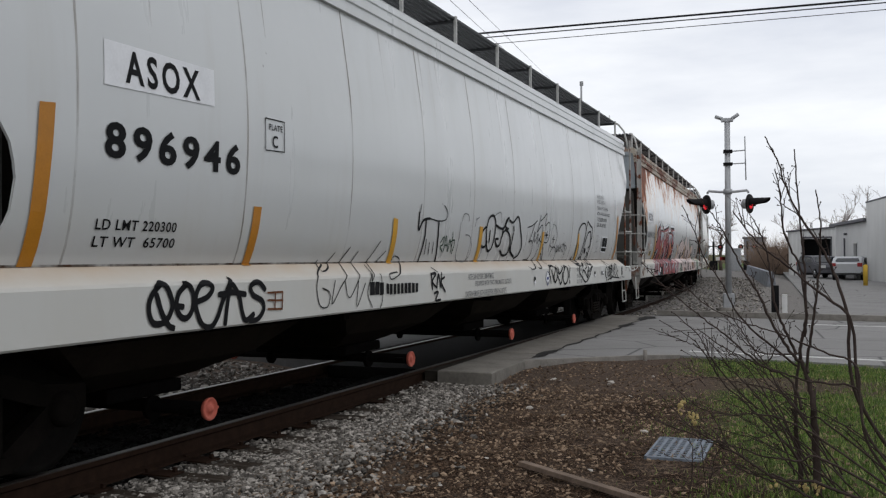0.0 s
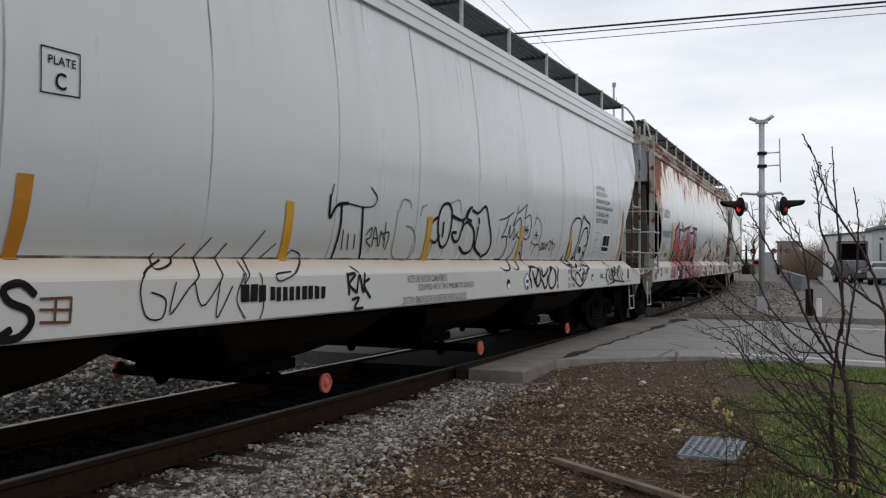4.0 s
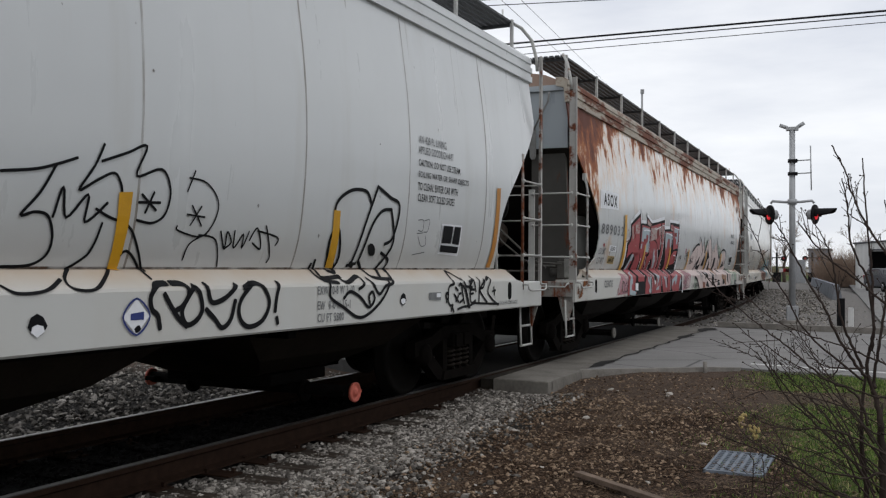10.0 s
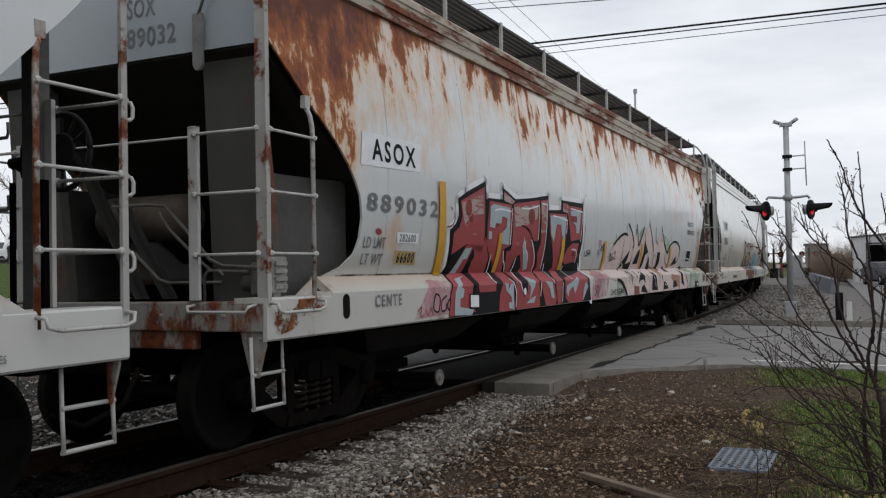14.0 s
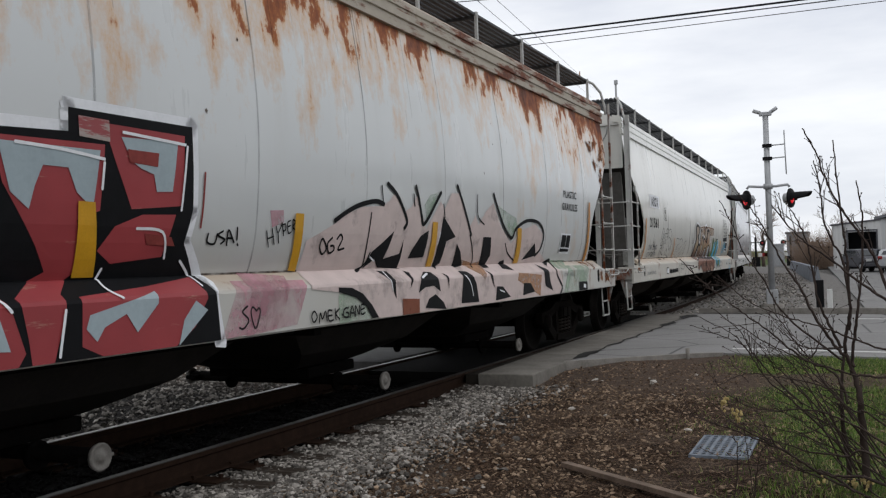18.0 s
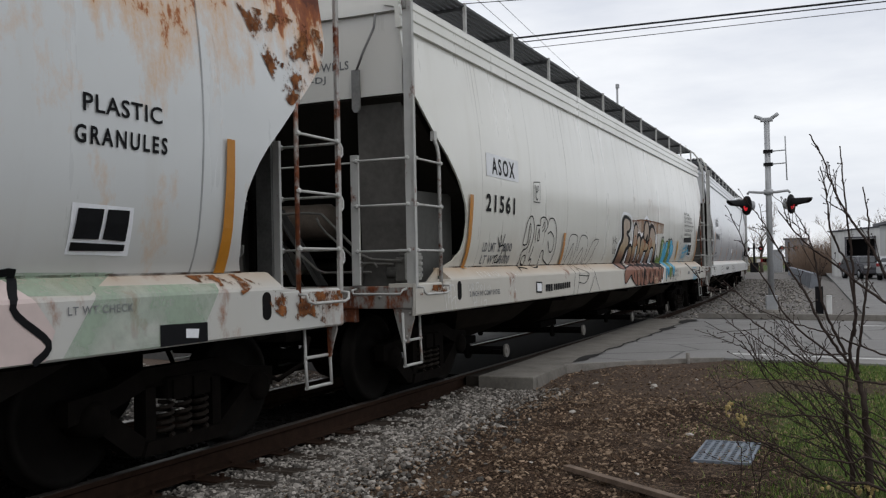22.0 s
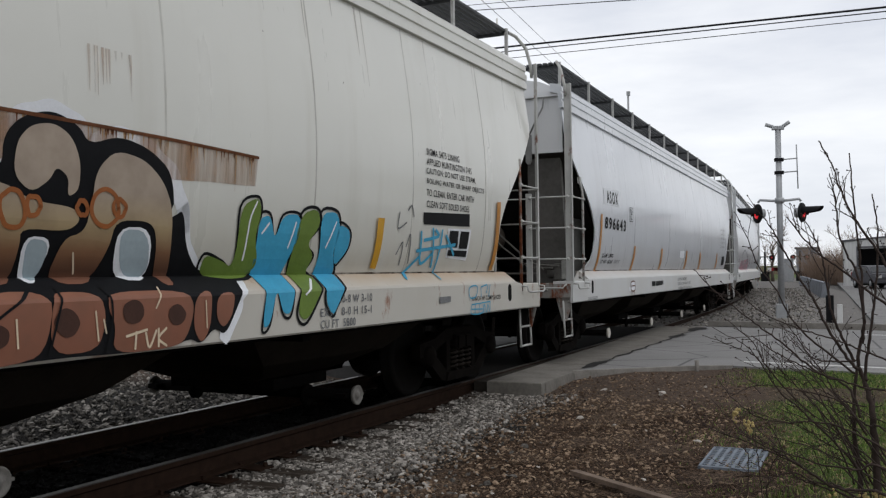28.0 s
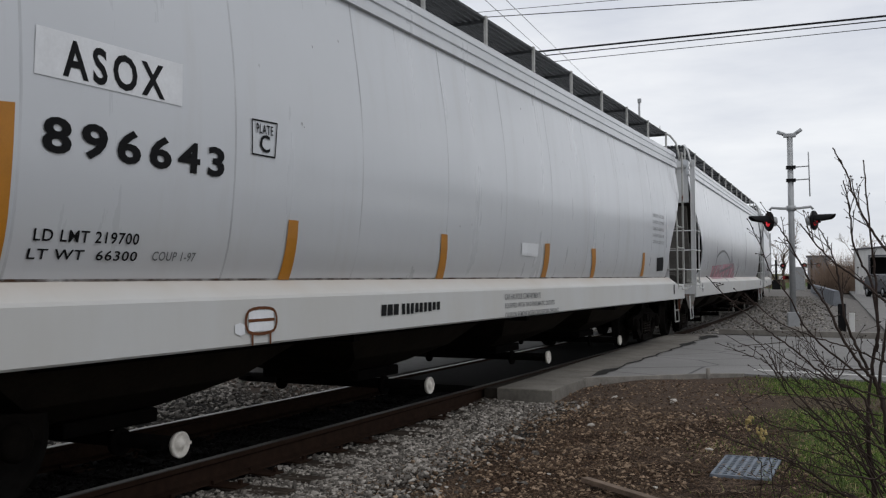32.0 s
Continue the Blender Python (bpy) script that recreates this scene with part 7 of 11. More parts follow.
tag(2, 'graffiti', 0.12, M['white_panel'], 1, 'white spray outline',
    [(0.05, 1.43), (0.03, 1.50), (0.02, 1.58), (0.03, 1.64), (0.04, 1.70), (0.09, 1.74), (0.15, 1.79), (0.21, 1.78), (0.28, 1.78), (0.32, 1.74), (0.37, 1.71), (0.36, 1.87), (0.36, 2.03), (0.39, 2.09), (0.42, 2.15), (0.48, 2.18), (0.54, 2.22), (0.62, 2.21)])
tag(2, 'graffiti', 0.12, M['white_panel'], 1, 'white spray outline',
    [(0.54, 2.22), (0.62, 2.21), (0.70, 2.20), (0.74, 2.16), (0.79, 2.12), (0.79, 2.05), (0.79, 1.98), (0.87, 2.00), (0.94, 2.02), (1.01, 2.00), (1.08, 1.97), (1.10, 1.95), (1.13, 1.92), (1.22, 1.95), (1.32, 1.98), (1.32, 2.06), (1.32, 2.15), (1.38, 2.21)])
tag(2, 'graffiti', 0.12, M['white_panel'], 1, 'white spray outline',
    [(1.32, 2.15), (1.38, 2.21), (1.43, 2.27), (1.53, 2.30), (1.63, 2.33), (1.73, 2.30), (1.82, 2.27), (1.86, 2.22), (1.90, 2.17), (2.01, 2.21), (2.13, 2.25), (2.26, 2.23), (2.39, 2.20), (2.49, 2.13), (2.60, 2.07), (2.66, 1.95), (2.73, 1.84), (2.75, 1.72)])
tag(2, 'graffiti', 0.12, M['white_panel'], 1, 'white spray outline',
    [(2.73, 1.84), (2.75, 1.72), (2.79, 1.60), (2.86, 1.52), (2.95, 1.44), (3.03, 1.43), (3.12, 1.42), (3.26, 1.41), (3.36, 1.39), (3.33, 1.35), (3.31, 1.32), (3.23, 1.25), (3.22, 1.18), (3.15, 1.08), (3.08, 0.98)])
patch(2, 'graffiti_outline', [(0.05, 1.43), (0.02, 1.58), (0.04, 1.70), (0.15, 1.79), (0.28, 1.78), (0.37, 1.71), (0.36, 2.03), (0.42, 2.15), (0.54, 2.22), (0.70, 2.20), (0.79, 2.12), (0.79, 1.98), (0.94, 2.02), (1.08, 1.97), (1.13, 1.92), (1.32, 1.98), (1.32, 2.15), (1.43, 2.27), (1.63, 2.33), (1.82, 2.27), (1.90, 2.17), (2.13, 2.25), (2.39, 2.20), (2.60, 2.07), (2.65, 1.77), (1.92, 1.46), (0.79, 1.35), (0.05, 1.37)], M['ink'], 2.2, 'tan and brown spray-painted piece')
patch(2, 'graffiti_outline', [(0.06, 1.38), (0.81, 1.37), (1.91, 1.48), (2.65, 1.79), (2.73, 1.84), (2.79, 1.60), (2.95, 1.44), (3.12, 1.42), (3.36, 1.39), (3.31, 1.32), (3.22, 1.18), (3.08, 0.98), (2.97, 1.05), (2.83, 0.94), (2.72, 0.99), (2.55, 0.94), (2.05, 0.94), (1.79, 0.95), (1.55, 0.95), (1.08, 0.94), (1.01, 0.94), (0.80, 0.94), (0.69, 0.95), (0.44, 0.94), (0.36, 0.94), (-0.01, 1.08), (-0.08, 1.11)], M['ink'], 2.3)
patch(2, 'graffiti_fill', [(0.09, 1.43), (0.07, 1.61), (0.11, 1.70), (0.19, 1.73), (0.33, 1.70), (0.38, 1.63), (0.41, 1.37), (0.08, 1.37)], M['browngrad'], 4)
patch(2, 'graffiti_fill', [(0.45, 1.37), (0.40, 2.00), (0.46, 2.11), (0.56, 2.16), (0.68, 2.15), (0.74, 2.08), (0.74, 1.90), (0.72, 1.76), (0.75, 1.42), (0.77, 1.36)], M['browngrad'], 4.03)
patch(2, 'graffiti_fill', [(0.80, 1.89), (0.92, 1.95), (1.03, 1.91), (1.06, 1.80), (1.06, 1.60), (1.15, 1.44), (0.93, 1.36), (0.85, 1.39), (0.89, 1.70), (0.86, 1.78), (0.78, 1.78)], M['browngrad'], 4.06)
patch(2, 'graffiti_fill', [(1.39, 1.95), (1.40, 2.13), (1.49, 2.23), (1.64, 2.26), (1.77, 2.20), (1.84, 2.06), (1.84, 1.90), (1.76, 1.85), (1.76, 1.97), (1.67, 2.02), (1.63, 1.94), (1.51, 1.86)], M['browngrad'], 4.09)
patch(2, 'graffiti_fill', [(1.19, 1.37), (1.12, 1.75), (1.18, 1.88), (1.33, 1.91), (1.51, 1.82), (1.83, 1.80), (1.87, 1.72), (1.78, 1.66), (1.47, 1.67), (1.48, 1.57), (1.46, 1.36)], M['browngrad'], 4.12)
patch(2, 'graffiti_fill', [(1.94, 1.82), (1.96, 2.03), (2.10, 2.16), (2.34, 2.13), (2.52, 2.01), (2.62, 1.84), (2.65, 1.59), (2.69, 1.34), (2.56, 1.34), (2.50, 1.68), (2.41, 1.75), (2.14, 1.74), (2.12, 1.58), (2.02, 1.36), (1.70, 1.36), (1.76, 1.62), (1.91, 1.66)], M['browngrad'], 4.15)
patch(2, 'graffiti_fill', [(0.06, 1.35), (0.37, 1.34), (0.40, 1.23), (0.44, 1.04), (0.40, 0.94), (0.02, 1.09), (-0.01, 1.25)], M['browngrad'], 4.18)
patch(2, 'graffiti_fill', [(0.41, 1.35), (0.77, 1.34), (0.77, 1.20), (0.75, 1.03), (0.68, 0.96), (0.46, 0.94), (0.48, 1.17), (0.42, 1.26)], M['browngrad'], 4.21)
patch(2, 'graffiti_fill', [(0.78, 1.20), (0.84, 1.34), (1.20, 1.33), (1.08, 1.21), (1.02, 1.00), (0.95, 0.94), (0.82, 0.94), (0.77, 1.05)], M['browngrad'], 4.24)
patch(2, 'graffiti_fill', [(1.11, 1.06), (1.27, 1.20), (1.25, 1.33), (1.63, 1.32), (1.56, 0.98), (1.33, 0.94), (1.09, 0.94)], M['browngrad'], 4.27)
patch(2, 'graffiti_fill', [(1.61, 1.28), (1.68, 1.32), (1.95, 1.31), (2.00, 1.15), (1.93, 0.97), (1.59, 0.97)], M['browngrad'], 4.3)
patch(2, 'graffiti_fill', [(2.02, 1.31), (2.69, 1.31), (2.77, 1.19), (2.68, 0.98), (2.53, 0.94), (2.04, 0.94), (2.07, 1.11), (2.01, 1.21)], M['browngrad'], 4.33)
patch(2, 'graffiti_fill', [(2.77, 1.26), (2.93, 1.31), (2.94, 1.23), (2.92, 1.05), (2.83, 0.94), (2.75, 1.05)], M['browngrad'], 4.36)
patch(2, 'graffiti_fill', [(3.00, 1.27), (3.19, 1.29), (3.16, 1.13), (3.06, 1.03), (2.98, 1.11)], M['browngrad'], 4.39)
patch(2, 'graffiti_fill', [(0.69, 1.69), (0.79, 1.77), (0.81, 1.60), (0.80, 1.46), (0.76, 1.42)], M['white_panel'], 5)
patch(2, 'graffiti_fill', [(0.70, 1.68), (0.78, 1.75), (0.80, 1.59), (0.79, 1.47), (0.77, 1.43)], M['bluegrey'], 6)
patch(2, 'graffiti_fill', [(1.49, 1.63), (1.70, 1.62), (1.62, 1.37), (1.51, 1.37)], M['white_panel'], 5)
patch(2, 'graffiti_fill', [(1.51, 1.62), (1.68, 1.60), (1.64, 1.39), (1.54, 1.38)], M['bluegrey'], 6)
patch(2, 'graffiti_fill', [(2.15, 1.70), (2.45, 1.71), (2.50, 1.37), (2.19, 1.38)], M['white_panel'], 5)
patch(2, 'graffiti_fill', [(2.17, 1.69), (2.42, 1.69), (2.50, 1.39), (2.25, 1.40)], M['bluegrey'], 6)
patch(2, 'graffiti_fill', [(1.07, 1.59), (1.13, 1.57), (1.15, 1.47), (1.10, 1.46)], M['white_panel'], 5)
patch(2, 'graffiti_fill', [(1.07, 1.59), (1.12, 1.56), (1.15, 1.47), (1.10, 1.46)], M['bluegrey'], 6)
patch(2, 'graffiti_fill', [(0.24, 1.16), (0.23, 1.13), (0.21, 1.10), (0.18, 1.09), (0.16, 1.10), (0.14, 1.13), (0.13, 1.17), (0.14, 1.20), (0.16, 1.23), (0.18, 1.24), (0.21, 1.23), (0.23, 1.20)], M['deepbrown'], 6)
patch(2, 'graffiti_fill', [(0.69, 1.16), (0.69, 1.13), (0.67, 1.11), (0.65, 1.11), (0.63, 1.12), (0.61, 1.13), (0.60, 1.16), (0.61, 1.18), (0.63, 1.20), (0.65, 1.21), (0.67, 1.20), (0.69, 1.18)], M['deepbrown'], 6)
patch(2, 'graffiti_fill', [(0.99, 1.16), (0.98, 1.12), (0.96, 1.10), (0.92, 1.09), (0.89, 1.10), (0.87, 1.13), (0.86, 1.16), (0.87, 1.20), (0.89, 1.22), (0.92, 1.23), (0.96, 1.22), (0.98, 1.19)], M['deepbrown'], 6)
patch(2, 'graffiti_fill', [(1.33, 1.10), (1.32, 1.06), (1.29, 1.04), (1.26, 1.03), (1.23, 1.04), (1.21, 1.07), (1.20, 1.10), (1.21, 1.13), (1.23, 1.16), (1.26, 1.16), (1.29, 1.15), (1.32, 1.13)], M['deepbrown'], 6)
patch(2, 'graffiti_fill', [(1.80, 1.14), (1.78, 1.10), (1.75, 1.07), (1.70, 1.06), (1.66, 1.08), (1.63, 1.11), (1.61, 1.15), (1.63, 1.19), (1.66, 1.22), (1.70, 1.23), (1.75, 1.21), (1.78, 1.18)], M['deepbrown'], 6)
patch(2, 'graffiti_fill', [(2.30, 1.18), (2.29, 1.15), (2.26, 1.12), (2.21, 1.11), (2.16, 1.12), (2.13, 1.15), (2.12, 1.19), (2.13, 1.23), (2.17, 1.25), (2.21, 1.26), (2.26, 1.25), (2.29, 1.22)], M['deepbrown'], 6)
patch(2, 'graffiti_fill', [(2.68, 1.15), (2.66, 1.11), (2.63, 1.09), (2.59, 1.08), (2.55, 1.09), (2.52, 1.12), (2.51, 1.15), (2.52, 1.19), (2.55, 1.21), (2.59, 1.22), (2.63, 1.21), (2.66, 1.18)], M['deepbrown'], 6)
tag(2, 'graffiti', 0.028, M['orangebrown'], 6, '',
    [(0.65, 1.84), (0.64, 1.79), (0.62, 1.74), (0.58, 1.73), (0.54, 1.74), (0.50, 1.78), (0.49, 1.83), (0.49, 1.88), (0.52, 1.93), (0.55, 1.94), (0.60, 1.93), (0.63, 1.90), (0.65, 1.84)],
    [(0.74, 1.81), (0.74, 1.78), (0.73, 1.77), (0.71, 1.76), (0.69, 1.76), (0.67, 1.78), (0.66, 1.80), (0.66, 1.83), (0.68, 1.84), (0.69, 1.85), (0.72, 1.85), (0.73, 1.83), (0.74, 1.81)],
    [(1.48, 1.77), (1.48, 1.72), (1.46, 1.68), (1.42, 1.67), (1.37, 1.68), (1.34, 1.72), (1.32, 1.77), (1.32, 1.82), (1.35, 1.85), (1.38, 1.87), (1.43, 1.86), (1.46, 1.82), (1.48, 1.77)],
    [(1.58, 1.79), (1.57, 1.77), (1.56, 1.75), (1.54, 1.74), (1.51, 1.74), (1.50, 1.76), (1.49, 1.79), (1.49, 1.82), (1.50, 1.84), (1.52, 1.84), (1.55, 1.84), (1.57, 1.82), (1.58, 1.79)])
tag(2, 'graffiti', 0.028, M['orangebrown'], 6, '',
    [(2.15, 1.81), (2.15, 1.76), (2.11, 1.72), (2.07, 1.70), (2.01, 1.71), (1.96, 1.75), (1.94, 1.80), (1.95, 1.86), (1.98, 1.90), (2.03, 1.92), (2.08, 1.91), (2.13, 1.87), (2.15, 1.81)],
    [(2.21, 1.82), (2.20, 1.79), (2.19, 1.77), (2.17, 1.76), (2.14, 1.77), (2.12, 1.79), (2.11, 1.81), (2.11, 1.84), (2.13, 1.86), (2.15, 1.87), (2.17, 1.86), (2.20, 1.84), (2.21, 1.82)],
    [(1.91, 1.80), (1.91, 1.78), (1.90, 1.76), (1.88, 1.76), (1.86, 1.76), (1.84, 1.78), (1.83, 1.80), (1.84, 1.82), (1.85, 1.84), (1.87, 1.84), (1.88, 1.84), (1.90, 1.82), (1.91, 1.80)])
tag(2, 'graffiti', 0.012, M['cream'], 6.4, '',
    [(0.30, 1.55), (0.33, 1.44)],
    [(0.21, 1.48), (0.24, 1.42)],
    [(0.53, 1.52), (0.57, 1.40)],
    [(0.56, 1.26), (0.57, 1.05)],
    [(0.60, 1.23), (0.60, 1.13)],
    [(0.92, 1.56), (0.94, 1.39)],
    [(1.05, 1.28), (1.05, 1.19)],
    [(1.37, 1.18), (1.38, 1.03)],
    [(1.85, 1.54), (1.89, 1.42)],
    [(1.91, 1.20), (1.93, 1.03)],
    [(1.97, 1.15), (1.99, 1.07)],
    [(2.48, 1.33), (2.40, 1.20)],
    [(2.87, 1.23), (2.88, 1.05)])
tag(2, 'graffiti', 0.016, M['cream'], 6.4, 'small scratched tag',
    [(2.15, 1.04), (2.32, 1.07)],
    [(2.23, 1.06), (2.22, 0.96)],
    [(2.31, 1.05), (2.34, 0.96), (2.40, 1.06)],
    [(2.42, 1.07), (2.42, 0.96)],
    [(2.49, 1.07), (2.42, 1.01), (2.49, 0.96)])
tag(2, 'graffiti', 0.016, M['ink'], 7, '',
    [(0.08, 1.37), (0.40, 1.36)],
    [(0.49, 1.36), (0.49, 1.17), (0.45, 0.94)],
    [(0.83, 1.35), (0.79, 1.20), (0.75, 1.02)],
    [(1.23, 1.35), (1.07, 1.19), (1.03, 0.97)],
    [(1.51, 1.34), (1.28, 1.20), (1.11, 1.08), (1.08, 1.14), (1.05, 1.19)],
    [(1.69, 1.34), (1.58, 0.97)],
    [(2.02, 1.34), (2.04, 1.15), (1.99, 0.95)])
tag(2, 'graffiti', 0.014, M['ink'], 2, 'small black tag',
    [(-1.25, 1.89), (-1.19, 1.78), (-1.22, 1.75)],
    [(-1.18, 1.86), (-1.15, 1.77)],
    [(-1.17, 1.82), (-1.11, 1.83)],
    [(-1.06, 1.91), (-1.05, 1.77)],
    [(-0.96, 1.86), (-1.05, 1.82), (-0.92, 1.77)],
    [(-1.17, 1.70), (-1.11, 1.59), (-1.04, 1.60), (-1.06, 1.72)],
    [(-1.00, 1.67), (-0.95, 1.58)],
    [(-1.00, 1.66), (-0.92, 1.65), (-0.97, 1.62)])
tag(2, 'rust_strip', 0.022, M['rustline'], 3, 'rusty welded strip',
    [(0.25, 2.232), (0.72, 2.251), (1.20, 2.284), (2.45, 2.284), (3.50, 2.263)])
rnd = random.Random(29)
for v0, v1, z in ((0.36, 0.62, 2.71), (1.89, 2.24, 2.76)):
    for _ in range(12):
        v, w, l = rnd.uniform(v0, v1), rnd.uniform(0.004, 0.012), rnd.uniform(0.04, 0.30)
        patch(2, 'rust_drip', [(v - w, z), (v + w, z), (v + w * 0.6, z - l * 0.6), (v + 0.002, z - l), (v - 0.002, z - l), (v - w * 0.6, z - l * 0.6)], M['rustrun'], 1.8)
patch(2, 'rust_stain', [(0.30, 2.24), (1.20, 2.29), (2.45, 2.28), (3.50, 2.26), (3.48, 2.05), (2.93, 2.04), (2.32, 2.01), (1.78, 2.05), (1.22, 2.02), (0.73, 2.03), (0.32, 2.12)], M['rustrun'], 1.5, 'rust running down from the welded strip')
rnd = random.Random(23)
for _ in range(80):
    v = rnd.uniform(0.28, 3.48)
    w = rnd.uniform(0.004, 0.013)
    top = float(np.interp(v, [0.26, 0.72, 1.2, 2.45, 3.5], [2.232, 2.251, 2.284, 2.284, 2.263]))
    patch(2, 'rust_drip', [(v - w, top), (v + w, top), (v + 0.002, top - rnd.uniform(0.03, 0.12) / (0.3 + rnd.random())), (v - 0.002, top - 0.04)], M['rustline' if rnd.random() < 0.5 else 'rustwash'], 1.8)
tag(2, 'graffiti', 0.022, M['ink'], 2, '',
    [(2.99, 1.40), (3.00, 1.55), (3.21, 1.50), (3.34, 1.45), (3.32, 1.89), (3.52, 1.98), (3.58, 1.87), (3.52, 1.68), (3.62, 1.49), (3.54, 1.39), (3.28, 1.37), (2.99, 1.40)])
tag(2, 'graffiti', 0.026, M['ink'], 2, '',
    [(4.09, 1.88), (4.32, 1.94), (4.39, 1.81), (4.22, 1.65), (4.35, 1.55), (4.29, 1.43), (4.37, 1.35), (4.09, 1.02), (3.95, 1.09), (4.05, 1.36), (4.02, 1.52), (4.09, 1.88)])
tag(2, 'graffiti', 0.022, M['ink'], 2, '',
    [(3.54, 1.81), (3.69, 1.86), (3.77, 1.66), (3.85, 1.86), (4.07, 1.88), (4.11, 1.74), (3.97, 1.46), (3.88, 1.10), (3.76, 1.10), (3.69, 1.31), (3.60, 1.03), (3.50, 1.00), (3.58, 1.37), (3.54, 1.81)])
tag(2, 'graffiti', 0.026, M['ink'], 2, '',
    [(4.37, 1.90), (4.63, 1.93), (4.70, 1.76), (4.62, 1.59), (4.75, 1.39), (4.54, 1.13), (4.46, 1.05), (4.35, 1.20), (4.44, 1.49), (4.37, 1.90)])
tag(2, 'graffiti', 0.022, M['ink'], 2, '',
    [(4.66, 1.83), (4.86, 1.78), (4.87, 1.62), (4.71, 1.46), (4.64, 1.57), (4.66, 1.83)])
patch(2, 'graffiti_fill', [(2.99, 1.40), (3.00, 1.55), (3.21, 1.50), (3.34, 1.45), (3.32, 1.89), (3.52, 1.98), (3.58, 1.87), (3.52, 1.68), (3.62, 1.49), (3.54, 1.39), (3.28, 1.37)], M['green'], 3, 'green and sky-blue spray-painted piece')
patch(2, 'graffiti_fill', [(4.09, 1.88), (4.32, 1.94), (4.39, 1.81), (4.22, 1.65), (4.35, 1.55), (4.29, 1.43), (4.37, 1.35), (4.09, 1.02), (3.95, 1.09), (4.05, 1.36), (4.02, 1.52)], M['green'], 3, 'green and sky-blue spray-painted piece')
patch(2, 'graffiti_fill', [(3.54, 1.81), (3.69, 1.86), (3.77, 1.66), (3.85, 1.86), (4.07, 1.88), (4.11, 1.74), (3.97, 1.46), (3.88, 1.10), (3.76, 1.10), (3.69, 1.31), (3.60, 1.03), (3.50, 1.00), (3.58, 1.37)], M['skyblue'], 3)
patch(2, 'graffiti_fill', [(4.37, 1.90), (4.63, 1.93), (4.70, 1.76), (4.62, 1.59), (4.75, 1.39), (4.54, 1.13), (4.46, 1.05), (4.35, 1.20), (4.44, 1.49)], M['skyblue'], 3)
patch(2, 'graffiti_fill', [(4.66, 1.83), (4.86, 1.78), (4.87, 1.62), (4.71, 1.46), (4.64, 1.57)], M['skyblue'], 3)
tag(2, 'graffiti', 0.017, M['white_panel'], 4, '',
    [(3.43, 1.51), (3.44, 1.79), (3.51, 1.94)],
    [(3.60, 1.71), (3.68, 1.79)],
    [(3.96, 1.61), (4.03, 1.81)],
    [(4.50, 1.62), (4.62, 1.84)],
    [(4.07, 1.24), (4.29, 1.36)])
tag(2, 'graffiti', 0.035, M['skyblue'], 5, 'blue spray-painted scribble',
    [(5.93, 1.35), (6.24, 1.56)],
    [(6.22, 1.81), (6.30, 1.50), (6.53, 1.60)],
    [(6.48, 1.85), (6.58, 1.46)],
    [(6.70, 1.84), (6.67, 1.34)],
    [(6.81, 1.79), (7.06, 1.59)],
    [(6.17, 1.62), (7.05, 1.70)],
    [(6.30, 1.73), (6.62, 1.78), (6.54, 1.84)])
tag(2, 'graffiti', 0.017, M['greyink'], 2, '',
    [(5.74, 1.98), (5.73, 1.83), (5.89, 1.89)],
    [(5.91, 2.01), (5.98, 2.06), (6.04, 1.96)],
    [(5.76, 1.58), (5.86, 1.70), (5.87, 1.48)],
    [(5.94, 1.66), (6.00, 1.78), (6.05, 1.50)])
letter(2, 'SIGMA 5475 LINING', (6.29, 2.595), (7.09, 2.665), M['ink'], 2, 0.020)
letter(2, 'APPLIED HUNTINGTON 7-95', (6.29, 2.495), (7.41, 2.565), M['ink'], 2, 0.020)
letter(2, 'CAUTION: DO NOT USE STEAM,', (6.28, 2.395), (7.52, 2.465), M['ink'], 2, 0.020)
letter(2, 'BOILING WATER OR SHARP OBJECTS', (6.29, 2.290), (7.76, 2.360), M['ink'], 2, 0.020)
letter(2, 'TO CLEAN. ENTER CAR WITH', (6.29, 2.180), (7.48, 2.250), M['ink'], 2, 0.020)
letter(2, 'CLEAN SOFT SOLED SHOES', (6.30, 2.065), (7.36, 2.135), M['ink'], 2, 0.020)
patch(2, 'paint_smear', [(6.24, 2.01), (7.38, 2.05), (7.40, 1.91), (6.26, 1.89)], M['ink'], 2)
patch(2, 'data_label', [(6.85, 1.87), (7.46, 1.88), (7.44, 1.53), (6.89, 1.56)], M['white_panel'], 1, 'black and white data label')
patch(2, 'label_field', [(6.89, 1.85), (7.11, 1.85), (7.12, 1.67), (6.90, 1.67)], M['ink'], 5)
patch(2, 'label_field', [(7.17, 1.85), (7.40, 1.85), (7.38, 1.66), (7.16, 1.66)], M['ink'], 5)
patch(2, 'label_field', [(6.90, 1.64), (7.39, 1.64), (7.40, 1.57), (6.91, 1.58)], M['ink'], 5)
patch(2, 'reflector_strip', [(5.31, 1.91), (5.43, 1.91), (5.42, 1.44), (5.31, 1.45)], M['yellow_strip'], 8)
patch(2, 'reflector_strip', [(8.15, 2.23), (8.26, 2.24), (8.26, 1.42), (8.16, 1.42)], M['orange'], 8)
letter(2, '10-8 W 3-10', (4.58, 1.155), (5.12, 1.225), M['greyink'], 2, 0.030)
letter(2, 'EXW  8-0 H 15-1', (4.28, 1.050), (5.11, 1.120), M['greyink'], 2, 0.030)
letter(2, 'CU FT  5800', (4.28, 0.955), (4.83, 1.025), M['greyink'], 2, 0.030)
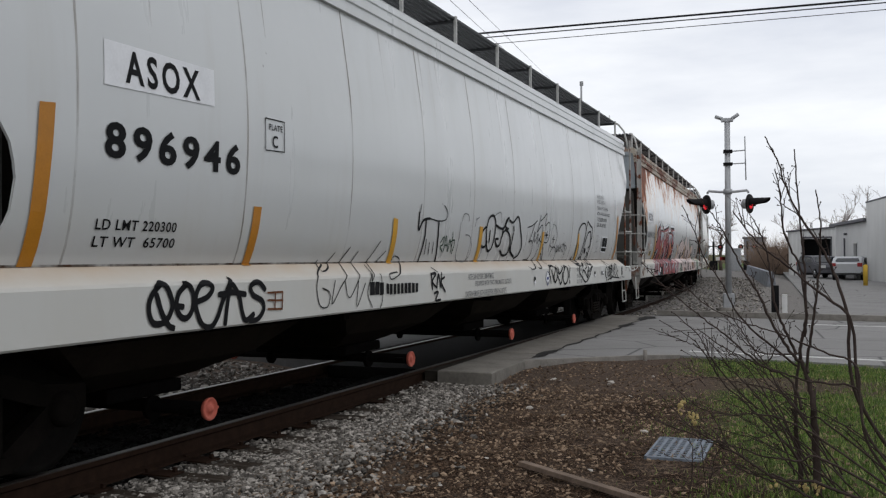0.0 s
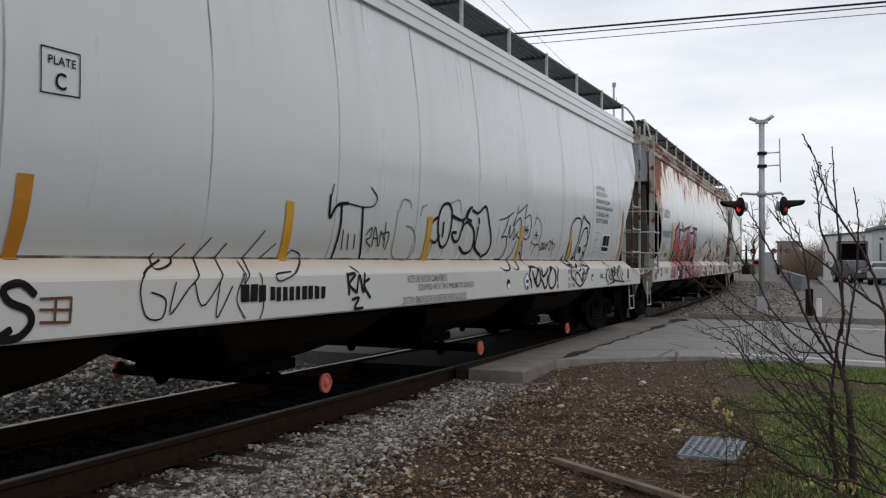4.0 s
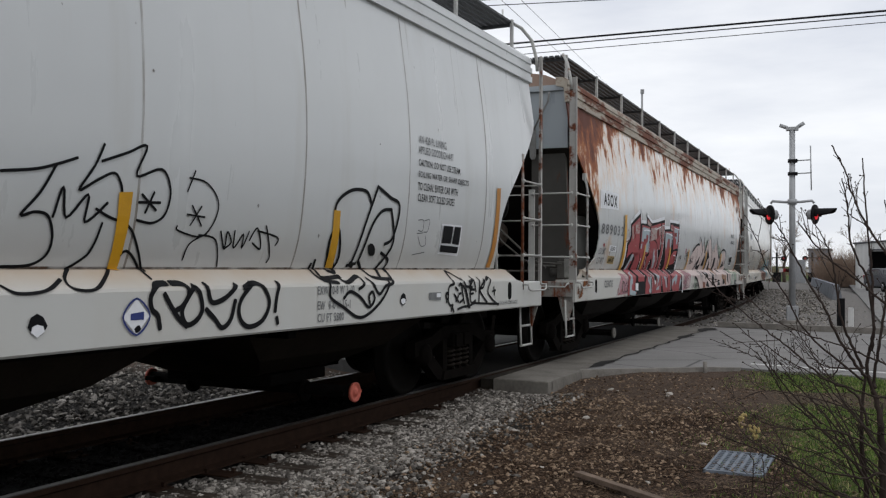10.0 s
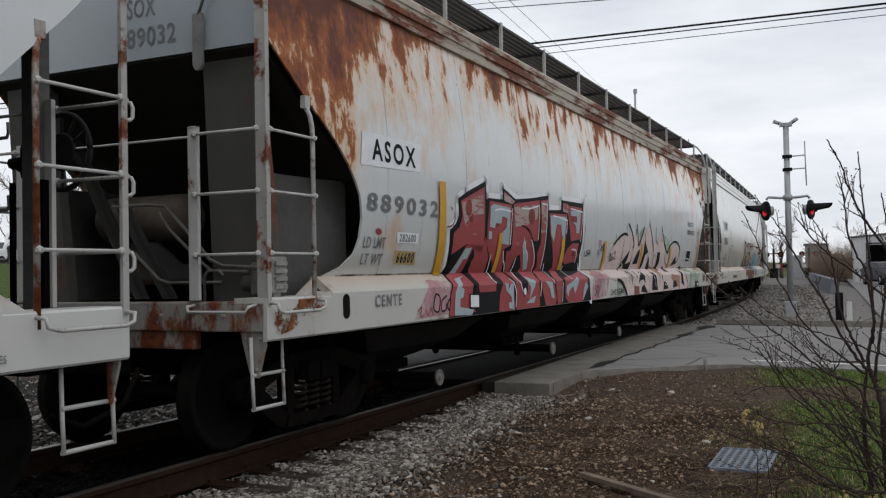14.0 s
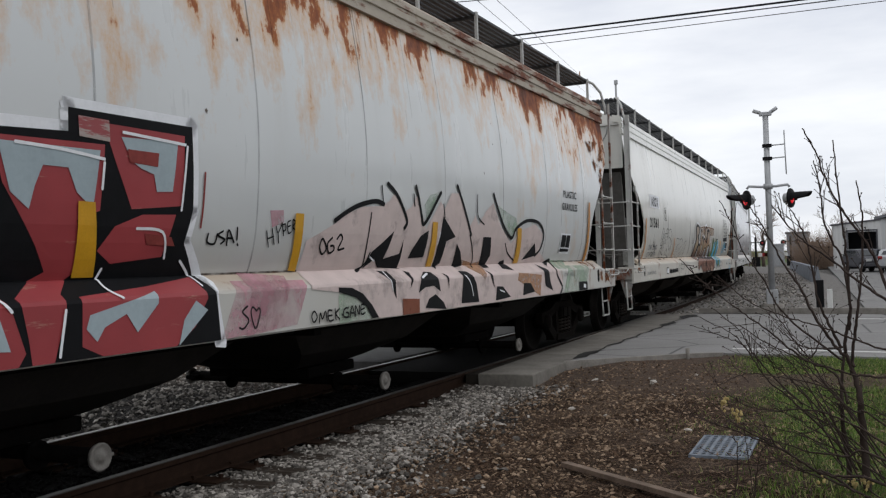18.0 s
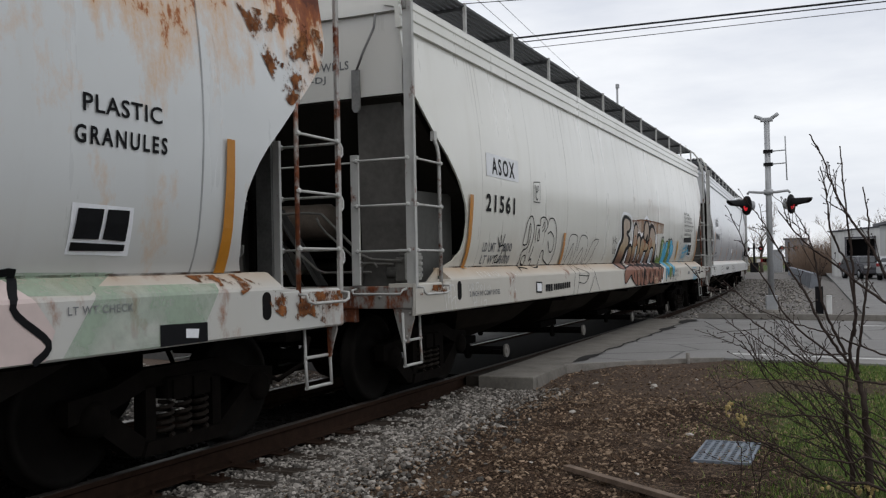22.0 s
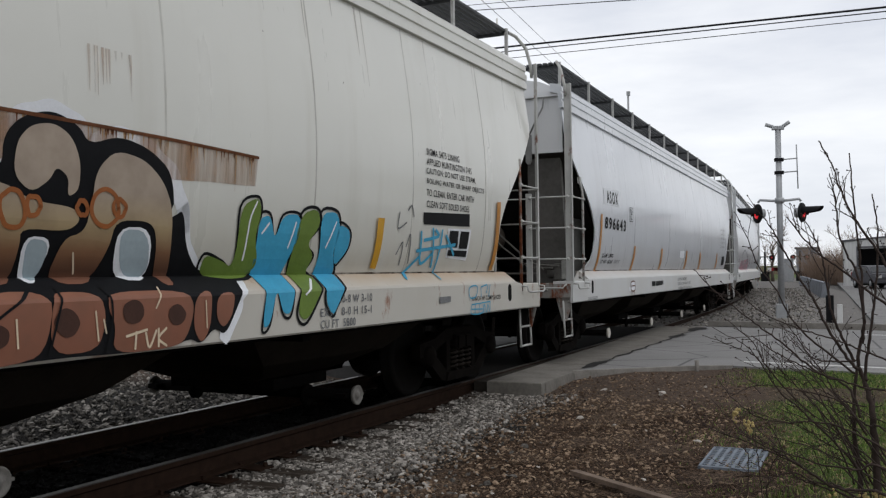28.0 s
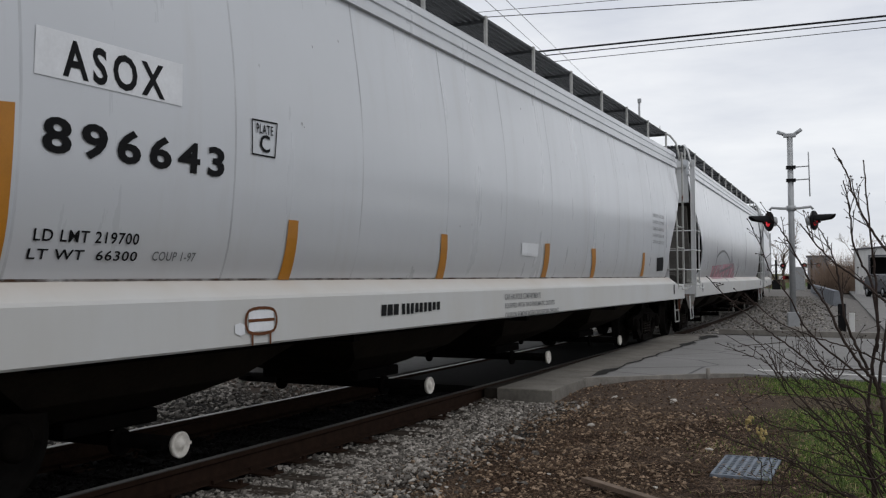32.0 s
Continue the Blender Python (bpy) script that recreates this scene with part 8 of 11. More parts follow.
patch(2, 'small_plate', [(6.50, 1.15), (6.78, 1.15), (6.77, 1.09), (6.50, 1.08)], M['greyink'], 3)
tag(2, 'graffiti', 0.014, M['skyblue'], 3, 'blue spray-painted scribble',
    [(7.27, 1.23), (7.48, 1.24), (7.44, 1.13), (7.28, 1.12), (7.27, 1.23)],
    [(7.58, 1.23), (7.77, 1.25), (7.74, 1.16)],
    [(7.58, 1.23), (7.59, 1.12)],
    [(7.85, 1.25), (7.81, 1.12)],
    [(7.32, 1.04), (7.85, 1.06)],
    [(7.32, 1.04), (7.31, 0.94), (7.62, 0.94), (7.64, 1.03)],
    [(7.31, 0.99), (7.62, 0.98)],
    [(7.42, 1.05), (7.41, 0.94)],
    [(7.53, 1.05), (7.52, 0.94)],
    [(7.66, 0.94), (7.68, 1.03), (7.74, 0.94), (7.78, 1.03), (7.83, 0.94), (7.85, 1.05)])
M['chalk'] = plain('white_chalk', (0.66, 0.66, 0.64), 0.85, 0, 0.25, 20)
tag(2, 'graffiti', 0.013, M['chalk'], 1, 'faint white chalk scrawl',
    [(-8.94, 1.19), (-8.88, 1.21), (-8.84, 1.21), (-8.85, 1.17), (-8.90, 1.15), (-8.93, 1.13)],
    [(-8.93, 1.19), (-8.89, 1.06), (-8.86, 0.95)],
    [(-8.82, 1.23), (-8.82, 1.13), (-8.81, 1.01)],
    [(-8.80, 1.08), (-8.75, 1.10)],
    [(-8.75, 1.21), (-8.74, 1.09), (-8.72, 0.95)],
    [(-8.74, 1.21), (-8.68, 1.21), (-8.65, 1.17), (-8.64, 1.14)],
    [(-8.72, 1.04), (-8.67, 1.07), (-8.62, 1.08), (-8.63, 1.02), (-8.61, 0.95)])
tag(2, 'graffiti', 0.011, M['chalk'], 1, 'faint white chalk scrawl',
    [(-8.25, 1.20), (-8.24, 1.14), (-8.19, 1.15), (-8.18, 1.22)],
    [(-8.15, 1.20), (-8.13, 1.14), (-8.10, 1.18), (-8.14, 1.21), (-8.16, 1.17)],
    [(-8.03, 1.21), (-8.02, 1.06), (-8.02, 0.95)],
    [(-8.03, 1.21), (-7.96, 1.22), (-7.94, 1.18), (-8.01, 1.14)],
    [(-7.90, 1.17), (-7.88, 1.13), (-7.84, 1.16), (-7.87, 1.19), (-7.90, 1.17)],
    [(-7.77, 1.20), (-7.76, 1.10), (-7.69, 1.12)],
    [(-7.65, 1.17), (-7.66, 1.12), (-7.59, 1.13), (-7.60, 1.18)],
    [(-8.14, 1.11), (-8.10, 1.02), (-8.07, 0.95)],
    [(-8.08, 0.99), (-8.02, 1.01)],
    [(-7.89, 1.07), (-7.87, 0.95)],
    [(-7.79, 1.00), (-7.72, 1.01), (-7.73, 0.95), (-7.79, 0.95)],
    [(-6.95, 0.95), (-6.90, 1.09), (-6.82, 1.21), (-6.75, 1.23), (-6.72, 1.13), (-6.68, 1.08)])
tag(2, 'graffiti', 0.014, M['chalk'], 1, 'white chalk strokes on the ledge',
    [(-7.80, 1.34), (-7.82, 1.30), (-7.82, 1.28)],
    [(-7.69, 1.34), (-7.70, 1.30), (-7.68, 1.29)],
    [(-7.56, 1.34), (-7.57, 1.30), (-7.54, 1.29), (-7.48, 1.33)],
    [(-7.39, 1.33), (-7.39, 1.29)],
    [(-7.29, 1.34), (-7.30, 1.30), (-7.26, 1.28)],
    [(-7.21, 1.34), (-7.21, 1.28)],
    [(-6.64, 1.33), (-6.65, 1.30), (-6.61, 1.28)],
    [(-6.53, 1.34), (-6.53, 1.29)],
    [(-6.44, 1.34), (-6.43, 1.29)])
letter(2, '2 INCH HF COMP SHOES', (7.34, 1.08), (8.18, 1.13), M['ink'], 2, 0.030)
letter(2, '2 INCH HF COMP SHOES', (-8.22, 1.065), (-7.26, 1.125), M['greyink'], 2, 0.030)
tag(2, 'graffiti', 0.017, M['ink'], 2, 'thin black outline tag',
    [(-6.26, 1.33), (-6.15, 1.44), (-6.15, 1.55), (-6.09, 1.61), (-5.99, 1.63), (-5.92, 1.68), (-5.88, 1.78), (-5.87, 1.88), (-5.92, 1.97), (-5.96, 1.88), (-5.97, 1.78), (-6.00, 1.69), (-6.15, 1.69), (-6.12, 1.82), (-6.05, 1.97), (-5.95, 2.06), (-5.84, 2.06), (-5.76, 1.96), (-5.75, 1.82), (-5.80, 1.68), (-5.84, 1.58)],
    [(-6.06, 1.44), (-6.07, 1.51), (-5.97, 1.54), (-5.92, 1.48), (-5.96, 1.41), (-6.06, 1.44)],
    [(-6.19, 1.38), (-6.02, 1.37), (-5.92, 1.36)],
    [(-5.66, 1.72), (-5.66, 1.83), (-5.64, 1.95), (-5.49, 1.96), (-5.48, 2.05), (-5.34, 2.08), (-5.20, 2.04), (-5.16, 1.95), (-5.27, 1.87)])
tag(2, 'graffiti', 0.017, M['ink'], 2, '',
    [(-5.57, 1.80), (-5.53, 1.91), (-5.49, 1.77), (-5.55, 1.74), (-5.57, 1.80)],
    [(-5.38, 1.93), (-5.32, 2.01), (-5.29, 1.93), (-5.38, 1.88)],
    [(-5.69, 1.66), (-5.76, 1.47), (-5.68, 1.49), (-5.62, 1.38), (-5.34, 1.40), (-5.32, 1.58), (-5.22, 1.60), (-5.15, 1.49), (-4.95, 1.43), (-4.79, 1.41), (-4.70, 1.57), (-4.69, 1.75), (-4.74, 1.95), (-4.88, 2.07), (-5.08, 2.06), (-5.15, 1.97)],
    [(-5.12, 1.85), (-4.98, 1.88), (-4.81, 1.79), (-4.81, 1.63), (-4.93, 1.59), (-5.08, 1.74)])
tag(2, 'graffiti', 0.013, M['ink'], 2, 'thin black outline tag',
    [(-4.12, 1.47), (-4.06, 1.64), (-3.95, 1.85), (-3.58, 1.85), (-3.58, 1.70), (-3.63, 1.47), (-3.74, 1.37)],
    [(-4.07, 1.39), (-3.94, 1.56), (-3.77, 1.73), (-3.77, 1.47), (-3.91, 1.33)],
    [(-3.50, 1.61), (-3.36, 1.85), (-3.03, 1.85), (-2.92, 1.71), (-3.03, 1.35)],
    [(-3.63, 1.32), (-3.37, 1.56), (-3.18, 1.67), (-3.20, 1.54), (-3.29, 1.42)],
    [(-2.90, 1.46), (-2.74, 1.67), (-2.54, 1.80), (-2.23, 1.81), (-2.42, 1.67), (-2.62, 1.46), (-2.81, 1.33), (-2.49, 0.96)],
    [(-3.91, 1.33), (-3.95, 1.24), (-4.06, 0.94)],
    [(-3.67, 1.32), (-3.73, 1.14), (-3.86, 0.94)],
    [(-3.58, 1.35), (-3.19, 1.26), (-3.17, 1.21), (-3.73, 1.23)],
    [(-3.77, 1.12), (-3.38, 1.10), (-3.15, 1.20)],
    [(-2.80, 1.20), (-2.96, 1.06), (-3.15, 0.94)])
tag(2, 'graffiti', 0.05, M['white_panel'], 1, '',
    [(-0.93, 1.33), (-0.81, 1.73), (-0.60, 1.88), (-0.67, 2.20), (-0.43, 2.35), (0.23, 2.28), (0.18, 1.99)])
patch(2, 'graffiti_outline', [(-1.00, 1.29), (-0.78, 1.73), (-0.55, 1.87), (-0.63, 2.21), (-0.40, 2.34), (0.19, 2.26), (0.14, 2.02), (-0.08, 1.97), (0.17, 1.89), (0.11, 1.71), (-0.03, 1.64), (-0.18, 1.28)], M['ink'], 2.2)
patch(2, 'graffiti_fill', [(-0.84, 1.30), (-0.67, 1.70), (-0.40, 1.84), (-0.50, 2.18), (-0.33, 2.27), (0.05, 2.21), (0.03, 2.05), (-0.22, 2.02), (-0.22, 1.94), (-0.01, 1.88), (-0.02, 1.74), (-0.21, 1.70), (-0.38, 1.29)], M['browngrad'], 4)
tag(2, 'graffiti', 0.015, M['brown'], 6, '',
    [(-0.53, 1.64), (-0.45, 1.39)],
    [(-0.22, 2.17), (-0.24, 2.07)])
# fourth car: clean marks and strips
patch(3, 'white_panel', [(-7.60, 2.79), (-6.45, 2.81), (-6.47, 2.53), (-7.62, 2.52)], M['white_panel'], 1)
letter(3, 'ASOX', (-7.43, 2.54), (-6.63, 2.76), M['ink'], 2, 0.050)
letter(3, '896643', (-7.56, 2.10), (-6.04, 2.31), M['ink'], 2, 0.060)
letter(3, 'LD LMT 219700', (-7.56, 1.62), (-6.78, 1.69), M['ink'], 2, 0.030)
letter(3, 'LT WT  66300', (-7.58, 1.52), (-6.77, 1.58), M['ink'], 2, 0.030)
letter(3, 'COUP 1-97', (-6.64, 1.525), (-6.24, 1.585), M['greyink'], 2, 0.030)
tag(3, 'stencil_frame', 0.012, M['ink'], 2, '',
    [(-5.74, 2.56), (-5.44, 2.57)],
    [(-5.44, 2.57), (-5.47, 2.31)],
    [(-5.47, 2.31), (-5.74, 2.31)],
    [(-5.74, 2.31), (-5.74, 2.56)])
letter(3, 'PLATE', (-5.69, 2.470), (-5.49, 2.540), M['ink'], 2, 0.030)
letter(3, 'C', (-5.65, 2.335), (-5.53, 2.465), M['ink'], 2, 0.030)
patch(3, 'reflector_strip', [(-7.85, 2.33), (-7.74, 2.34), (-7.74, 1.39), (-7.85, 1.39)], M['orange'], 3)
patch(3, 'reflector_strip', [(-5.25, 1.86), (-5.12, 1.86), (-5.09, 1.40), (-5.24, 1.40)], M['orange'], 3)
patch(3, 'reflector_strip', [(-2.58, 1.86), (-2.43, 1.86), (-2.32, 1.40), (-2.49, 1.40)], M['orange'], 3)
patch(3, 'reflector_strip', [(0.59, 1.86), (0.78, 1.87), (0.89, 1.41), (0.70, 1.41)], M['orange'], 3)
patch(3, 'reflector_strip', [(2.73, 1.85), (2.95, 1.86), (3.16, 1.40), (2.98, 1.40)], M['orange'], 3)
patch(3, 'reflector_strip', [(6.02, 1.86), (6.17, 1.87), (6.37, 1.42), (6.16, 1.42)], M['orange'], 3)
patch(3, 'maker_mark_bar', [(-3.91, 1.17), (-3.82, 1.17), (-3.83, 1.07), (-3.92, 1.07)], M['ink'], 2)
patch(3, 'maker_mark_bar', [(-3.80, 1.17), (-3.71, 1.17), (-3.71, 1.07), (-3.81, 1.07)], M['ink'], 2)
patch(3, 'maker_mark_bar', [(-3.69, 1.17), (-3.59, 1.17), (-3.60, 1.07), (-3.69, 1.07)], M['ink'], 2)
patch(3, 'maker_mark_bar', [(-3.53, 1.17), (-3.47, 1.17), (-3.47, 1.07), (-3.53, 1.07)], M['ink'], 2)
patch(3, 'maker_mark_bar', [(-3.44, 1.17), (-3.38, 1.17), (-3.38, 1.07), (-3.44, 1.07)], M['ink'], 2)
patch(3, 'maker_mark_bar', [(-3.35, 1.17), (-3.29, 1.17), (-3.30, 1.07), (-3.36, 1.07)], M['ink'], 2)
patch(3, 'maker_mark_bar', [(-3.26, 1.17), (-3.20, 1.17), (-3.20, 1.08), (-3.27, 1.08)], M['ink'], 2)
patch(3, 'maker_mark_bar', [(-3.17, 1.17), (-3.11, 1.17), (-3.11, 1.08), (-3.18, 1.08)], M['ink'], 2)
patch(3, 'maker_mark_bar', [(-3.08, 1.17), (-3.02, 1.17), (-3.02, 1.08), (-3.08, 1.08)], M['ink'], 2)
patch(3, 'maker_mark_bar', [(-2.99, 1.17), (-2.92, 1.17), (-2.92, 1.08), (-2.99, 1.08)], M['ink'], 2)
patch(3, 'maker_mark_bar', [(-2.89, 1.17), (-2.83, 1.17), (-2.83, 1.09), (-2.90, 1.09)], M['ink'], 2)
patch(3, 'maker_mark_bar', [(-2.80, 1.17), (-2.73, 1.17), (-2.73, 1.09), (-2.80, 1.09)], M['ink'], 2)
patch(3, 'placard', [(-5.81, 1.18), (-5.52, 1.18), (-5.52, 1.03), (-5.81, 1.03)], M['white_panel'], 3)
tag(3, 'placard_frame', 0.022, M['rustline'], 4, '',
    [(-5.81, 1.18), (-5.52, 1.18), (-5.52, 1.03), (-5.81, 1.03), (-5.81, 1.18)],
    [(-5.77, 1.02), (-5.77, 0.94)],
    [(-5.56, 1.02), (-5.56, 0.94)],
    [(-5.81, 1.11), (-5.52, 1.11)])
patch(3, 'round_decal', [(-5.90, 1.10), (-5.85, 1.08), (-5.85, 1.02), (-5.90, 1.01), (-5.96, 1.03), (-5.96, 1.09)], M['white_panel'], 2)
letter(3, 'CAR HAS FOUR COMPARTMENTS', (-0.98, 1.145), (0.25, 1.215), M['greyink'], 2, 0.020)
letter(3, 'EQUIPPED WITH TWO PNEUMATIC OUTLETS', (-0.98, 1.035), (0.80, 1.105), M['greyink'], 2, 0.020)
letter(3, 'CAUTION REMOVE BOTH CAPS BEFORE OPENING', (-0.98, 0.925), (0.96, 0.995), M['greyink'], 2, 0.020)
letter(3, '2 INCH HF COMP SHOES', (-8.79, 0.935), (-8.23, 0.995), M['greyink'], 2, 0.030)
patch(3, 'data_label', [(7.19, 1.79), (7.76, 1.81), (7.95, 1.54), (7.40, 1.52)], M['ink'], 2)
letter(3, 'CLEAN SOFT SOLED SHOES', (6.72, 2.585), (7.71, 2.645), M['greyink'], 2, 0.020)
letter(3, 'CLEAN SOFT SOLED SHOES', (6.71, 2.455), (7.68, 2.515), M['greyink'], 2, 0.020)
letter(3, 'CLEAN SOFT SOLED SHOES', (6.70, 2.325), (7.67, 2.385), M['greyink'], 2, 0.020)
letter(3, 'CLEAN SOFT SOLED SHOES', (6.71, 2.195), (7.68, 2.255), M['greyink'], 2, 0.020)
letter(3, 'CLEAN SOFT SOLED SHOES', (6.74, 2.065), (7.70, 2.125), M['greyink'], 2, 0.020)
patch(3, 'paint_patch', [(-0.27, 1.85), (0.35, 1.85), (0.36, 1.68), (-0.23, 1.69)], M['white_panel'], 2)
tag(4, 'graffiti', 0.065, M['greyink'], 2, 'grey outline tag',
    [(-5.55, 1.38), (-5.25, 1.96), (-3.53, 2.15), (-1.86, 1.75), (-3.07, 1.29)],
    [(-4.10, 1.55), (-1.51, 1.75)],
    [(-1.82, 2.12), (-0.29, 1.34)])
patch(4, 'paint_patch', [(-6.11, 1.70), (-0.89, 1.85), (-0.14, 1.37), (-5.92, 1.35)], M['pink'], 1)
# ---- ground, road, track ----
def gravel_mat(name, dark, lite, tint):
    k = Nodes(name)
    g = k.n("NewGeometry")
    col = k.ramp(g.outputs["Random Per Island"], [(0.0, dark), (0.45, tint), (0.8, lite), (1.0, tuple(min(1, c * 1.5) for c in lite))])
    n = k.noise(40, 3)
    k.bump(n, 0.4, 0.003)
    return k.done(k.mix(0.3, col, k.ramp(n, [(0.3, dark), (0.7, lite)])), 0.9, 0, 0.12)


def ground_mat():
    """Soil that turns to grey ballast by the rails and to grass on the verge and far off."""
    k = Nodes("ground_soil_and_stone")
    fine, mid, broad = k.noise(55, 6, 0.7), k.noise(9, 5), k.noise(0.8, 4)
    soil = k.ramp(fine, [(0.44, (0.004, 0.0025, 0.0017)), (0.54, (0.045, 0.026, 0.015)), (0.64, (0.19, 0.125, 0.085))])
    soil = k.mix(k.ramp(mid, [(0.42, 0.0), (0.62, 0.7)]), soil, k.ramp(fine, [(0.42, (0.006, 0.004, 0.003)), (0.6, (0.060, 0.033, 0.019))]))
    soil = k.mix(k.ramp(k.noise(1.4, 5, 0.6), [(0.45, 0.0), (0.68, 0.6)]), soil, k.ramp(fine, [(0.40, (0.04, 0.027, 0.019)), (0.62, (0.21, 0.155, 0.115))]))
    stone = k.ramp(k.noise(38, 6, 0.75), [(0.42, (0.004, 0.0035, 0.003)), (0.58, (0.035, 0.032, 0.029)), (0.74, (0.22, 0.21, 0.195))])
    x, y = k.axis(0), k.axis(1)
    near = k.n("MapRange")
    near.inputs[1].default_value, near.inputs[2].default_value = -2.6, -3.9
    k.link(x, near.inputs[0])
    edge = k.math("ADD", near.outputs[0], k.math("SUBTRACT", k.math("MULTIPLY", k.noise(1.6, 4), 0.9), 0.45))
    col = k.mix(k.ramp(edge, [(0.35, 0.0), (0.65, 1.0)]), soil, stone)
    lane = k.n("MapRange")
    lane.inputs[1].default_value, lane.inputs[2].default_value = 10.3, 11.3
    k.link(k.math_raw("ADD", y, k.math_raw("MULTIPLY", k.noise(0.9, 4), 1.2)), lane.inputs[0])
    trodden = k.ramp(k.noise(30, 6, 0.65), [(0.35, (0.052, 0.036, 0.027)), (0.65, (0.115, 0.085, 0.066))])
    col = k.mix(k.math("MULTIPLY", lane.outputs[0], 0.85), col, trodden)
    turf = k.ramp(k.noise(60, 5, 0.7), [(0.36, (0.014, 0.020, 0.007)), (0.55, (0.072, 0.105, 0.028)), (0.72, (0.18, 0.19, 0.075))])
    gx = k.n("MapRange")
    gx.inputs[1].default_value, gx.inputs[2].default_value = -0.2, 0.7
    k.link(k.math("ADD", 0.0, 0.0), gx.inputs[0])
    sl = k.t.nodes.new("ShaderNodeMath")
    sl.operation = "MULTIPLY_ADD"
    sl.inputs[1].default_value, sl.inputs[2].default_value = 0.163, -0.38
    k.link(y, sl.inputs[0])
    sm = k.t.nodes.new("ShaderNodeMath")
    sm.operation = "ADD"
    k.link(x, sm.inputs[0])
    k.link(sl.outputs[0], sm.inputs[1])
    k.link(sm.outputs[0], gx.inputs[0])
    gy = k.n("MapRange")
    gy.inputs[1].default_value, gy.inputs[2].default_value = 4.0, 8.0
    k.link(y, gy.inputs[0])
    gz = k.n("MapRange")
    gz.inputs[1].default_value, gz.inputs[2].default_value = 14.6, 14.0
    k.link(y, gz.inputs[0])
    lawn = k.math("MULTIPLY", gx.outputs[0], gy.outputs[0])
    lawn = k.math("ADD", lawn, k.math("SUBTRACT", k.math("MULTIPLY", k.noise(2.2, 5), 1.0), 0.55))
    wob = k.math_raw("ADD", y, k.math_raw("MULTIPLY", k.noise(1.2, 4), 0.7))
    bare, bare2 = k.n("MapRange"), k.n("MapRange")
    bare.inputs[1].default_value, bare.inputs[2].default_value = 11.35, 11.15
    bare2.inputs[1].default_value, bare2.inputs[2].default_value = 12.35, 12.5
    k.link(wob, bare.inputs[0])
    k.link(wob, bare2.inputs[0])
    open_turf = k.math("MAXIMUM", k.math("MAXIMUM", bare.outputs[0], bare2.outputs[0]), 0.12)
    col = k.mix(k.math("MULTIPLY", k.math("MULTIPLY", k.ramp(lawn, [(0.35, 0.0), (0.6, 1.0)]), gz.outputs[0]), open_turf), col, turf)
    # near-black band between the rails: the train's shade painted into the soil
    car_shade = k.n("MapRange")
    car_shade.inputs[1].default_value, car_shade.inputs[2].default_value = -4.95, -5.05
    k.link(x, car_shade.inputs[0])
    car_shade2 = k.n("MapRange")
    car_shade2.inputs[1].default_value, car_shade2.inputs[2].default_value = -6.9, -6.4
    k.link(x, car_shade2.inputs[0])
    col = k.mix(k.math("MULTIPLY", car_shade.outputs[0], car_shade2.outputs[0]), col, (0.0015, 0.0013, 0.0011))
    north = k.n("MapRange")
    north.inputs[1].default_value, north.inputs[2].default_value = 23.0, 24.0
    k.link(y, north.inputs[0])
    col = k.mix(north.outputs[0], col, k.ramp(k.noise(9, 6, 0.75), [(0.36, (0.05, 0.046, 0.042)), (0.6, (0.19, 0.18, 0.17)), (0.75, (0.32, 0.31, 0.295))]))
    far = k.n("MapRange")
    far.inputs[1].default_value, far.inputs[2].default_value = -13.0, -15.5
    k.link(x, far.inputs[0])
    col = k.mix(far.outputs[0], col, turf)
    k.bump(k.math("ADD", k.math("MULTIPLY", fine, 0.6), k.math("MULTIPLY", mid, 0.5)), 1.0, 0.03)
    return k.done(col, 0.95, 0, 0.08)


def asphalt_mat():
    k = Nodes("worn_asphalt")
    grain, patch = k.noise(140, 3), k.noise(0.7, 5)
    col = k.ramp(patch, [(0.3, (0.155, 0.15, 0.145)), (0.7, (0.215, 0.21, 0.205))])
    col = k.mix(0.25, col, k.ramp(grain, [(0.35, (0.08, 0.08, 0.08)), (0.7, (0.32, 0.31, 0.30))]))
    crack = k.n("TexVoronoi", Scale=0.55)
    crack.feature = "DISTANCE_TO_EDGE"
    wob = k.n("Mapping")
    k.link(k.co.outputs["Object"], crack.inputs["Vector"])
    col = k.mix(k.ramp(crack.outputs["Distance"], [(0.004, 0.75), (0.016, 0.0)]), col, (0.03, 0.03, 0.03))
    k.bump(grain, 0.3, 0.004)
    return k.done(col, 0.85, 0, 0.3)


M["ground"] = ground_mat()
M["asphalt"] = asphalt_mat()
# same street asphalt, toned down for the shade seen beneath the train
M["shade_toned_asphalt"] = plain("shade_toned_asphalt", (0.07, 0.068, 0.066), 0.9, 0, 0.35, 5)
M["concrete"] = plain("crossing_concrete", (0.165, 0.153, 0.135), 0.85, 0, 0.45, 2.2, 0.35)
M["kerb"] = plain("grey_kerb_concrete", (0.22, 0.205, 0.185), 0.9, 0, 0.4, 5, 0.4)
M["paintline"] = plain("worn_white_road_paint", (0.55, 0.55, 0.53), 0.7, 0, 0.3, 12)
M["ballast"] = gravel_mat("ballast_stone", (0.012, 0.0105, 0.009), (0.33, 0.305, 0.275), (0.092, 0.082, 0.072))
# stones between the rails: shade below the cars is in their colour
M["shaded_stone"] = gravel_mat("shade_dark_stone", (0.001, 0.0009, 0.0008), (0.006, 0.005, 0.0045), (0.0025, 0.002, 0.0018))
M["pebble"] = gravel_mat("brown_pebble", (0.008, 0.0045, 0.003), (0.27, 0.195, 0.135), (0.062, 0.034, 0.019))


def road_near(x):
    return 13.46 - 0.17 * x


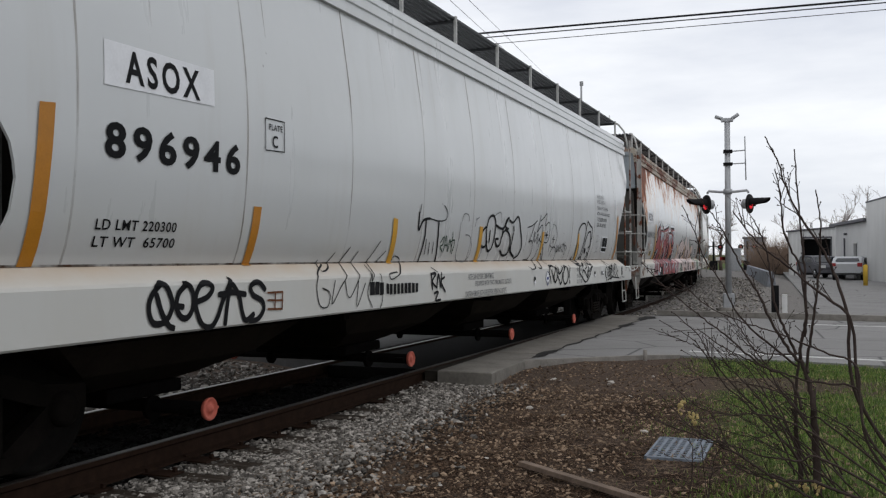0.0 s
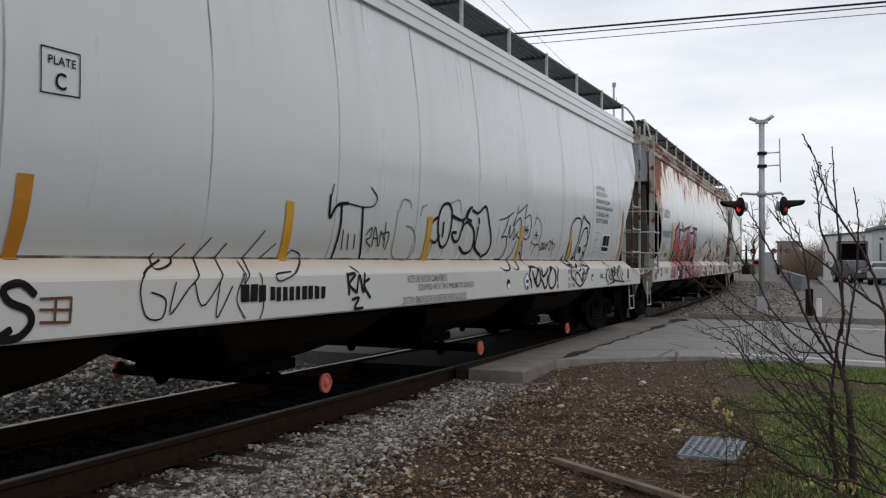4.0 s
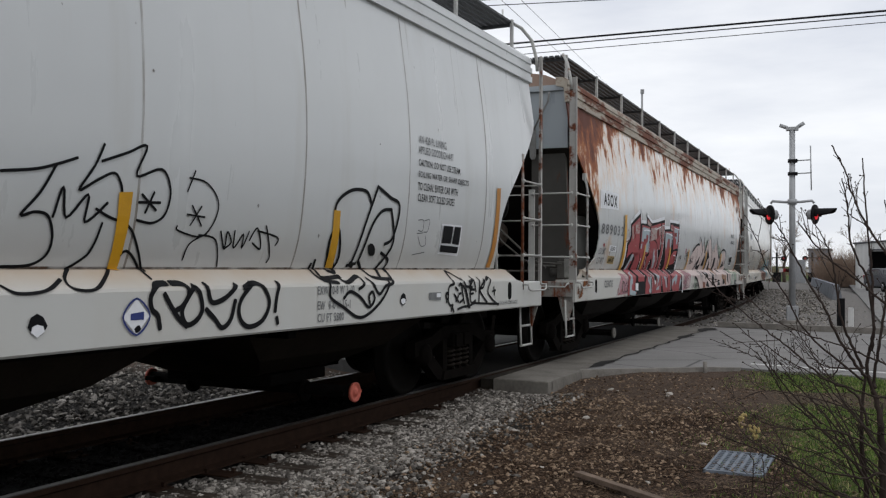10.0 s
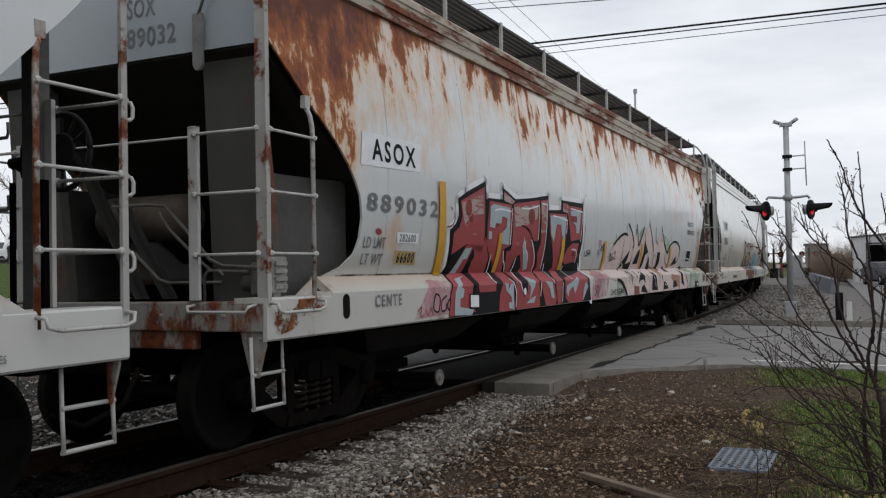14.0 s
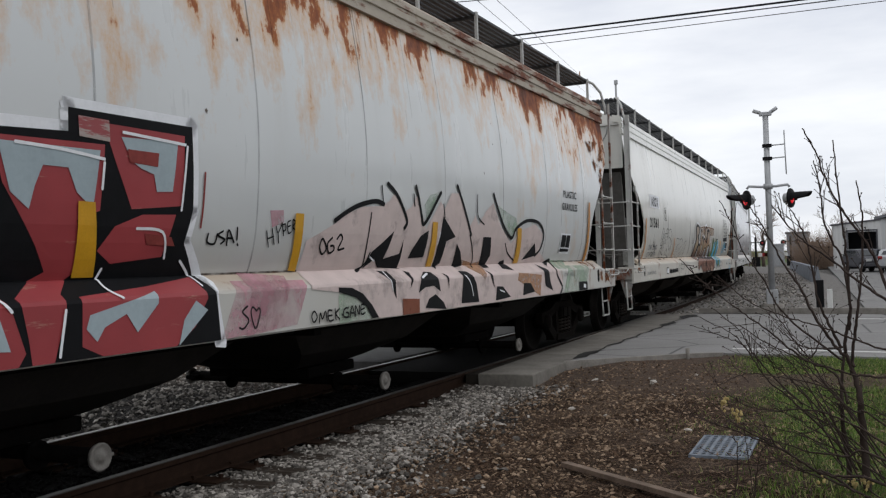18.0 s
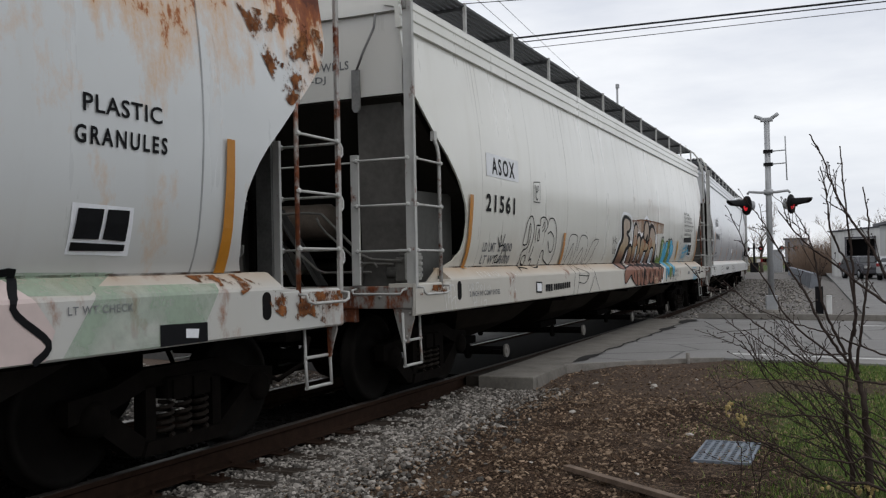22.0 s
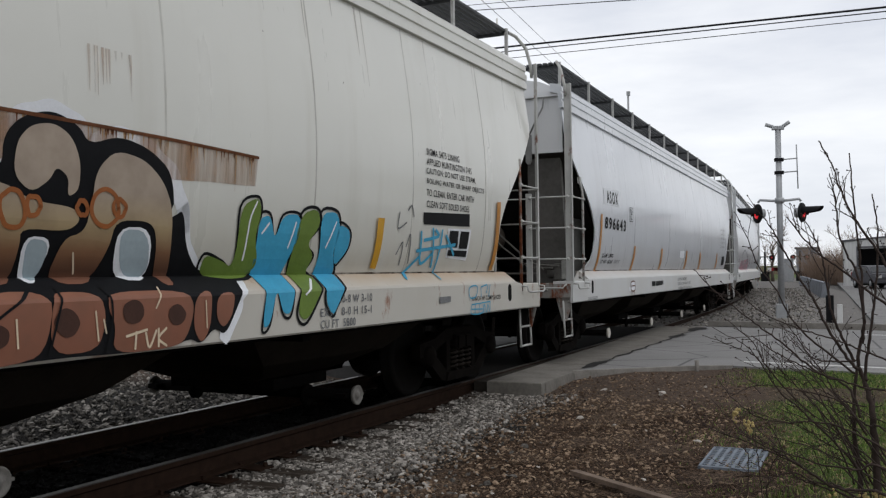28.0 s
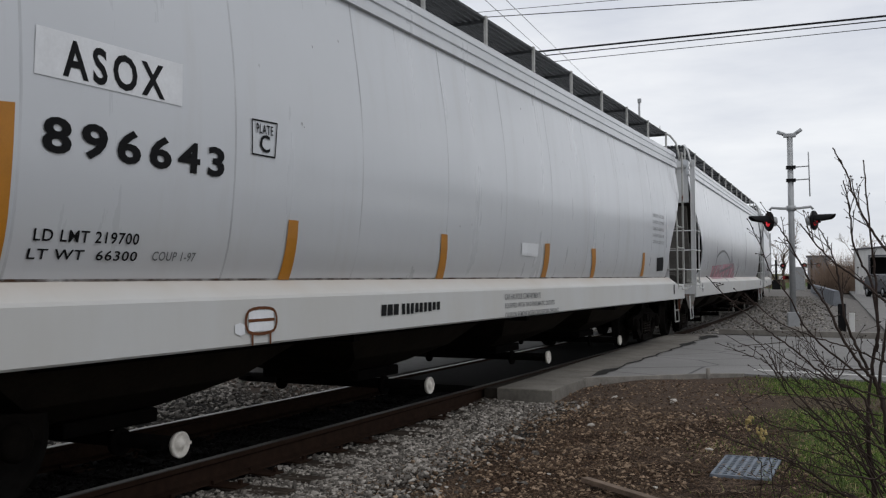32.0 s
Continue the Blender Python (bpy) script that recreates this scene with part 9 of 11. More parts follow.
def road_far(x):
    return 22.45 - 0.17 * x


def ground_z(x, y):
    d = abs(x - TRACK_X)
    z = -0.222 if d < 1.6 else -0.222 + 0.092 * min(1, (d - 1.6) / 0.9)
    if x > TRACK_X:
        z += 0.04 * max(0.0, min(1.0, (y - 9.0) / 2)) + 0.02 * max(0.0, min(1.0, (x + 2.5) / 2))
        z += 0.05 * max(0.0, min(1.0, (y - (11.0 + 0.8 * min(x + 4, 2))) / 1.2))
    if x < -15:
        z += 2.7 * max(0.0, min(1.0, (-x - 22) / 20)) ** 1.3
    if -12 < x < 6 and -2 < y < 14 and d > 1.4:
        z += 0.02 * noise.noise((x * 1.3, y * 1.3, 0)) + 0.014 * noise.noise((x * 5, y * 5, 3))
    if y > 23.6 and -30 < x < 0.2:
        return -0.30
    return min(z, -0.022) if x > -15 else z


def build_ground():
    xs = [-2500, -400, -120, -70, -50, -44, -40, -36, -32, -28, -25, -22, -18, -15, -12] + list(np.arange(-10, 3.01, 0.2)) + [4, 6, 9, 15, 30, 60, 150, 500, 2500]
    ys = [-2500, -300, -60, -20, -8, -3, 0] + list(np.arange(1.5, 14.01, 0.2)) + [15, 17, 19, 21, 23, 23.5, 24, 26, 30, 36, 45, 60, 90, 140, 300, 900, 2500]
    verts = [(x, y, ground_z(x, y)) for y in ys for x in xs]
    n = len(xs)
    faces = [(j * n + i, j * n + i + 1, (j + 1) * n + i + 1, (j + 1) * n + i) for j in range(len(ys) - 1) for i in range(n - 1)]
    me = bpy.data.meshes.new("ground")
    me.from_pydata(verts, [], faces)
    me.materials.append(M["ground"])
    me.shade_smooth()
    tagged(new("ground", me), "brown stony soil, grey ballast and spring grass", "ground", kind="structure")


build_ground()


def slab(name, outline, z0, z1, mat, label, category, kind="structure"):
    return tagged(part(name, extrude(B(), outline, z0, z1, "xy"), mat), label, category, kind=kind)


slab("road", [(-3.93, 12.35), (-2.95, 13.15), (-2.44, 13.62), (-2.0, 13.80), (60, road_near(60)), (60, road_far(60)), (-1.5, 22.7), (-4.0, 23.1)], -0.3, 0.0, M["asphalt"],
     "worn grey asphalt street with fine cracks", "road")
slab("road_beyond", [(-7.6, 12.0), (-6.66, 12.0), (-6.66, 23.3), (-7.6, 23.4), (-60, 32), (-60, 21)], -0.3, 0.0, M["shade_toned_asphalt"], "asphalt street beyond the track", "road")
slab("yard", [(-0.1, 23.4), (60, 13.3), (60, 140), (-6.5, 140), (-3.6, 90)], -0.12, -0.008, M["asphalt"], "grey asphalt yard drive before the white building", "yard")
# white edge line on the street
slab("edge_line", [(-1.95, 14.38), (40, 14.38 - 0.17 * 41.95), (40, 14.50 - 0.17 * 41.95), (-1.95, 14.50)], 0.0, 0.005, M["paintline"], "worn white painted edge line on the street", "road marking")
slab("edge_line", [(-0.4, 20.9), (40, 20.9 - 0.17 * 40.4), (40, 21.02 - 0.17 * 40.4), (-0.4, 21.02)], 0.0, 0.005, M["paintline"], "worn white painted edge line on the street", "road marking")
# low near kerb and far kerb
slab("kerb", [(-3.93, 12.28), (-2.46, 13.52), (-2.0, 13.70), (-2.0, 13.82), (-2.46, 13.64), (-3.95, 12.40)], -0.2, 0.012, M["kerb"], "low broken concrete kerb along the soil", "kerb")
slab("kerb", [(-3.9, 23.15), (-1.3, 22.75), (30, 17.4), (30, 17.6), (-1.2, 22.95), (-3.9, 23.35)], -0.2, 0.13, M["kerb"], "grey concrete kerb on the far side of the street", "kerb")
bm = B()
tube(bm, [(-2.44, 13.42, -0.12), (-2.44, 13.42, 0.10)], 0.03, 8)
tagged(part("marker_stub", bm, M["kerb"]), "short pale stub post at the kerb", "post")

# concrete panels along the near rail and between the rails
panels = thing("grade_crossing", pose(0, 0, 0), "grey concrete crossing panels and asphalt between the rails", "crossing", kind="structure")
for i in range(5):
    y0, y1 = 10.90 + i * 2.42, 10.90 + (i + 1) * 2.42 - 0.02
    bm = B()
    inner = [-4.635 - 0.034 * (y - 10.9) for y in (y0, y1)]
    outer = [-3.90 + (track(y)[0] - TRACK_X) * 0.5 for y in (y0, y1)]
    extrude(bm, [(inner[0], y0), (outer[0], y0), (outer[1], y1), (inner[1], y1)], -0.26, 0.002 + 0.002 * (i % 2), "xy")
    bmesh.ops.bevel(bm, geom=[e for e in bm.edges if min(v.co.z for v in e.verts) > -0.1], offset=0.012, segments=1, affect="EDGES")
    part("panel", bm, M["concrete"], panels)
bm = B()
extrude(bm, [(-3.89, 11.05), (-3.93, 12.33), (-4.0, 23.1), (-4.02, 23.1)], -0.2, 0.0, "xy")
part("apron", bm, M["concrete"], panels)
# asphalt between the rails, blackened to carry the shade of passing cars
M["shade_asphalt"] = plain("shade_dark_asphalt", (0.007, 0.0066, 0.006), 0.9, 0, 0.4, 9)
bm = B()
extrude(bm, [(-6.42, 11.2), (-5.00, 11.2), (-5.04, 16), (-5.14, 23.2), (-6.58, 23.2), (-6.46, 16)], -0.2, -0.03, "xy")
part("middle_fill", bm, M["shade_asphalt"], panels)
M["fill"] = plain("grimy_asphalt_fill", (0.035, 0.030, 0.025), 0.9, 0, 0.5, 7, 0.4)
bm = B()
extrude(bm, [(-4.86, 11.0), (-4.64, 11.0), (-4.83, 16.2), (-4.95, 20.0), (-5.04, 23.2), (-5.08, 23.2), (-4.92, 16.2)], -0.2, -0.022, "xy")
part("edge_fill", bm, M["fill"], panels, "dirty asphalt fill beside the rail")
# ragged dark patching along the panel's edge
M["tar"] = plain("black_patching_tar", (0.028, 0.027, 0.026), 0.8, 0, 0.3, 14)
rnd = random.Random(4)
left, right = [], []
for i in range(33):
    y = 12.7 + i * 0.31
    c = -3.91 + (track(y)[0] - TRACK_X) * 0.5 + 0.025 * math.sin(i * 1.7) + 0.02 * rnd.uniform(-1, 1)
    w = 0.012 + 0.035 * rnd.random() ** 2 + (0.07 if i in (1, 2, 3) else 0) + (0.09 if i > 16 and i % 7 < 3 else 0) + (0.12 if i > 29 else 0)
    left.append((c - w, y))
    right.append((c + w, y))
bm = B()
for i in range(32):
    bm.faces.new([bm.verts.new((*p, 0.0085)) for p in (left[i], right[i], right[i + 1], left[i + 1])])
part("tar_seam", bm, M["tar"], panels, "ragged black tar seam")
bm = B()
seam = [(-4.3, 23.25), (-2.2, 22.70), (-2.2, 22.78), (-4.3, 23.4)]
bm.faces.new([bm.verts.new((*p, 0.009)) for p in seam])
part("tar_seam", bm, M["tar"], panels)


def rail(side):
    bm = B()
    o = [(-0.037, -0.006), (-0.03, 0.0), (0.03, 0.0), (0.037, -0.006), (0.037, -0.040), (0.010, -0.056), (0.010, -0.155), (0.075, -0.172), (0.075, -0.188), (-0.075, -0.188), (-0.075, -0.172), (-0.010, -0.155), (-0.010, -0.056), (-0.037, -0.040)]
    rings = []
    for s in list(np.arange(-30, 20, 2.0)) + list(np.arange(20, 150, 1.5)):
        x, y, a = track(s, side)
        c, n = math.cos(radians(a)), math.sin(radians(a))
        rings.append([bm.verts.new((x + u * c, y + u * n, z)) for u, z in o])
    for a, b in zip(rings, rings[1:]):
        for i in range(len(o)):
            f = bm.faces.new((a[i], b[i], b[(i + 1) % len(o)], a[(i + 1) % len(o)]))
            f.material_index = 1 if i in (0, 1, 2) else 0
    bmesh.ops.recalc_face_normals(bm, faces=bm.faces[:])
    ob = part("rail", bm, M["rail_side"])
    ob.data.materials.append(M["rail_head_near"] if side > 0 else M["rail_head"])
    return tagged(ob, "rusty steel rail with a polished running top", "rail", "rails of the track", "structure")


rail(0.835)
rail(-0.7535)


def rock_field(name, n, spot, size, mat, label, seed, squash=0.7):
    """Many small broken stones in one mesh; spot(rng) gives x, y, z of one, or None."""
    rng = np.random.default_rng(seed)
    t = (1 + 5 ** 0.5) / 2
    V = np.array([(-1, t, 0), (1, t, 0), (-1, -t, 0), (1, -t, 0), (0, -1, t), (0, 1, t), (0, -1, -t), (0, 1, -t), (t, 0, -1), (t, 0, 1), (-t, 0, -1), (-t, 0, 1)]) / 1.9
    F = np.array([(0, 11, 5), (0, 5, 1), (0, 1, 7), (0, 7, 10), (0, 10, 11), (1, 5, 9), (5, 11, 4), (11, 10, 2), (10, 7, 6), (7, 1, 8), (3, 9, 4), (3, 4, 2), (3, 2, 6), (3, 6, 8), (3, 8, 9), (4, 9, 5), (2, 4, 11), (6, 2, 10), (8, 6, 7), (9, 8, 1)])
    P = [p for p in (spot(rng) for _ in range(n)) if p is not None]
    n = len(P)
    P = np.array(P)
    R = size[0] + (size[1] - size[0]) * rng.random((n, 1, 1)) ** 2.2
    S = rng.uniform(0.6, 1.3, (n, 1, 3))
    S[:, :, 2] *= squash
    A = rng.uniform(0, 6.28, n)
    W = V[None] * S * (1 + rng.uniform(-0.42, 0.42, (n, 12, 1))) * R
    X = W[:, :, 0] * np.cos(A)[:, None] - W[:, :, 1] * np.sin(A)[:, None]
    Y = W[:, :, 0] * np.sin(A)[:, None] + W[:, :, 1] * np.cos(A)[:, None]
    tilt = rng.uniform(-0.5, 0.5, n)[:, None]
    Z = W[:, :, 2] + X * tilt
    verts = np.stack([X, Y, Z], 2) + P[:, None, :]
    faces = (F[None] + 12 * np.arange(n)[:, None, None]).reshape(-1, 3)
    me = bpy.data.meshes.new(name)
    me.from_pydata(verts.reshape(-1, 3).tolist(), [], faces.tolist())
    me.materials.append(mat)
    return tagged(new(name, me), label, "gravel", kind="stuff")


def shoulder(rng):
    y = rng.uniform(2.5, 10.9)
    x = -4.62 + abs(rng.normal(0, max(0.42, 1.15 - 0.085 * y))) - (0.22 if rng.random() < 0.18 else 0.0)
    if x > -2.2:
        return None
    if abs(((y - 2.4 + 0.2725) % 0.545) - 0.2725) < 0.125 and x < -4.12 + 0.35 * noise.noise((0.0, y * 2.3, 9.0)) and rng.random() < 0.8 - 0.25 * (y < 7.6):
        return None
    return x, y, ground_z(x, y) + 0.006


def between(rng):
    s = rng.uniform(-2, 11)
    x = TRACK_X + rng.uniform(-0.66, 0.66)
    return x, s, -0.19


def beyond(rng):
    y = rng.uniform(3, 24)
    x = TRACK_X - 0.85 - abs(rng.normal(0, 2.6))
    if x < -13 or (11.8 < y < 23.4):
        return None
    return x, y, ground_z(x, y) + 0.01


def dirt(rng):
    x, y = rng.uniform(-4.0, 0.3), rng.uniform(4.0, 13.0)
    if y > 12.2 + 0.8 * (x + 4):
        return None
    if x > -1.4 and rng.random() < 0.7:
        return None
    if rng.random() > 0.25 + 1.1 * max(0.0, 0.5 + noise.noise((x * 1.1, y * 1.1, 7.0))) * max(0.04, min(1.0, (10.75 - y - 0.14 * x) / 0.9)):
        return None
    return x, y, ground_z(x, y) + 0.002


def far_bed(rng):
    s = rng.uniform(24, 75)
    side = rng.uniform(-3.2, 5.4)
    if abs(abs(side) - 0.7535) < 0.09:
        return None
    x, y, _ = track(s, side)
    return x, y, -0.11 if side > 0 else -0.10 - 0.03 * max(0, -side - 1.6)


rock_field("ballast_stones", 34000, shoulder, (0.008, 0.032), M["ballast"], "loose grey crushed stone ballast beside the rail", 1)
rock_field("ballast_stones", 3500, between, (0.014, 0.034), M["shaded_stone"], "ballast between the rails, the train's shade in its colour", 2)
rock_field("ballast_stones", 17000, beyond, (0.016, 0.042), M["ballast"], "grey ballast on the far side of the track", 3)
rock_field("soil_pebbles", 36000, dirt, (0.004, 0.022), M["pebble"], "brown pebbles and clods on bare soil", 5)
rock_field("ballast_stones", 10000, far_bed, (0.018, 0.055), M["ballast"], "grey ballast shoulder beyond the crossing", 6)
rock_field("pale_stones", 26, lambda r: (lambda x, y: (x, y, ground_z(x, y) + 0.01))(r.uniform(-4.0, -0.9), r.uniform(5, 12)), (0.018, 0.045),
           plain("pale_limestone", (0.42, 0.39, 0.35), 0.9, 0, 0.3, 20), "a few larger pale stones lying on the soil", 7, 0.5)

# ballast bed beyond the crossing, following the curve
bm = B()
prof = [(-4.6, -0.24), (-3.0, -0.17), (-1.6, -0.12), (1.6, -0.12), (3.2, -0.15), (4.4, -0.10), (6.4, -0.06), (7.0, -0.32)]
rings = []
for s in np.arange(23.6, 150, 2.0):
    rings.append([bm.verts.new((*track(s, u)[:2], z)) for u, z in prof])
for a, b in zip(rings, rings[1:]):
    for i in range(len(prof) - 1):
        bm.faces.new((a[i], a[i + 1], b[i + 1], b[i]))
M["bed"] = plain("ballast_bed_far", (0.17, 0.16, 0.15), 0.95, 0, 0.55, 16, 0.8)
tagged(part("ballast_bed", bm, M["bed"]), "grey crushed stone track bed", "track bed", kind="structure")


def tie(bm):
    box(bm, (-1.36, -0.115, -0.19), (1.40, 0.115, 0.0), 0.012)


tie_thing = thing("railroad_tie", pose(0, -80, 0), "weathered brown timber railroad tie", "railroad tie", "ties of the track")
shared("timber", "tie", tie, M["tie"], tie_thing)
for u in (-0.7535, 0.835):
    shared("tie_plate", "tieplate", lambda bm: box(bm, (-0.15, -0.09, -0.003), (0.15, 0.09, 0.012), 0.003), M["rail_side"], tie_thing, Matrix.Translation((u, 0, 0.0)))
    for w in (-0.09, 0.09):
        shared("spike", "spike", lambda bm: box(bm, (-0.015, -0.015, 0.01), (0.015, 0.015, 0.045), 0.004), M["rail_side"], tie_thing, Matrix.Translation((u + w, 0.05 if w > 0 else -0.05, 0)))
first = True
for i in range(70):
    s = 2.4 + i * 0.545
    if 10.9 < s < 23.4:
        continue
    x, y, a = track(s)
    m = pose(x + rnd.uniform(-0.10, 0.10) + (0.18 if rnd.random() < 0.3 else 0.0), y, -0.198 - 0.008 * rnd.random(), 0, 0, a + rnd.uniform(-2.5, 2.5))
    if first:
        tie_thing.matrix_basis = m
        first = False
    else:
        copy_thing(tie_thing, m)

# drain grate set in the soil
M["grate"] = plain("blue_grey_cast_iron", (0.17, 0.195, 0.23), 0.7, 0.0, 0.4, 6)
gr = thing("drain_grate", pose(-1.11, 7.58, -0.098, 0, 0, 1.0), "blue-grey cast iron drain grate set in soil", "drain grate")
# black floor paints the pit's shade below the bars
part("pit", box(B(), (-0.21, -0.41, -0.07), (0.21, 0.41, -0.045)), M["hole"], gr)
bm = B()
for a, b in (((-0.22, -0.42, -0.05), (-0.20, 0.42, 0.0)), ((0.20, -0.42, -0.05), (0.22, 0.42, 0.0)), ((-0.22, -0.42, -0.05), (0.22, -0.40, 0.0)), ((-0.22, 0.40, -0.05), (0.22, 0.42, 0.0))):
    box(bm, a, b)
part("rim", bm, M["grate"], gr)
for i in range(6):
    shared("bar", "gbar", lambda bm: box(bm, (-0.013, -0.40, -0.04), (0.013, 0.40, -0.004)), M["grate"], gr, Matrix.Translation((-0.15 + 0.06 * i, 0, 0)))
for i in range(11):
    shared("cross_bar", "gcross", lambda bm: box(bm, (-0.20, -0.012, -0.04), (0.20, 0.012, -0.008)), M["grate"], gr, Matrix.Translation((0, -0.35 + 0.07 * i, 0)))

# loose board lying on the soil
M["board"] = plain("weathered_board", (0.17, 0.125, 0.095), 0.85, 0, 0.5, 9, 0.4)
bm = B()
box(bm, (0, -0.032, 0.0), (2.3, 0.032, 0.035), 0.004)
bd = part("wooden_board", bm, M["board"])
bd.matrix_basis = pose(-2.09, 6.47, -0.088, 0, 0.6, -33.5)
tagged(bd, "weathered grey-brown timber board lying on the soil", "board")


# dead grass, leaf scraps and twigs scattered on the soil
def litter(n, seed):
    rng = np.random.default_rng(seed)
    V, F = [], []
    for _ in range(n):
        x, y = rng.uniform(-4.2, 0.6), rng.uniform(4.0, 13.2)
        if y > 12.2 + 0.8 * (x + 4):
            continue
        z = ground_z(x, y) + rng.uniform(0.004, 0.02)
        a, l, w = rng.uniform(0, 6.28), rng.uniform(0.012, 0.05), rng.uniform(0.0025, 0.008)
        c, s = math.cos(a), math.sin(a)
        up = rng.uniform(-0.012, 0.018)
        i = len(V)
        V += [(x - c * l - s * w, y - s * l + c * w, z), (x - c * l + s * w, y - s * l - c * w, z), (x + c * l + s * w * 0.6, y + s * l - c * w * 0.6, z + up), (x + c * l - s * w * 0.6, y + s * l + c * w * 0.6, z + up)]
        F.append((i, i + 1, i + 2, i + 3))
    me = bpy.data.meshes.new("soil_litter")
    me.from_pydata(V, [], F)
    me.materials.append(gravel_mat("dry_litter", (0.030, 0.018, 0.011), (0.21, 0.15, 0.10), (0.09, 0.055, 0.034)))
    tagged(new("soil_litter", me), "dry brown leaf scraps and twigs on the soil", "litter", kind="stuff")


litter(5000, 31)


# ---- grass, bush ----
def blade_mat():
    k = Nodes("spring_grass_blades")
    g = k.n("NewGeometry")
    col = k.ramp(g.outputs["Random Per Island"], [(0.0, (0.030, 0.058, 0.011)), (0.5, (0.105, 0.180, 0.032)), (0.82, (0.20, 0.26, 0.065)), (1.0, (0.40, 0.34, 0.18))])
    return k.done(col, 0.7, 0, 0.2)


M["blade"] = blade_mat()


def grass(n, seed):
    rng = np.random.default_rng(seed)
    V, F = [], []
    for _ in range(n):
        x, y = rng.uniform(-2.1, 4.5), rng.uniform(5.0, 13.75)
        if y > road_near(x) - 0.03:
            continue
        edge = (x + 0.84 + 0.163 * (y - 7.5)) * 2.2 + 1.3 * noise.noise((x * 0.9, y * 0.9, 5.0))
        lane = 10.85 + 0.25 * noise.noise((x, 1.0, 2.0)) < y < 12.10 + 0.2 * noise.noise((x, 4.0, 2.0))
        keep = 1 / (1 + math.exp(-3 * (edge - (3.6 if lane else 0.0))))
        if y > 12.10:
            keep = 1 / (1 + math.exp(-6 * (x + 1.75)))
        if rng.random() > keep:
            continue
        z = ground_z(x, y)
        h = rng.uniform(0.015, 0.055) * (1.8 if rng.random() < 0.06 else 1) * (1.0 if edge > 0.4 else 0.6)
        a = rng.uniform(0, 6.28)
        w = rng.uniform(0.002, 0.0045)
        dx, dy = math.cos(a), math.sin(a)
        lx, ly = rng.normal(0, 0.4) * h, rng.normal(0, 0.4) * h
        i = len(V)
        V += [(x - dx * w, y - dy * w, z), (x + dx * w, y + dy * w, z), (x + lx * 0.5 + dx * w * 0.7, y + ly * 0.5 + dy * w * 0.7, z + h * 0.6), (x + lx * 0.5 - dx * w * 0.7, y + ly * 0.5 - dy * w * 0.7, z + h * 0.6), (x + lx, y + ly, z + h)]
        F += [(i, i + 1, i + 2, i + 3), (i + 3, i + 2, i + 4)]
    me = bpy.data.meshes.new("grass")
    me.from_pydata(V, [], F)
    me.materials.append(M["blade"])
    tagged(new("grass", me), "short green spring grass on the verge", "grass", kind="stuff")


grass(95000, 11)
M["bark"] = plain("grey_brown_twig_bark", (0.045, 0.032, 0.027), 0.85, 0, 0.4, 30, 0.4)
M["bud"] = plain("yellow_green_buds", (0.42, 0.33, 0.14), 0.7, 0, 0.4, 30)


def grow(rng, bm, start, way, length, r, depth, tips, droop=0.0, splits=4):
    """One limb and the twigs on it."""
    pts = [Vector(start)]
    d = Vector(way).normalized()
    n = max(4, int(length / 0.12))
    for i in range(n):
        d = (d + Vector((rng.gauss(0, 0.10), rng.gauss(0, 0.10), rng.gauss(0, 0.08) + 0.03 - droop))).normalized()
        pts.append(pts[-1] + d * (length / n))
    tube(bm, pts, r, 5, max(0.0016, r * 0.30))
    tips.append((pts[-1], d))
    if depth:
        for j in range(splits):
            f = rng.uniform(0.25, 0.95)
            i = min(n - 1, int(f * n))
            dd = (pts[i + 1] - pts[i]).normalized()
            side = Vector((rng.gauss(0, 1), rng.gauss(0, 1), rng.gauss(0.25, 0.7))).normalized()
            grow(rng, bm, pts[i], dd * 0.75 + side * 0.65, length * rng.uniform(0.25, 0.5), r * 0.5, depth - 1, tips, droop, max(2, splits - 1))


def limb(rng, bm, ways, r, tips, twigs, thin=0.0028):
    """A long bowed limb along a few places, with short spurs and forked twigs."""
    p = [Vector(w) for w in ways]
    pts = []
    for i in range(len(p) - 1):
        a, b, c, d = p[max(0, i - 1)], p[i], p[i + 1], p[min(len(p) - 1, i + 2)]
        for j in range(6):
            t = j / 6
            q = 0.5 * (2 * b + (c - a) * t + (2 * a - 5 * b + 4 * c - d) * t * t + (3 * b - a - 3 * c + d) * t ** 3)
            pts.append(q + Vector((rng.gauss(0, 0.0025), rng.gauss(0, 0.005), rng.gauss(0, 0.0025))))
    pts.append(p[-1])
    tube(bm, pts, r, 6, thin)
    tips.append((pts[-1], (pts[-1] - pts[-2]).normalized()))
    n = len(pts)
    for _ in range(twigs):
        i = rng.randint(n // 3, n - 3)
        d = (pts[i + 1] - pts[i]).normalized()
        side = Vector((rng.gauss(0, 1), rng.gauss(0, 0.8), rng.gauss(0.35, 0.7))).normalized()
        if rng.random() < 0.72:
            end = pts[i] + (d * 0.5 + side).normalized() * rng.uniform(0.02, 0.06)
            tube(bm, [pts[i], end], 0.003, 5, 0.002)
            tips.append((end, side))
        else:
            grow(rng, bm, pts[i], d * 0.9 + side * 0.5, rng.uniform(0.10, 0.28), max(0.002, r * 0.30), 1, tips, 0.0, 2)


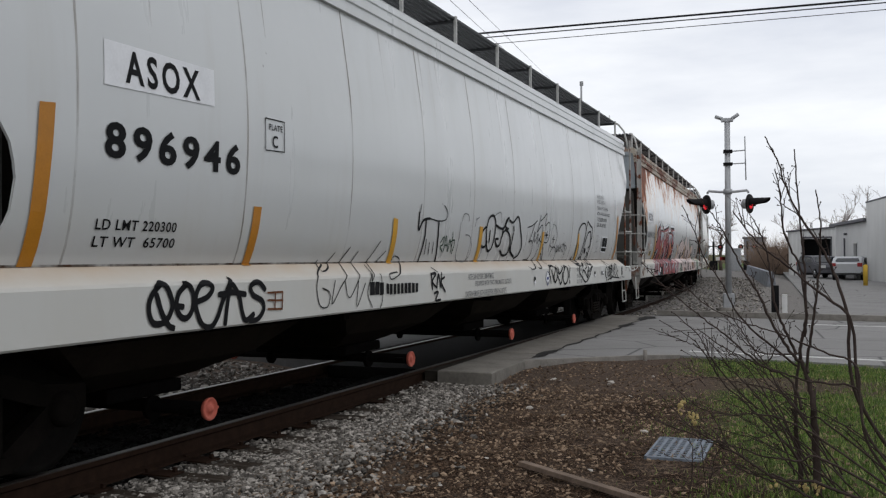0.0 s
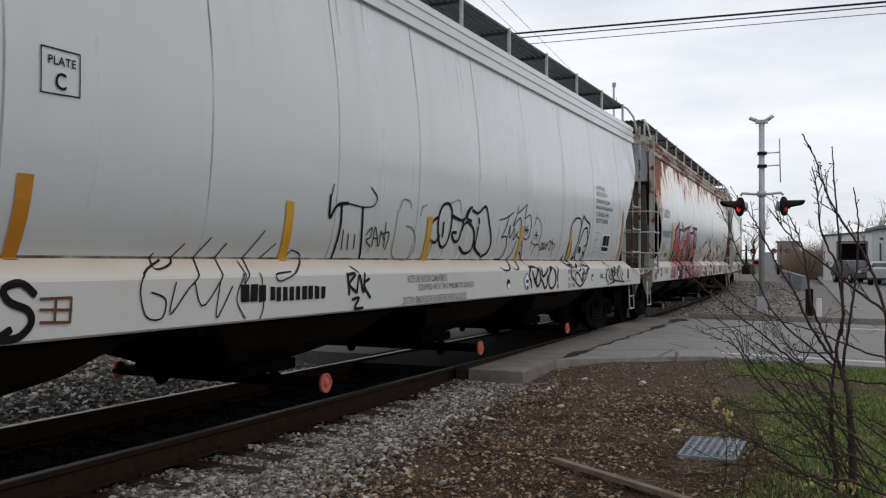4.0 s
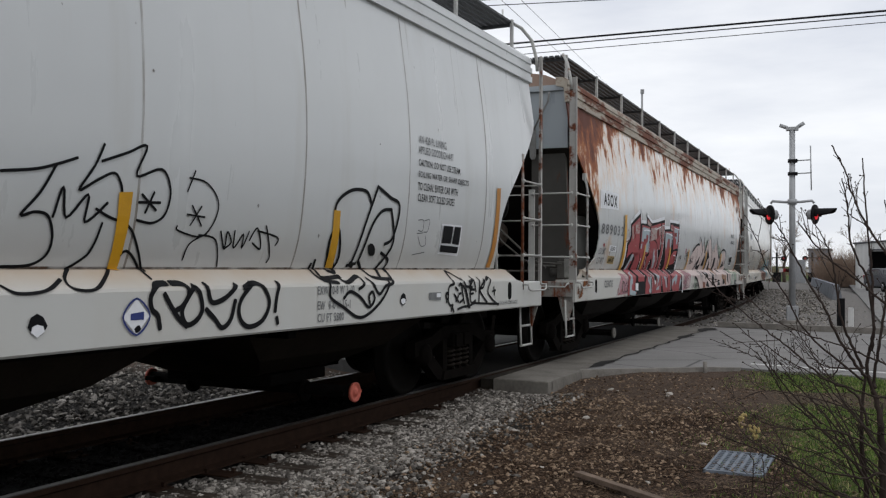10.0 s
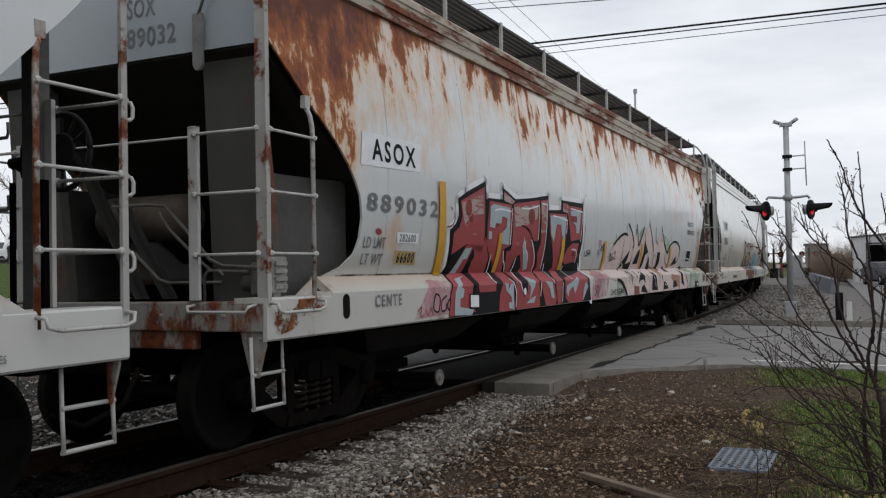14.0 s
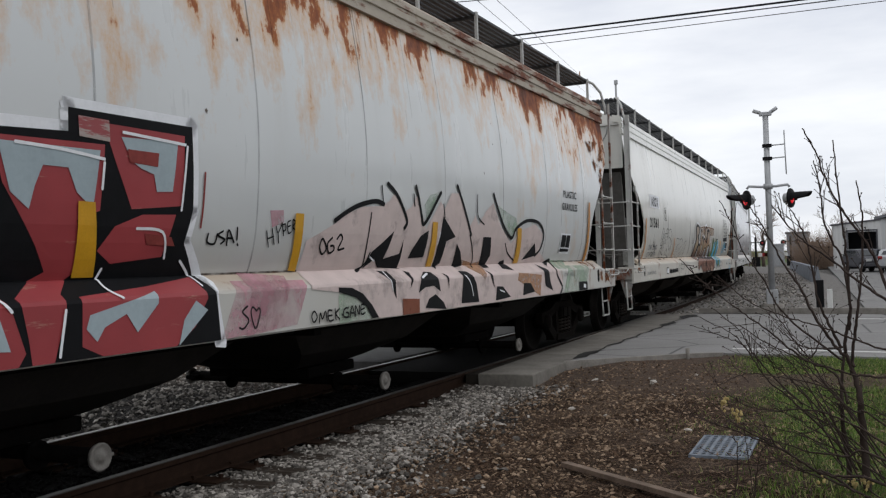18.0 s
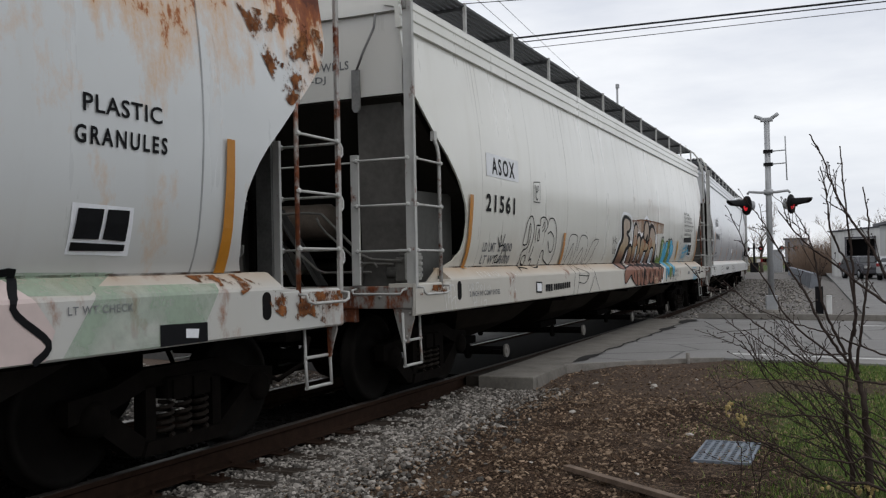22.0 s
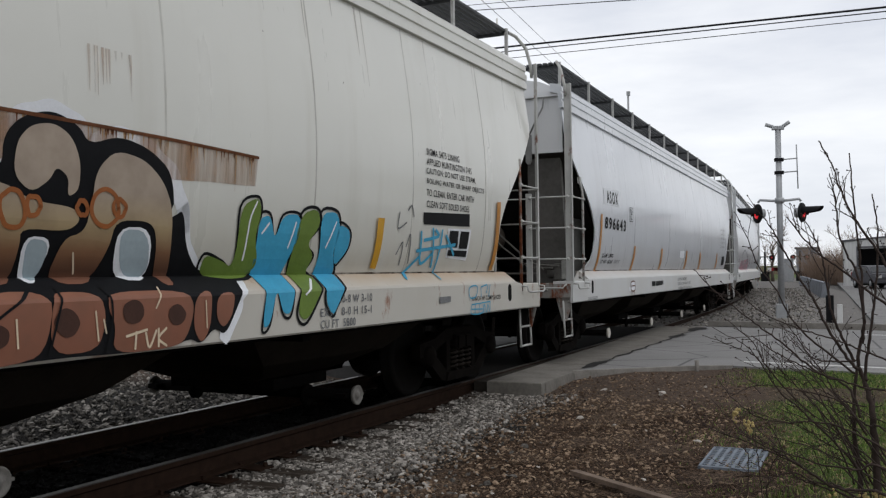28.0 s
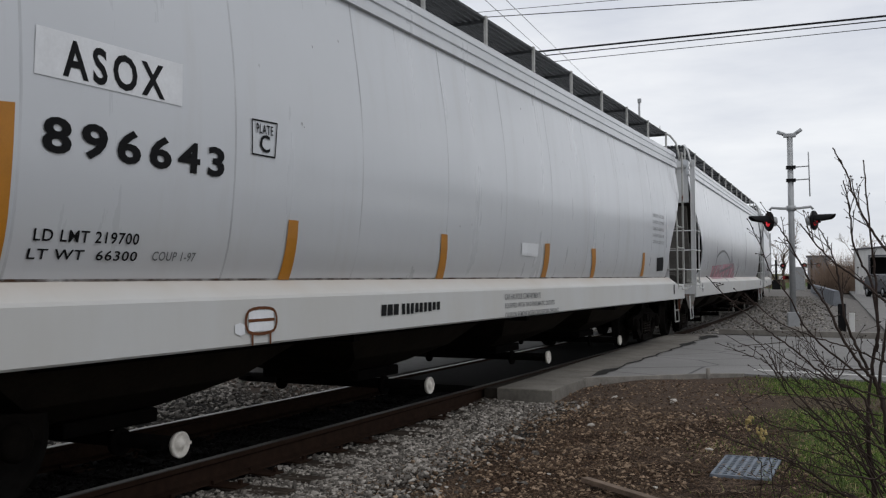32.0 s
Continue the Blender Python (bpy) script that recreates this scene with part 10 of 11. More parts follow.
def bush():
    rng = random.Random(8)
    root = thing("bare_bush", pose(0.0, 6.4, -0.12), "leafless grey-brown bush with first yellow buds", "bush")
    tips = []

    def branch(r0, r1, deep, twigs, *line):
        """A stem or branch as (across, up) places from its foot to its tip, all at one depth."""
        bm = B()
        limb(rng, bm, [(x, deep + 0.03 * math.sin(9 * z), z) for x, z in line], r0, tips, twigs, r1)
        part("limb", bm, M["bark"], root)

    branch(0.03, 0.014, 0.00, 3, (-0.075, 0.000), (-0.082, 0.321), (-0.095, 0.551), (-0.114, 0.718), (-0.171, 0.880))
    branch(0.01288, 0.004, 0.00, 11, (-0.171, 0.880), (-0.158, 1.031), (-0.131, 1.175), (-0.140, 1.462), (-0.157, 1.678), (-0.179, 1.986), (-0.195, 2.252))
    branch(0.01288, 0.004, -0.10, 13, (0.600, 0.000), (0.168, 0.650), (0.108, 1.182), (0.016, 1.496), (-0.053, 1.638), (-0.155, 1.800), (-0.232, 1.964), (-0.299, 2.184), (-0.369, 2.333))
    branch(0.01012, 0.0035, 0.10, 11, (-0.146, 1.024), (-0.135, 1.188), (-0.164, 1.469), (-0.215, 1.580), (-0.269, 1.729), (-0.279, 1.862), (-0.292, 2.000), (-0.319, 2.138))
    branch(0.01104, 0.0035, -0.05, 10, (-0.124, 0.805), (-0.128, 0.893), (-0.096, 1.107), (-0.061, 1.355), (-0.041, 1.638), (-0.040, 1.798), (-0.067, 1.977))
    branch(0.01196, 0.004, -0.20, 13, (0.600, 0.000), (0.194, 0.625), (0.134, 1.136), (0.009, 1.283), (-0.107, 1.377), (-0.241, 1.501), (-0.369, 1.599), (-0.472, 1.713), (-0.559, 1.845))
    branch(0.01104, 0.003, -0.05, 13, (-0.180, 0.874), (-0.234, 0.944), (-0.339, 1.123), (-0.418, 1.304), (-0.506, 1.450), (-0.588, 1.617), (-0.665, 1.768), (-0.705, 1.844))
    branch(0.01104, 0.003, 0.10, 11, (-0.196, 0.906), (-0.278, 1.095), (-0.329, 1.261), (-0.355, 1.446), (-0.385, 1.614), (-0.433, 1.746), (-0.496, 1.879))
    branch(0.00828, 0.0025, 0.20, 10, (-0.187, 0.812), (-0.430, 1.012), (-0.568, 1.162), (-0.688, 1.392), (-0.795, 1.548), (-0.857, 1.725), (-0.935, 1.912))
    branch(0.02, 0.009, 0.05, 5, (-0.172, 0.017), (-0.188, 0.268), (-0.204, 0.447), (-0.201, 0.664), (-0.182, 0.882))
    branch(0.0092, 0.0025, -0.30, 15, (-0.157, 0.610), (-0.192, 0.728), (-0.247, 0.805), (-0.373, 0.860), (-0.485, 0.944), (-0.582, 1.037), (-0.697, 1.125), (-0.814, 1.224), (-0.996, 1.370), (-1.136, 1.518))
    branch(0.00828, 0.0025, -0.40, 13, (0.600, 0.000), (0.211, 0.487), (0.151, 0.886), (-0.001, 0.965), (-0.175, 1.035), (-0.283, 1.084), (-0.393, 1.117), (-0.521, 1.161), (-0.700, 1.247), (-0.882, 1.407))
    branch(0.00828, 0.002, -0.20, 13, (-0.123, 0.183), (-0.261, 0.381), (-0.435, 0.564), (-0.516, 0.642), (-0.632, 0.734), (-0.714, 0.857), (-0.774, 0.957), (-0.842, 1.029), (-1.032, 1.137))
    branch(0.0046, 0.0018, -0.20, 6, (-0.731, 0.893), (-0.781, 0.957), (-0.920, 1.017), (-1.098, 1.081))
    branch(0.00644, 0.0025, -0.30, 8, (-0.412, 0.598), (-0.588, 0.765), (-0.686, 0.886), (-0.735, 0.974), (-0.791, 1.070), (-0.937, 1.199))
    branch(0.0092, 0.003, -0.40, 11, (0.600, 0.000), (0.222, 0.410), (0.162, 0.746), (-0.006, 0.785), (-0.120, 0.794), (-0.243, 0.831), (-0.399, 0.880), (-0.478, 0.919), (-0.623, 0.996), (-0.764, 1.099))
    branch(0.00644, 0.002, -0.10, 8, (-0.178, 0.933), (-0.233, 0.924), (-0.332, 0.922), (-0.415, 0.934), (-0.465, 0.962), (-0.531, 1.015), (-0.581, 1.069))
    branch(0.00736, 0.002, -0.15, 10, (-0.131, 0.485), (-0.223, 0.637), (-0.302, 0.722), (-0.365, 0.844), (-0.461, 0.974), (-0.542, 1.109), (-0.608, 1.199))
    branch(0.00644, 0.002, -0.30, 10, (-0.199, 0.198), (-0.258, 0.365), (-0.318, 0.499), (-0.385, 0.634), (-0.442, 0.701), (-0.506, 0.768), (-0.586, 0.854), (-0.700, 1.003))
    branch(0.00552, 0.002, -0.10, 3, (-0.400, 0.848), (-0.349, 0.893), (-0.314, 0.983), (-0.292, 1.080))
    branch(0.00828, 0.002, -0.50, 11, (-0.048, 0.091), (-0.257, 0.177), (-0.394, 0.259), (-0.502, 0.336), (-0.597, 0.380), (-0.710, 0.424), (-0.825, 0.469), (-0.925, 0.498), (-1.061, 0.543), (-1.200, 0.571))
    branch(0.01012, 0.002, -0.60, 13, (0.620, 0.000), (-0.022, 0.213), (-0.104, 0.232), (-0.282, 0.230), (-0.403, 0.293), (-0.525, 0.377), (-0.619, 0.431), (-0.714, 0.475), (-0.810, 0.538), (-0.875, 0.603), (-0.989, 0.718))
    branch(0.00736, 0.002, -0.50, 11, (0.620, 0.000), (-0.015, 0.452), (-0.156, 0.535), (-0.277, 0.584), (-0.400, 0.605), (-0.527, 0.588), (-0.656, 0.599), (-0.754, 0.628), (-0.885, 0.727), (-0.978, 0.846))
    branch(0.0046, 0.002, -0.40, 6, (-0.123, 0.687), (-0.277, 0.721), (-0.402, 0.750), (-0.531, 0.773), (-0.662, 0.789), (-0.762, 0.782), (-0.848, 0.744), (-0.917, 0.705))
    branch(0.00552, 0.002, -0.40, 6, (-0.102, 0.344), (-0.254, 0.418), (-0.346, 0.463), (-0.440, 0.526), (-0.568, 0.588))
    branch(0.0046, 0.002, -0.40, 5, (-0.188, 0.540), (-0.267, 0.502), (-0.378, 0.451), (-0.491, 0.413))
    branch(0.00828, 0.002, -0.60, 8, (0.620, 0.000), (-0.018, 0.367), (-0.159, 0.354), (-0.249, 0.357), (-0.385, 0.373), (-0.493, 0.406), (-0.602, 0.439), (-0.745, 0.524))
    branch(0.00736, 0.002, -0.60, 8, (-0.135, 0.139), (-0.223, 0.212), (-0.312, 0.254), (-0.404, 0.253), (-0.527, 0.303), (-0.655, 0.267), (-0.751, 0.270), (-0.850, 0.252))
    branch(0.00644, 0.002, -0.60, 5, (-0.313, 0.215), (-0.374, 0.233), (-0.466, 0.258), (-0.527, 0.297), (-0.573, 0.333), (-0.613, 0.398))
    branch(0.00414, 0.002, -0.60, 3, (-0.806, 0.061), (-0.785, 0.216), (-0.775, 0.387), (-0.796, 0.453))
    branch(0.00414, 0.002, -0.60, 3, (-0.692, 0.072), (-0.711, 0.222), (-0.722, 0.390), (-0.729, 0.525))
    branch(0.00552, 0.002, -0.60, 3, (-0.692, 0.072), (-0.673, 0.191), (-0.647, 0.328), (-0.587, 0.433))
    branch(0.00736, 0.003, -0.20, 6, (0.620, 0.000), (-0.011, 0.517), (-0.098, 0.547), (-0.191, 0.594), (-0.285, 0.694), (-0.411, 0.848))
    branch(0.00552, 0.002, -0.50, 6, (0.600, 0.000), (0.039, 0.083), (-0.105, 0.184), (-0.256, 0.197), (-0.440, 0.290), (-0.564, 0.399), (-0.659, 0.478), (-0.772, 0.593))
    for _ in range(16):
        x, z = rng.uniform(-0.15, 0.45), rng.uniform(0.0, 0.25)
        reach, rise = rng.uniform(0.35, 0.85), rng.uniform(0.15, 0.8)
        branch(0.006, 0.002, rng.uniform(-0.5, 0.3), 6, (x, z), (x - reach * 0.35, z + rise * 0.5), (x - reach * 0.7, z + rise * 0.85), (x - reach, z + rise))
    bm = B()
    for p, d in tips:
        bolt(bm, p, rng.uniform(0.003, 0.0065))
    tagged(part("bud_tuft", bm, M["bark"], root), kind="stuff")
    for x, z, n in ((-0.847, 0.642, 10), (-0.855, 0.607, 6), (-0.783, 0.566, 12), (-0.761, 0.526, 8), (-0.135, 0.192, 12), (-0.081, 0.213, 9), (-0.058, 0.192, 8), (-0.316, 0.184, 5)):
        bm = B()
        for _ in range(n):
            q = Vector((x, -0.55, z)) + Vector((rng.gauss(0, 0.014), rng.gauss(0, 0.02), rng.gauss(0, 0.014)))
            bmesh.ops.create_icosphere(bm, subdivisions=1, radius=rng.uniform(0.005, 0.012), matrix=Matrix.Translation(q) @ Matrix.Diagonal((1, 0.7, 1.2, 1)))
        part("blossom", bm, M["bud"], root, "small pale yellow opening blossom")


bush()

# ---- crossing signal mast ----
M["mast"] = plain("grey_mast_aluminium", (0.33, 0.34, 0.35), 0.5, 0.3, 0.2, 6)
M["black"] = plain("matt_black_hood", (0.012, 0.012, 0.013), 0.6, 0, 0.3)
red = Nodes("lit_red_lens")
red.b.inputs["Emission Color"].default_value = (1.0, 0.03, 0.045, 1)
red.b.inputs["Emission Strength"].default_value = 0.5
M["red"] = red.done((0.35, 0.01, 0.012), 0.25)


def signal_mast(x, y, h):
    m = thing("crossing_signal", pose(x, y, 0, 0, 0, 8), "grey crossing signal mast with two red flashing lamps", "crossing signal")
    bm = B()
    lathe(bm, [(-0.16, 0.30), (0.05, 0.30), (0.06, 0.16)], "z", 8)
    part("base", bm, M["kerb"], m)
    bm = B()
    box(bm, (-0.15, -0.15, 0.02), (0.15, 0.15, 0.44), 0.02)
    part("base_box", bm, M["mast"], m)
    part("pole", tube(B(), [(0, 0, 0.05), (0, 0, h)], 0.085, 16, 0.075), M["mast"], m)
    bm = B()
    box(bm, (-0.16, -0.08, h - 0.08), (0.16, 0.08, h + 0.02), 0.01)
    tube(bm, [(-0.12, 0, h + 0.0), (-0.32, 0, h + 0.08)], 0.05, 8)
    tube(bm, [(0.12, 0, h + 0.0), (0.30, 0, h + 0.12)], 0.05, 8)
    part("cap_fixture", bm, M["mast"], m)
    ant = part("antenna", tube(B(), [(0.48, 0, 3.55), (0.46, 0, 4.75)], 0.018, 6), M["mast"], m)
    for z in (4.0, 4.35):
        part("antenna_arm", tube(B(), [(0, 0, z), (0.48, 0, z + 0.02)], 0.018, 6), M["mast"], ant)
        part("clamp", box(B(), (-0.11, -0.11, z - 0.04), (0.13, 0.11, z + 0.04)), M["black"], ant)
    part("cross_arm", tube(B(), [(-0.55, 0, 3.20), (-0.50, 0, 3.27), (-0.2, 0, 3.24), (0.2, 0, 3.24), (0.50, 0, 3.27), (0.55, 0, 3.20)], 0.035, 8), M["mast"], m)
    part("collar", lathe(B(), [(3.17, 0.12), (3.31, 0.12)], "z", 12), M["mast"], m)
    for s in (1, -1):
        lm = part("lamp", lathe(B(), [(-0.05, 0.02), (-0.05, 0.255), (-0.03, 0.265), (0.0, 0.265), (0.0, 0.02)], "y", 24), M["black"], m)
        lm.matrix_basis = pose(s * 0.55, 0, 2.90, 0, 0, s * 66)
        part("lens", lathe(B(), [(-0.085, 0.02), (-0.07, 0.10), (-0.052, 0.125)], "y", 20, (0, 0, -0.02)), M["red"], lm, "glowing red lens")
        bm = B()
        n = 14
        for r0, flip in ((0.16, 0), (0.15, 1)):
            ring = []
            for i in range(n + 1):
                a = math.pi * (-0.12 + 1.24 * i / n)
                ring.append((bm.verts.new((r0 * math.cos(a), -0.03, r0 * math.sin(a))), bm.verts.new((r0 * math.cos(a), -0.14 - 0.44 * max(0, math.sin(a)) ** 0.22, r0 * math.sin(a) - 0.01))))
            for p, q in zip(ring, ring[1:]):
                bm.faces.new((p[0], q[0], q[1], p[1]))
        part("hood", bm, M["black"], lm)
        back = part("lamp_back", lathe(B(), [(0.0, 0.15), (0.16, 0.13), (0.2, 0.03)], "y", 16), M["mast"], lm)
    return m


mast = signal_mast(-2.49, 26.4, 5.25)
pole2 = part("thin_pole", tube(B(), [(-7.85, 31.5, -0.2), (-7.85, 31.5, 7.5)], 0.035, 10), M["mast"])
tagged(pole2, "thin grey pole standing beyond the train", "pole")
bm = B()
box(bm, (-7.9, 31.46, 7.47), (-7.78, 31.54, 7.62), 0.01)
ob = part("pole_cap", bm, M["mast"], pole2)


# ---- the next crossing down the line, yard, buildings, distance ----
M["striped_red"] = plain("gate_red", (0.30, 0.03, 0.03), 0.6)
M["white_paint"] = plain("white_paint", (0.62, 0.62, 0.61), 0.5, 0, 0.12, 3)


def far_signal(x, y, s):
    m = thing("crossing_gate", pose(x, y, -0.05), "distant dark crossing signal with red and white gate", "crossing gate", "distant crossing gates")
    part("pole", tube(B(), [(0, 0, 0), (0, 0, 3.4)], 0.12, 8), M["black"], m)
    part("cross_arm", box(B(), (-0.9, -0.05, 2.75), (0.9, 0.05, 2.85)), M["black"], m)
    for u in (-0.75, 0.75):
        lm = part("lamp", lathe(B(), [(-0.05, 0.28), (0.0, 0.32)], "y", 16, (u, 0, 2.7)), M["black"], m)
        part("lens", lathe(B(), [(-0.09, 0.03), (-0.06, 0.13)], "y", 12, (u, 0, 2.7)), M["striped_red"], lm)
    part("cabinet", box(B(), (-0.45, -0.3, 0), (0.45, 0.3, 1.1), 0.03), M["black"], m)
    for i in range(6):
        part("gate_board", box(B(), (s * (0.3 + i * 0.42), -0.33, 1.15), (s * (0.3 + i * 0.42 + 0.41), -0.27, 1.55)), M["striped_red"] if i % 2 else M["white_paint"], m)
    return m


far_signal(-12.2, 112.0, 1)
far_signal(-8.4, 112.0, -1)


def corrugated(name, color):
    k = Nodes(name)
    w = k.n("TexWave", Scale=1.1, Distortion=0.0)
    w.bands_direction = "X"
    k.link(k.co.outputs["Object"], w.inputs["Vector"])
    dirt = k.noise(0.8, 5, 0.6, (1, 1, 0.3))
    col = k.mix(k.ramp(dirt, [(0.4, 0.0), (0.75, 0.35)]), color, tuple(c * 0.6 for c in color))
    k.bump(w.outputs["Fac"], 0.6, 0.04)
    return k.done(col, 0.5, 0.1)


M["siding"] = corrugated("white_metal_siding", (0.55, 0.55, 0.54))
M["roofing"] = plain("dark_roof_edge", (0.10, 0.10, 0.11), 0.6)
M["room_shade"] = plain("interior_shade_black", (0.012, 0.012, 0.013), 0.9)
M["trunk"] = plain("bare_tree_bark", (0.085, 0.065, 0.052), 0.9, 0, 0.4, 4)
M["twig"] = plain("bare_twigs_haze", (0.22, 0.18, 0.155), 0.9, 0, 0.35, 3)
M["thicket"] = plain("brown_thicket", (0.20, 0.145, 0.11), 0.95, 0, 0.4, 2)
M["tyre"] = plain("tyre_rubber", (0.015, 0.015, 0.015), 0.8)
M["silver"] = plain("silver_car_paint", (0.42, 0.43, 0.44), 0.3, 0.5, 0.1, 3)
M["carwhite"] = plain("white_car_paint", (0.68, 0.68, 0.69), 0.3, 0.0, 0.08, 3)
M["yellow"] = plain("yellow_bollard_paint", (0.55, 0.36, 0.05), 0.6, 0, 0.25)
gl = Nodes("car_window_glass")
M["glass"] = gl.done((0.02, 0.025, 0.03), 0.08, 0.0, 0.6)


def wall_with_door(bm, x0, x1, h0, h1, door=None):
    """A wall in the x, z plane whose top runs from h0 to h1, with an opening (x, x, z) through it."""
    def top(x):
        return h0 + (h1 - h0) * (x - x0) / (x1 - x0)
    spans = [(x0, x1, 0.0)]
    if door:
        spans = [(x0, door[0], 0.0), (door[0], door[1], door[2]), (door[1], x1, 0.0)]
    for a, b, z in spans:
        extrude(bm, [(a, z - (0.2 if z == 0 else 0)), (b, z - (0.2 if z == 0 else 0)), (b, top(b)), (a, top(a))], -0.1, 0.1)


def building():
    b = thing("warehouse", pose(-2.65, 78.0, 0, 0, 0, -3), "pale corrugated metal warehouse with a dark loading door", "building")
    bm = B()
    wall_with_door(bm, 0.0, 3.75, 3.40, 3.72, (1.0, 3.0, 2.85))
    part("wall", bm, M["siding"], b)
    part("wall", box(B(), (-0.1, 0.1, -0.2), (0.1, 14, 3.4)), M["siding"], b)
    for x in (0.89, 3.0):
        part("door_jamb", box(B(), (x, -0.16, 0), (x + 0.11, 0.0, 2.9)), M["roofing"], b)
    part("door_head", box(B(), (0.89, -0.16, 2.9), (3.11, 0.0, 3.02)), M["roofing"], b)
    # black sheet behind the door paints the shade of the room
    part("interior_shade_sheet", box(B(), (0.3, 2.4, -0.1), (3.5, 2.6, 3.3)), M["room_shade"], b)
    part("roof", extrude(B(), [(-0.25, 3.42), (3.9, 3.74), (3.9, 3.84), (-0.25, 3.52)], -0.25, 14), M["roofing"], b)
    w = thing("warehouse", pose(0.75, 72.6, 0, 0, 0, -80.3), "low pale metal wing with a dark roof edge", "building")
    bm = B()
    wall_with_door(bm, 0.0, 11.0, 3.62, 3.62, (6.3, 7.4, 2.3))
    part("wall", bm, M["siding"], w)
    part("wall", box(B(), (-0.1, 0.1, -0.2), (0.1, 6, 3.6)), M["siding"], w)
    part("door_leaf", box(B(), (6.3, 0.02, 0), (7.4, 0.08, 2.3)), M["glass"], w)
    bm = B()
    box(bm, (6.22, -0.15, 0), (6.30, 0.0, 2.38))
    box(bm, (7.40, -0.15, 0), (7.48, 0.0, 2.38))
    box(bm, (6.22, -0.15, 2.30), (7.48, 0.0, 2.38))
    part("door_frame", bm, M["white_paint"], w)
    part("roof", box(B(), (-0.3, -0.5, 3.62), (11.0, 6, 3.80)), M["roofing"], w)
    part("downpipe", tube(B(), [(3.4, -0.15, 0), (3.4, -0.15, 2.7)], 0.06, 8), M["roofing"], w)
    part("wall_lamp", box(B(), (3.9, -0.3, 2.9), (4.1, -0.1, 3.05), 0.02), M["roofing"], w)
    c = thing("warehouse", pose(2.38, 61.5, 0, 0, 0, -78.9), "tall pale metal warehouse with a plain parapet", "building")
    bm = B()
    wall_with_door(bm, 0.0, 26.0, 4.68, 4.9, (9.0, 11.4, 3.0))
    part("wall", bm, M["siding"], c)
    part("wall", box(B(), (-0.1, 0.1, -0.2), (0.1, 20, 4.66)), M["siding"], c)
    part("roof", extrude(B(), [(-0.15, 4.68), (26.3, 4.92), (26.3, 5.02), (-0.15, 4.78)], -0.12, 20), M["roofing"], c)
    part("roller_door", box(B(), (9.0, 0.1, 0), (11.4, 0.2, 3.0)), M["white_paint"], c)
    part("downpipe", tube(B(), [(5.2, -0.15, 0), (5.2, -0.15, 4.6)], 0.05, 8), M["roofing"], c)


building()


def car_body(name, at, turn, mat, label, tall=1.0):
    v = thing(name, pose(*at, 0, 0, turn), label, "car")
    bm = B()
    o = [(-2.25, 0.45), (-2.3, 0.75), (-2.1, 0.95), (-1.2, 1.02), (-0.55, 1.55 * tall), (1.5, 1.62 * tall), (2.05, 1.15), (2.3, 1.0), (2.32, 0.45), (1.9, 0.32), (-1.9, 0.32)]
    extrude(bm, o, -0.88, 0.88, "yz")
    bmesh.ops.bevel(bm, geom=[e for e in bm.edges if abs(e.verts[0].co.x - e.verts[1].co.x) < 0.01], offset=0.08, segments=2, affect="EDGES")
    part("body", bm, mat, v)
    for s in (1, -1):
        part("window", extrude(B(), [(-1.0, 1.05), (-0.5, 1.46 * tall), (0.35, 1.5 * tall), (0.35, 1.05)], s * 0.872, s * 0.886, "yz"), M["glass"], v)
        part("window", extrude(B(), [(0.42, 1.05), (0.42, 1.5 * tall), (1.4, 1.52 * tall), (1.75, 1.1)], s * 0.872, s * 0.886, "yz"), M["glass"], v)
        for y in (-1.45, 1.45):
            w = part("wheel", lathe(B(), [(-0.1, 0.05), (-0.11, 0.33), (0.11, 0.33), (0.1, 0.05)], "x", 18, (s * 0.82, y, 0.33)), M["tyre"], v)
            part("rim", lathe(B(), [(s * 0.11, 0.2), (s * 0.115, 0.05)], "x", 12, (s * 0.82, y, 0.33)), M["mast"], w)
    bm = B()
    extrude(bm, [(-0.75, 1.08), (0.75, 1.08), (0.62, 1.5 * tall), (-0.62, 1.5 * tall)], -1.12, -0.62)
    for vv in bm.verts:
        vv.co.y = -1.19 + (vv.co.z - 1.04) * 1.15 + (0.02 if vv.co.y > -0.9 else -0.02)
    part("windscreen", bm, M["glass"], v)
    bm = B()
    extrude(bm, [(-0.7, 1.15), (0.7, 1.15), (0.6, 1.5 * tall), (-0.6, 1.5 * tall)], 0, 0.04)
    for vv in bm.verts:
        vv.co.y += 2.06 - (vv.co.z - 1.15) * 1.15
    part("rear_window", bm, M["glass"], v)
    for s in (1, -1):
        part("headlight", box(B(), (s * 0.52, -2.31, 0.72), (s * 0.82, -2.2, 0.86), 0.02), M["white_paint"], v)
        part("tail_light", box(B(), (s * 0.62, 2.2, 0.85), (s * 0.86, 2.33, 1.05), 0.02), M["striped_red"], v)
    part("bumper", box(B(), (-0.85, -2.36, 0.38), (0.85, -2.24, 0.58), 0.03), M["roofing"], v)
    return v


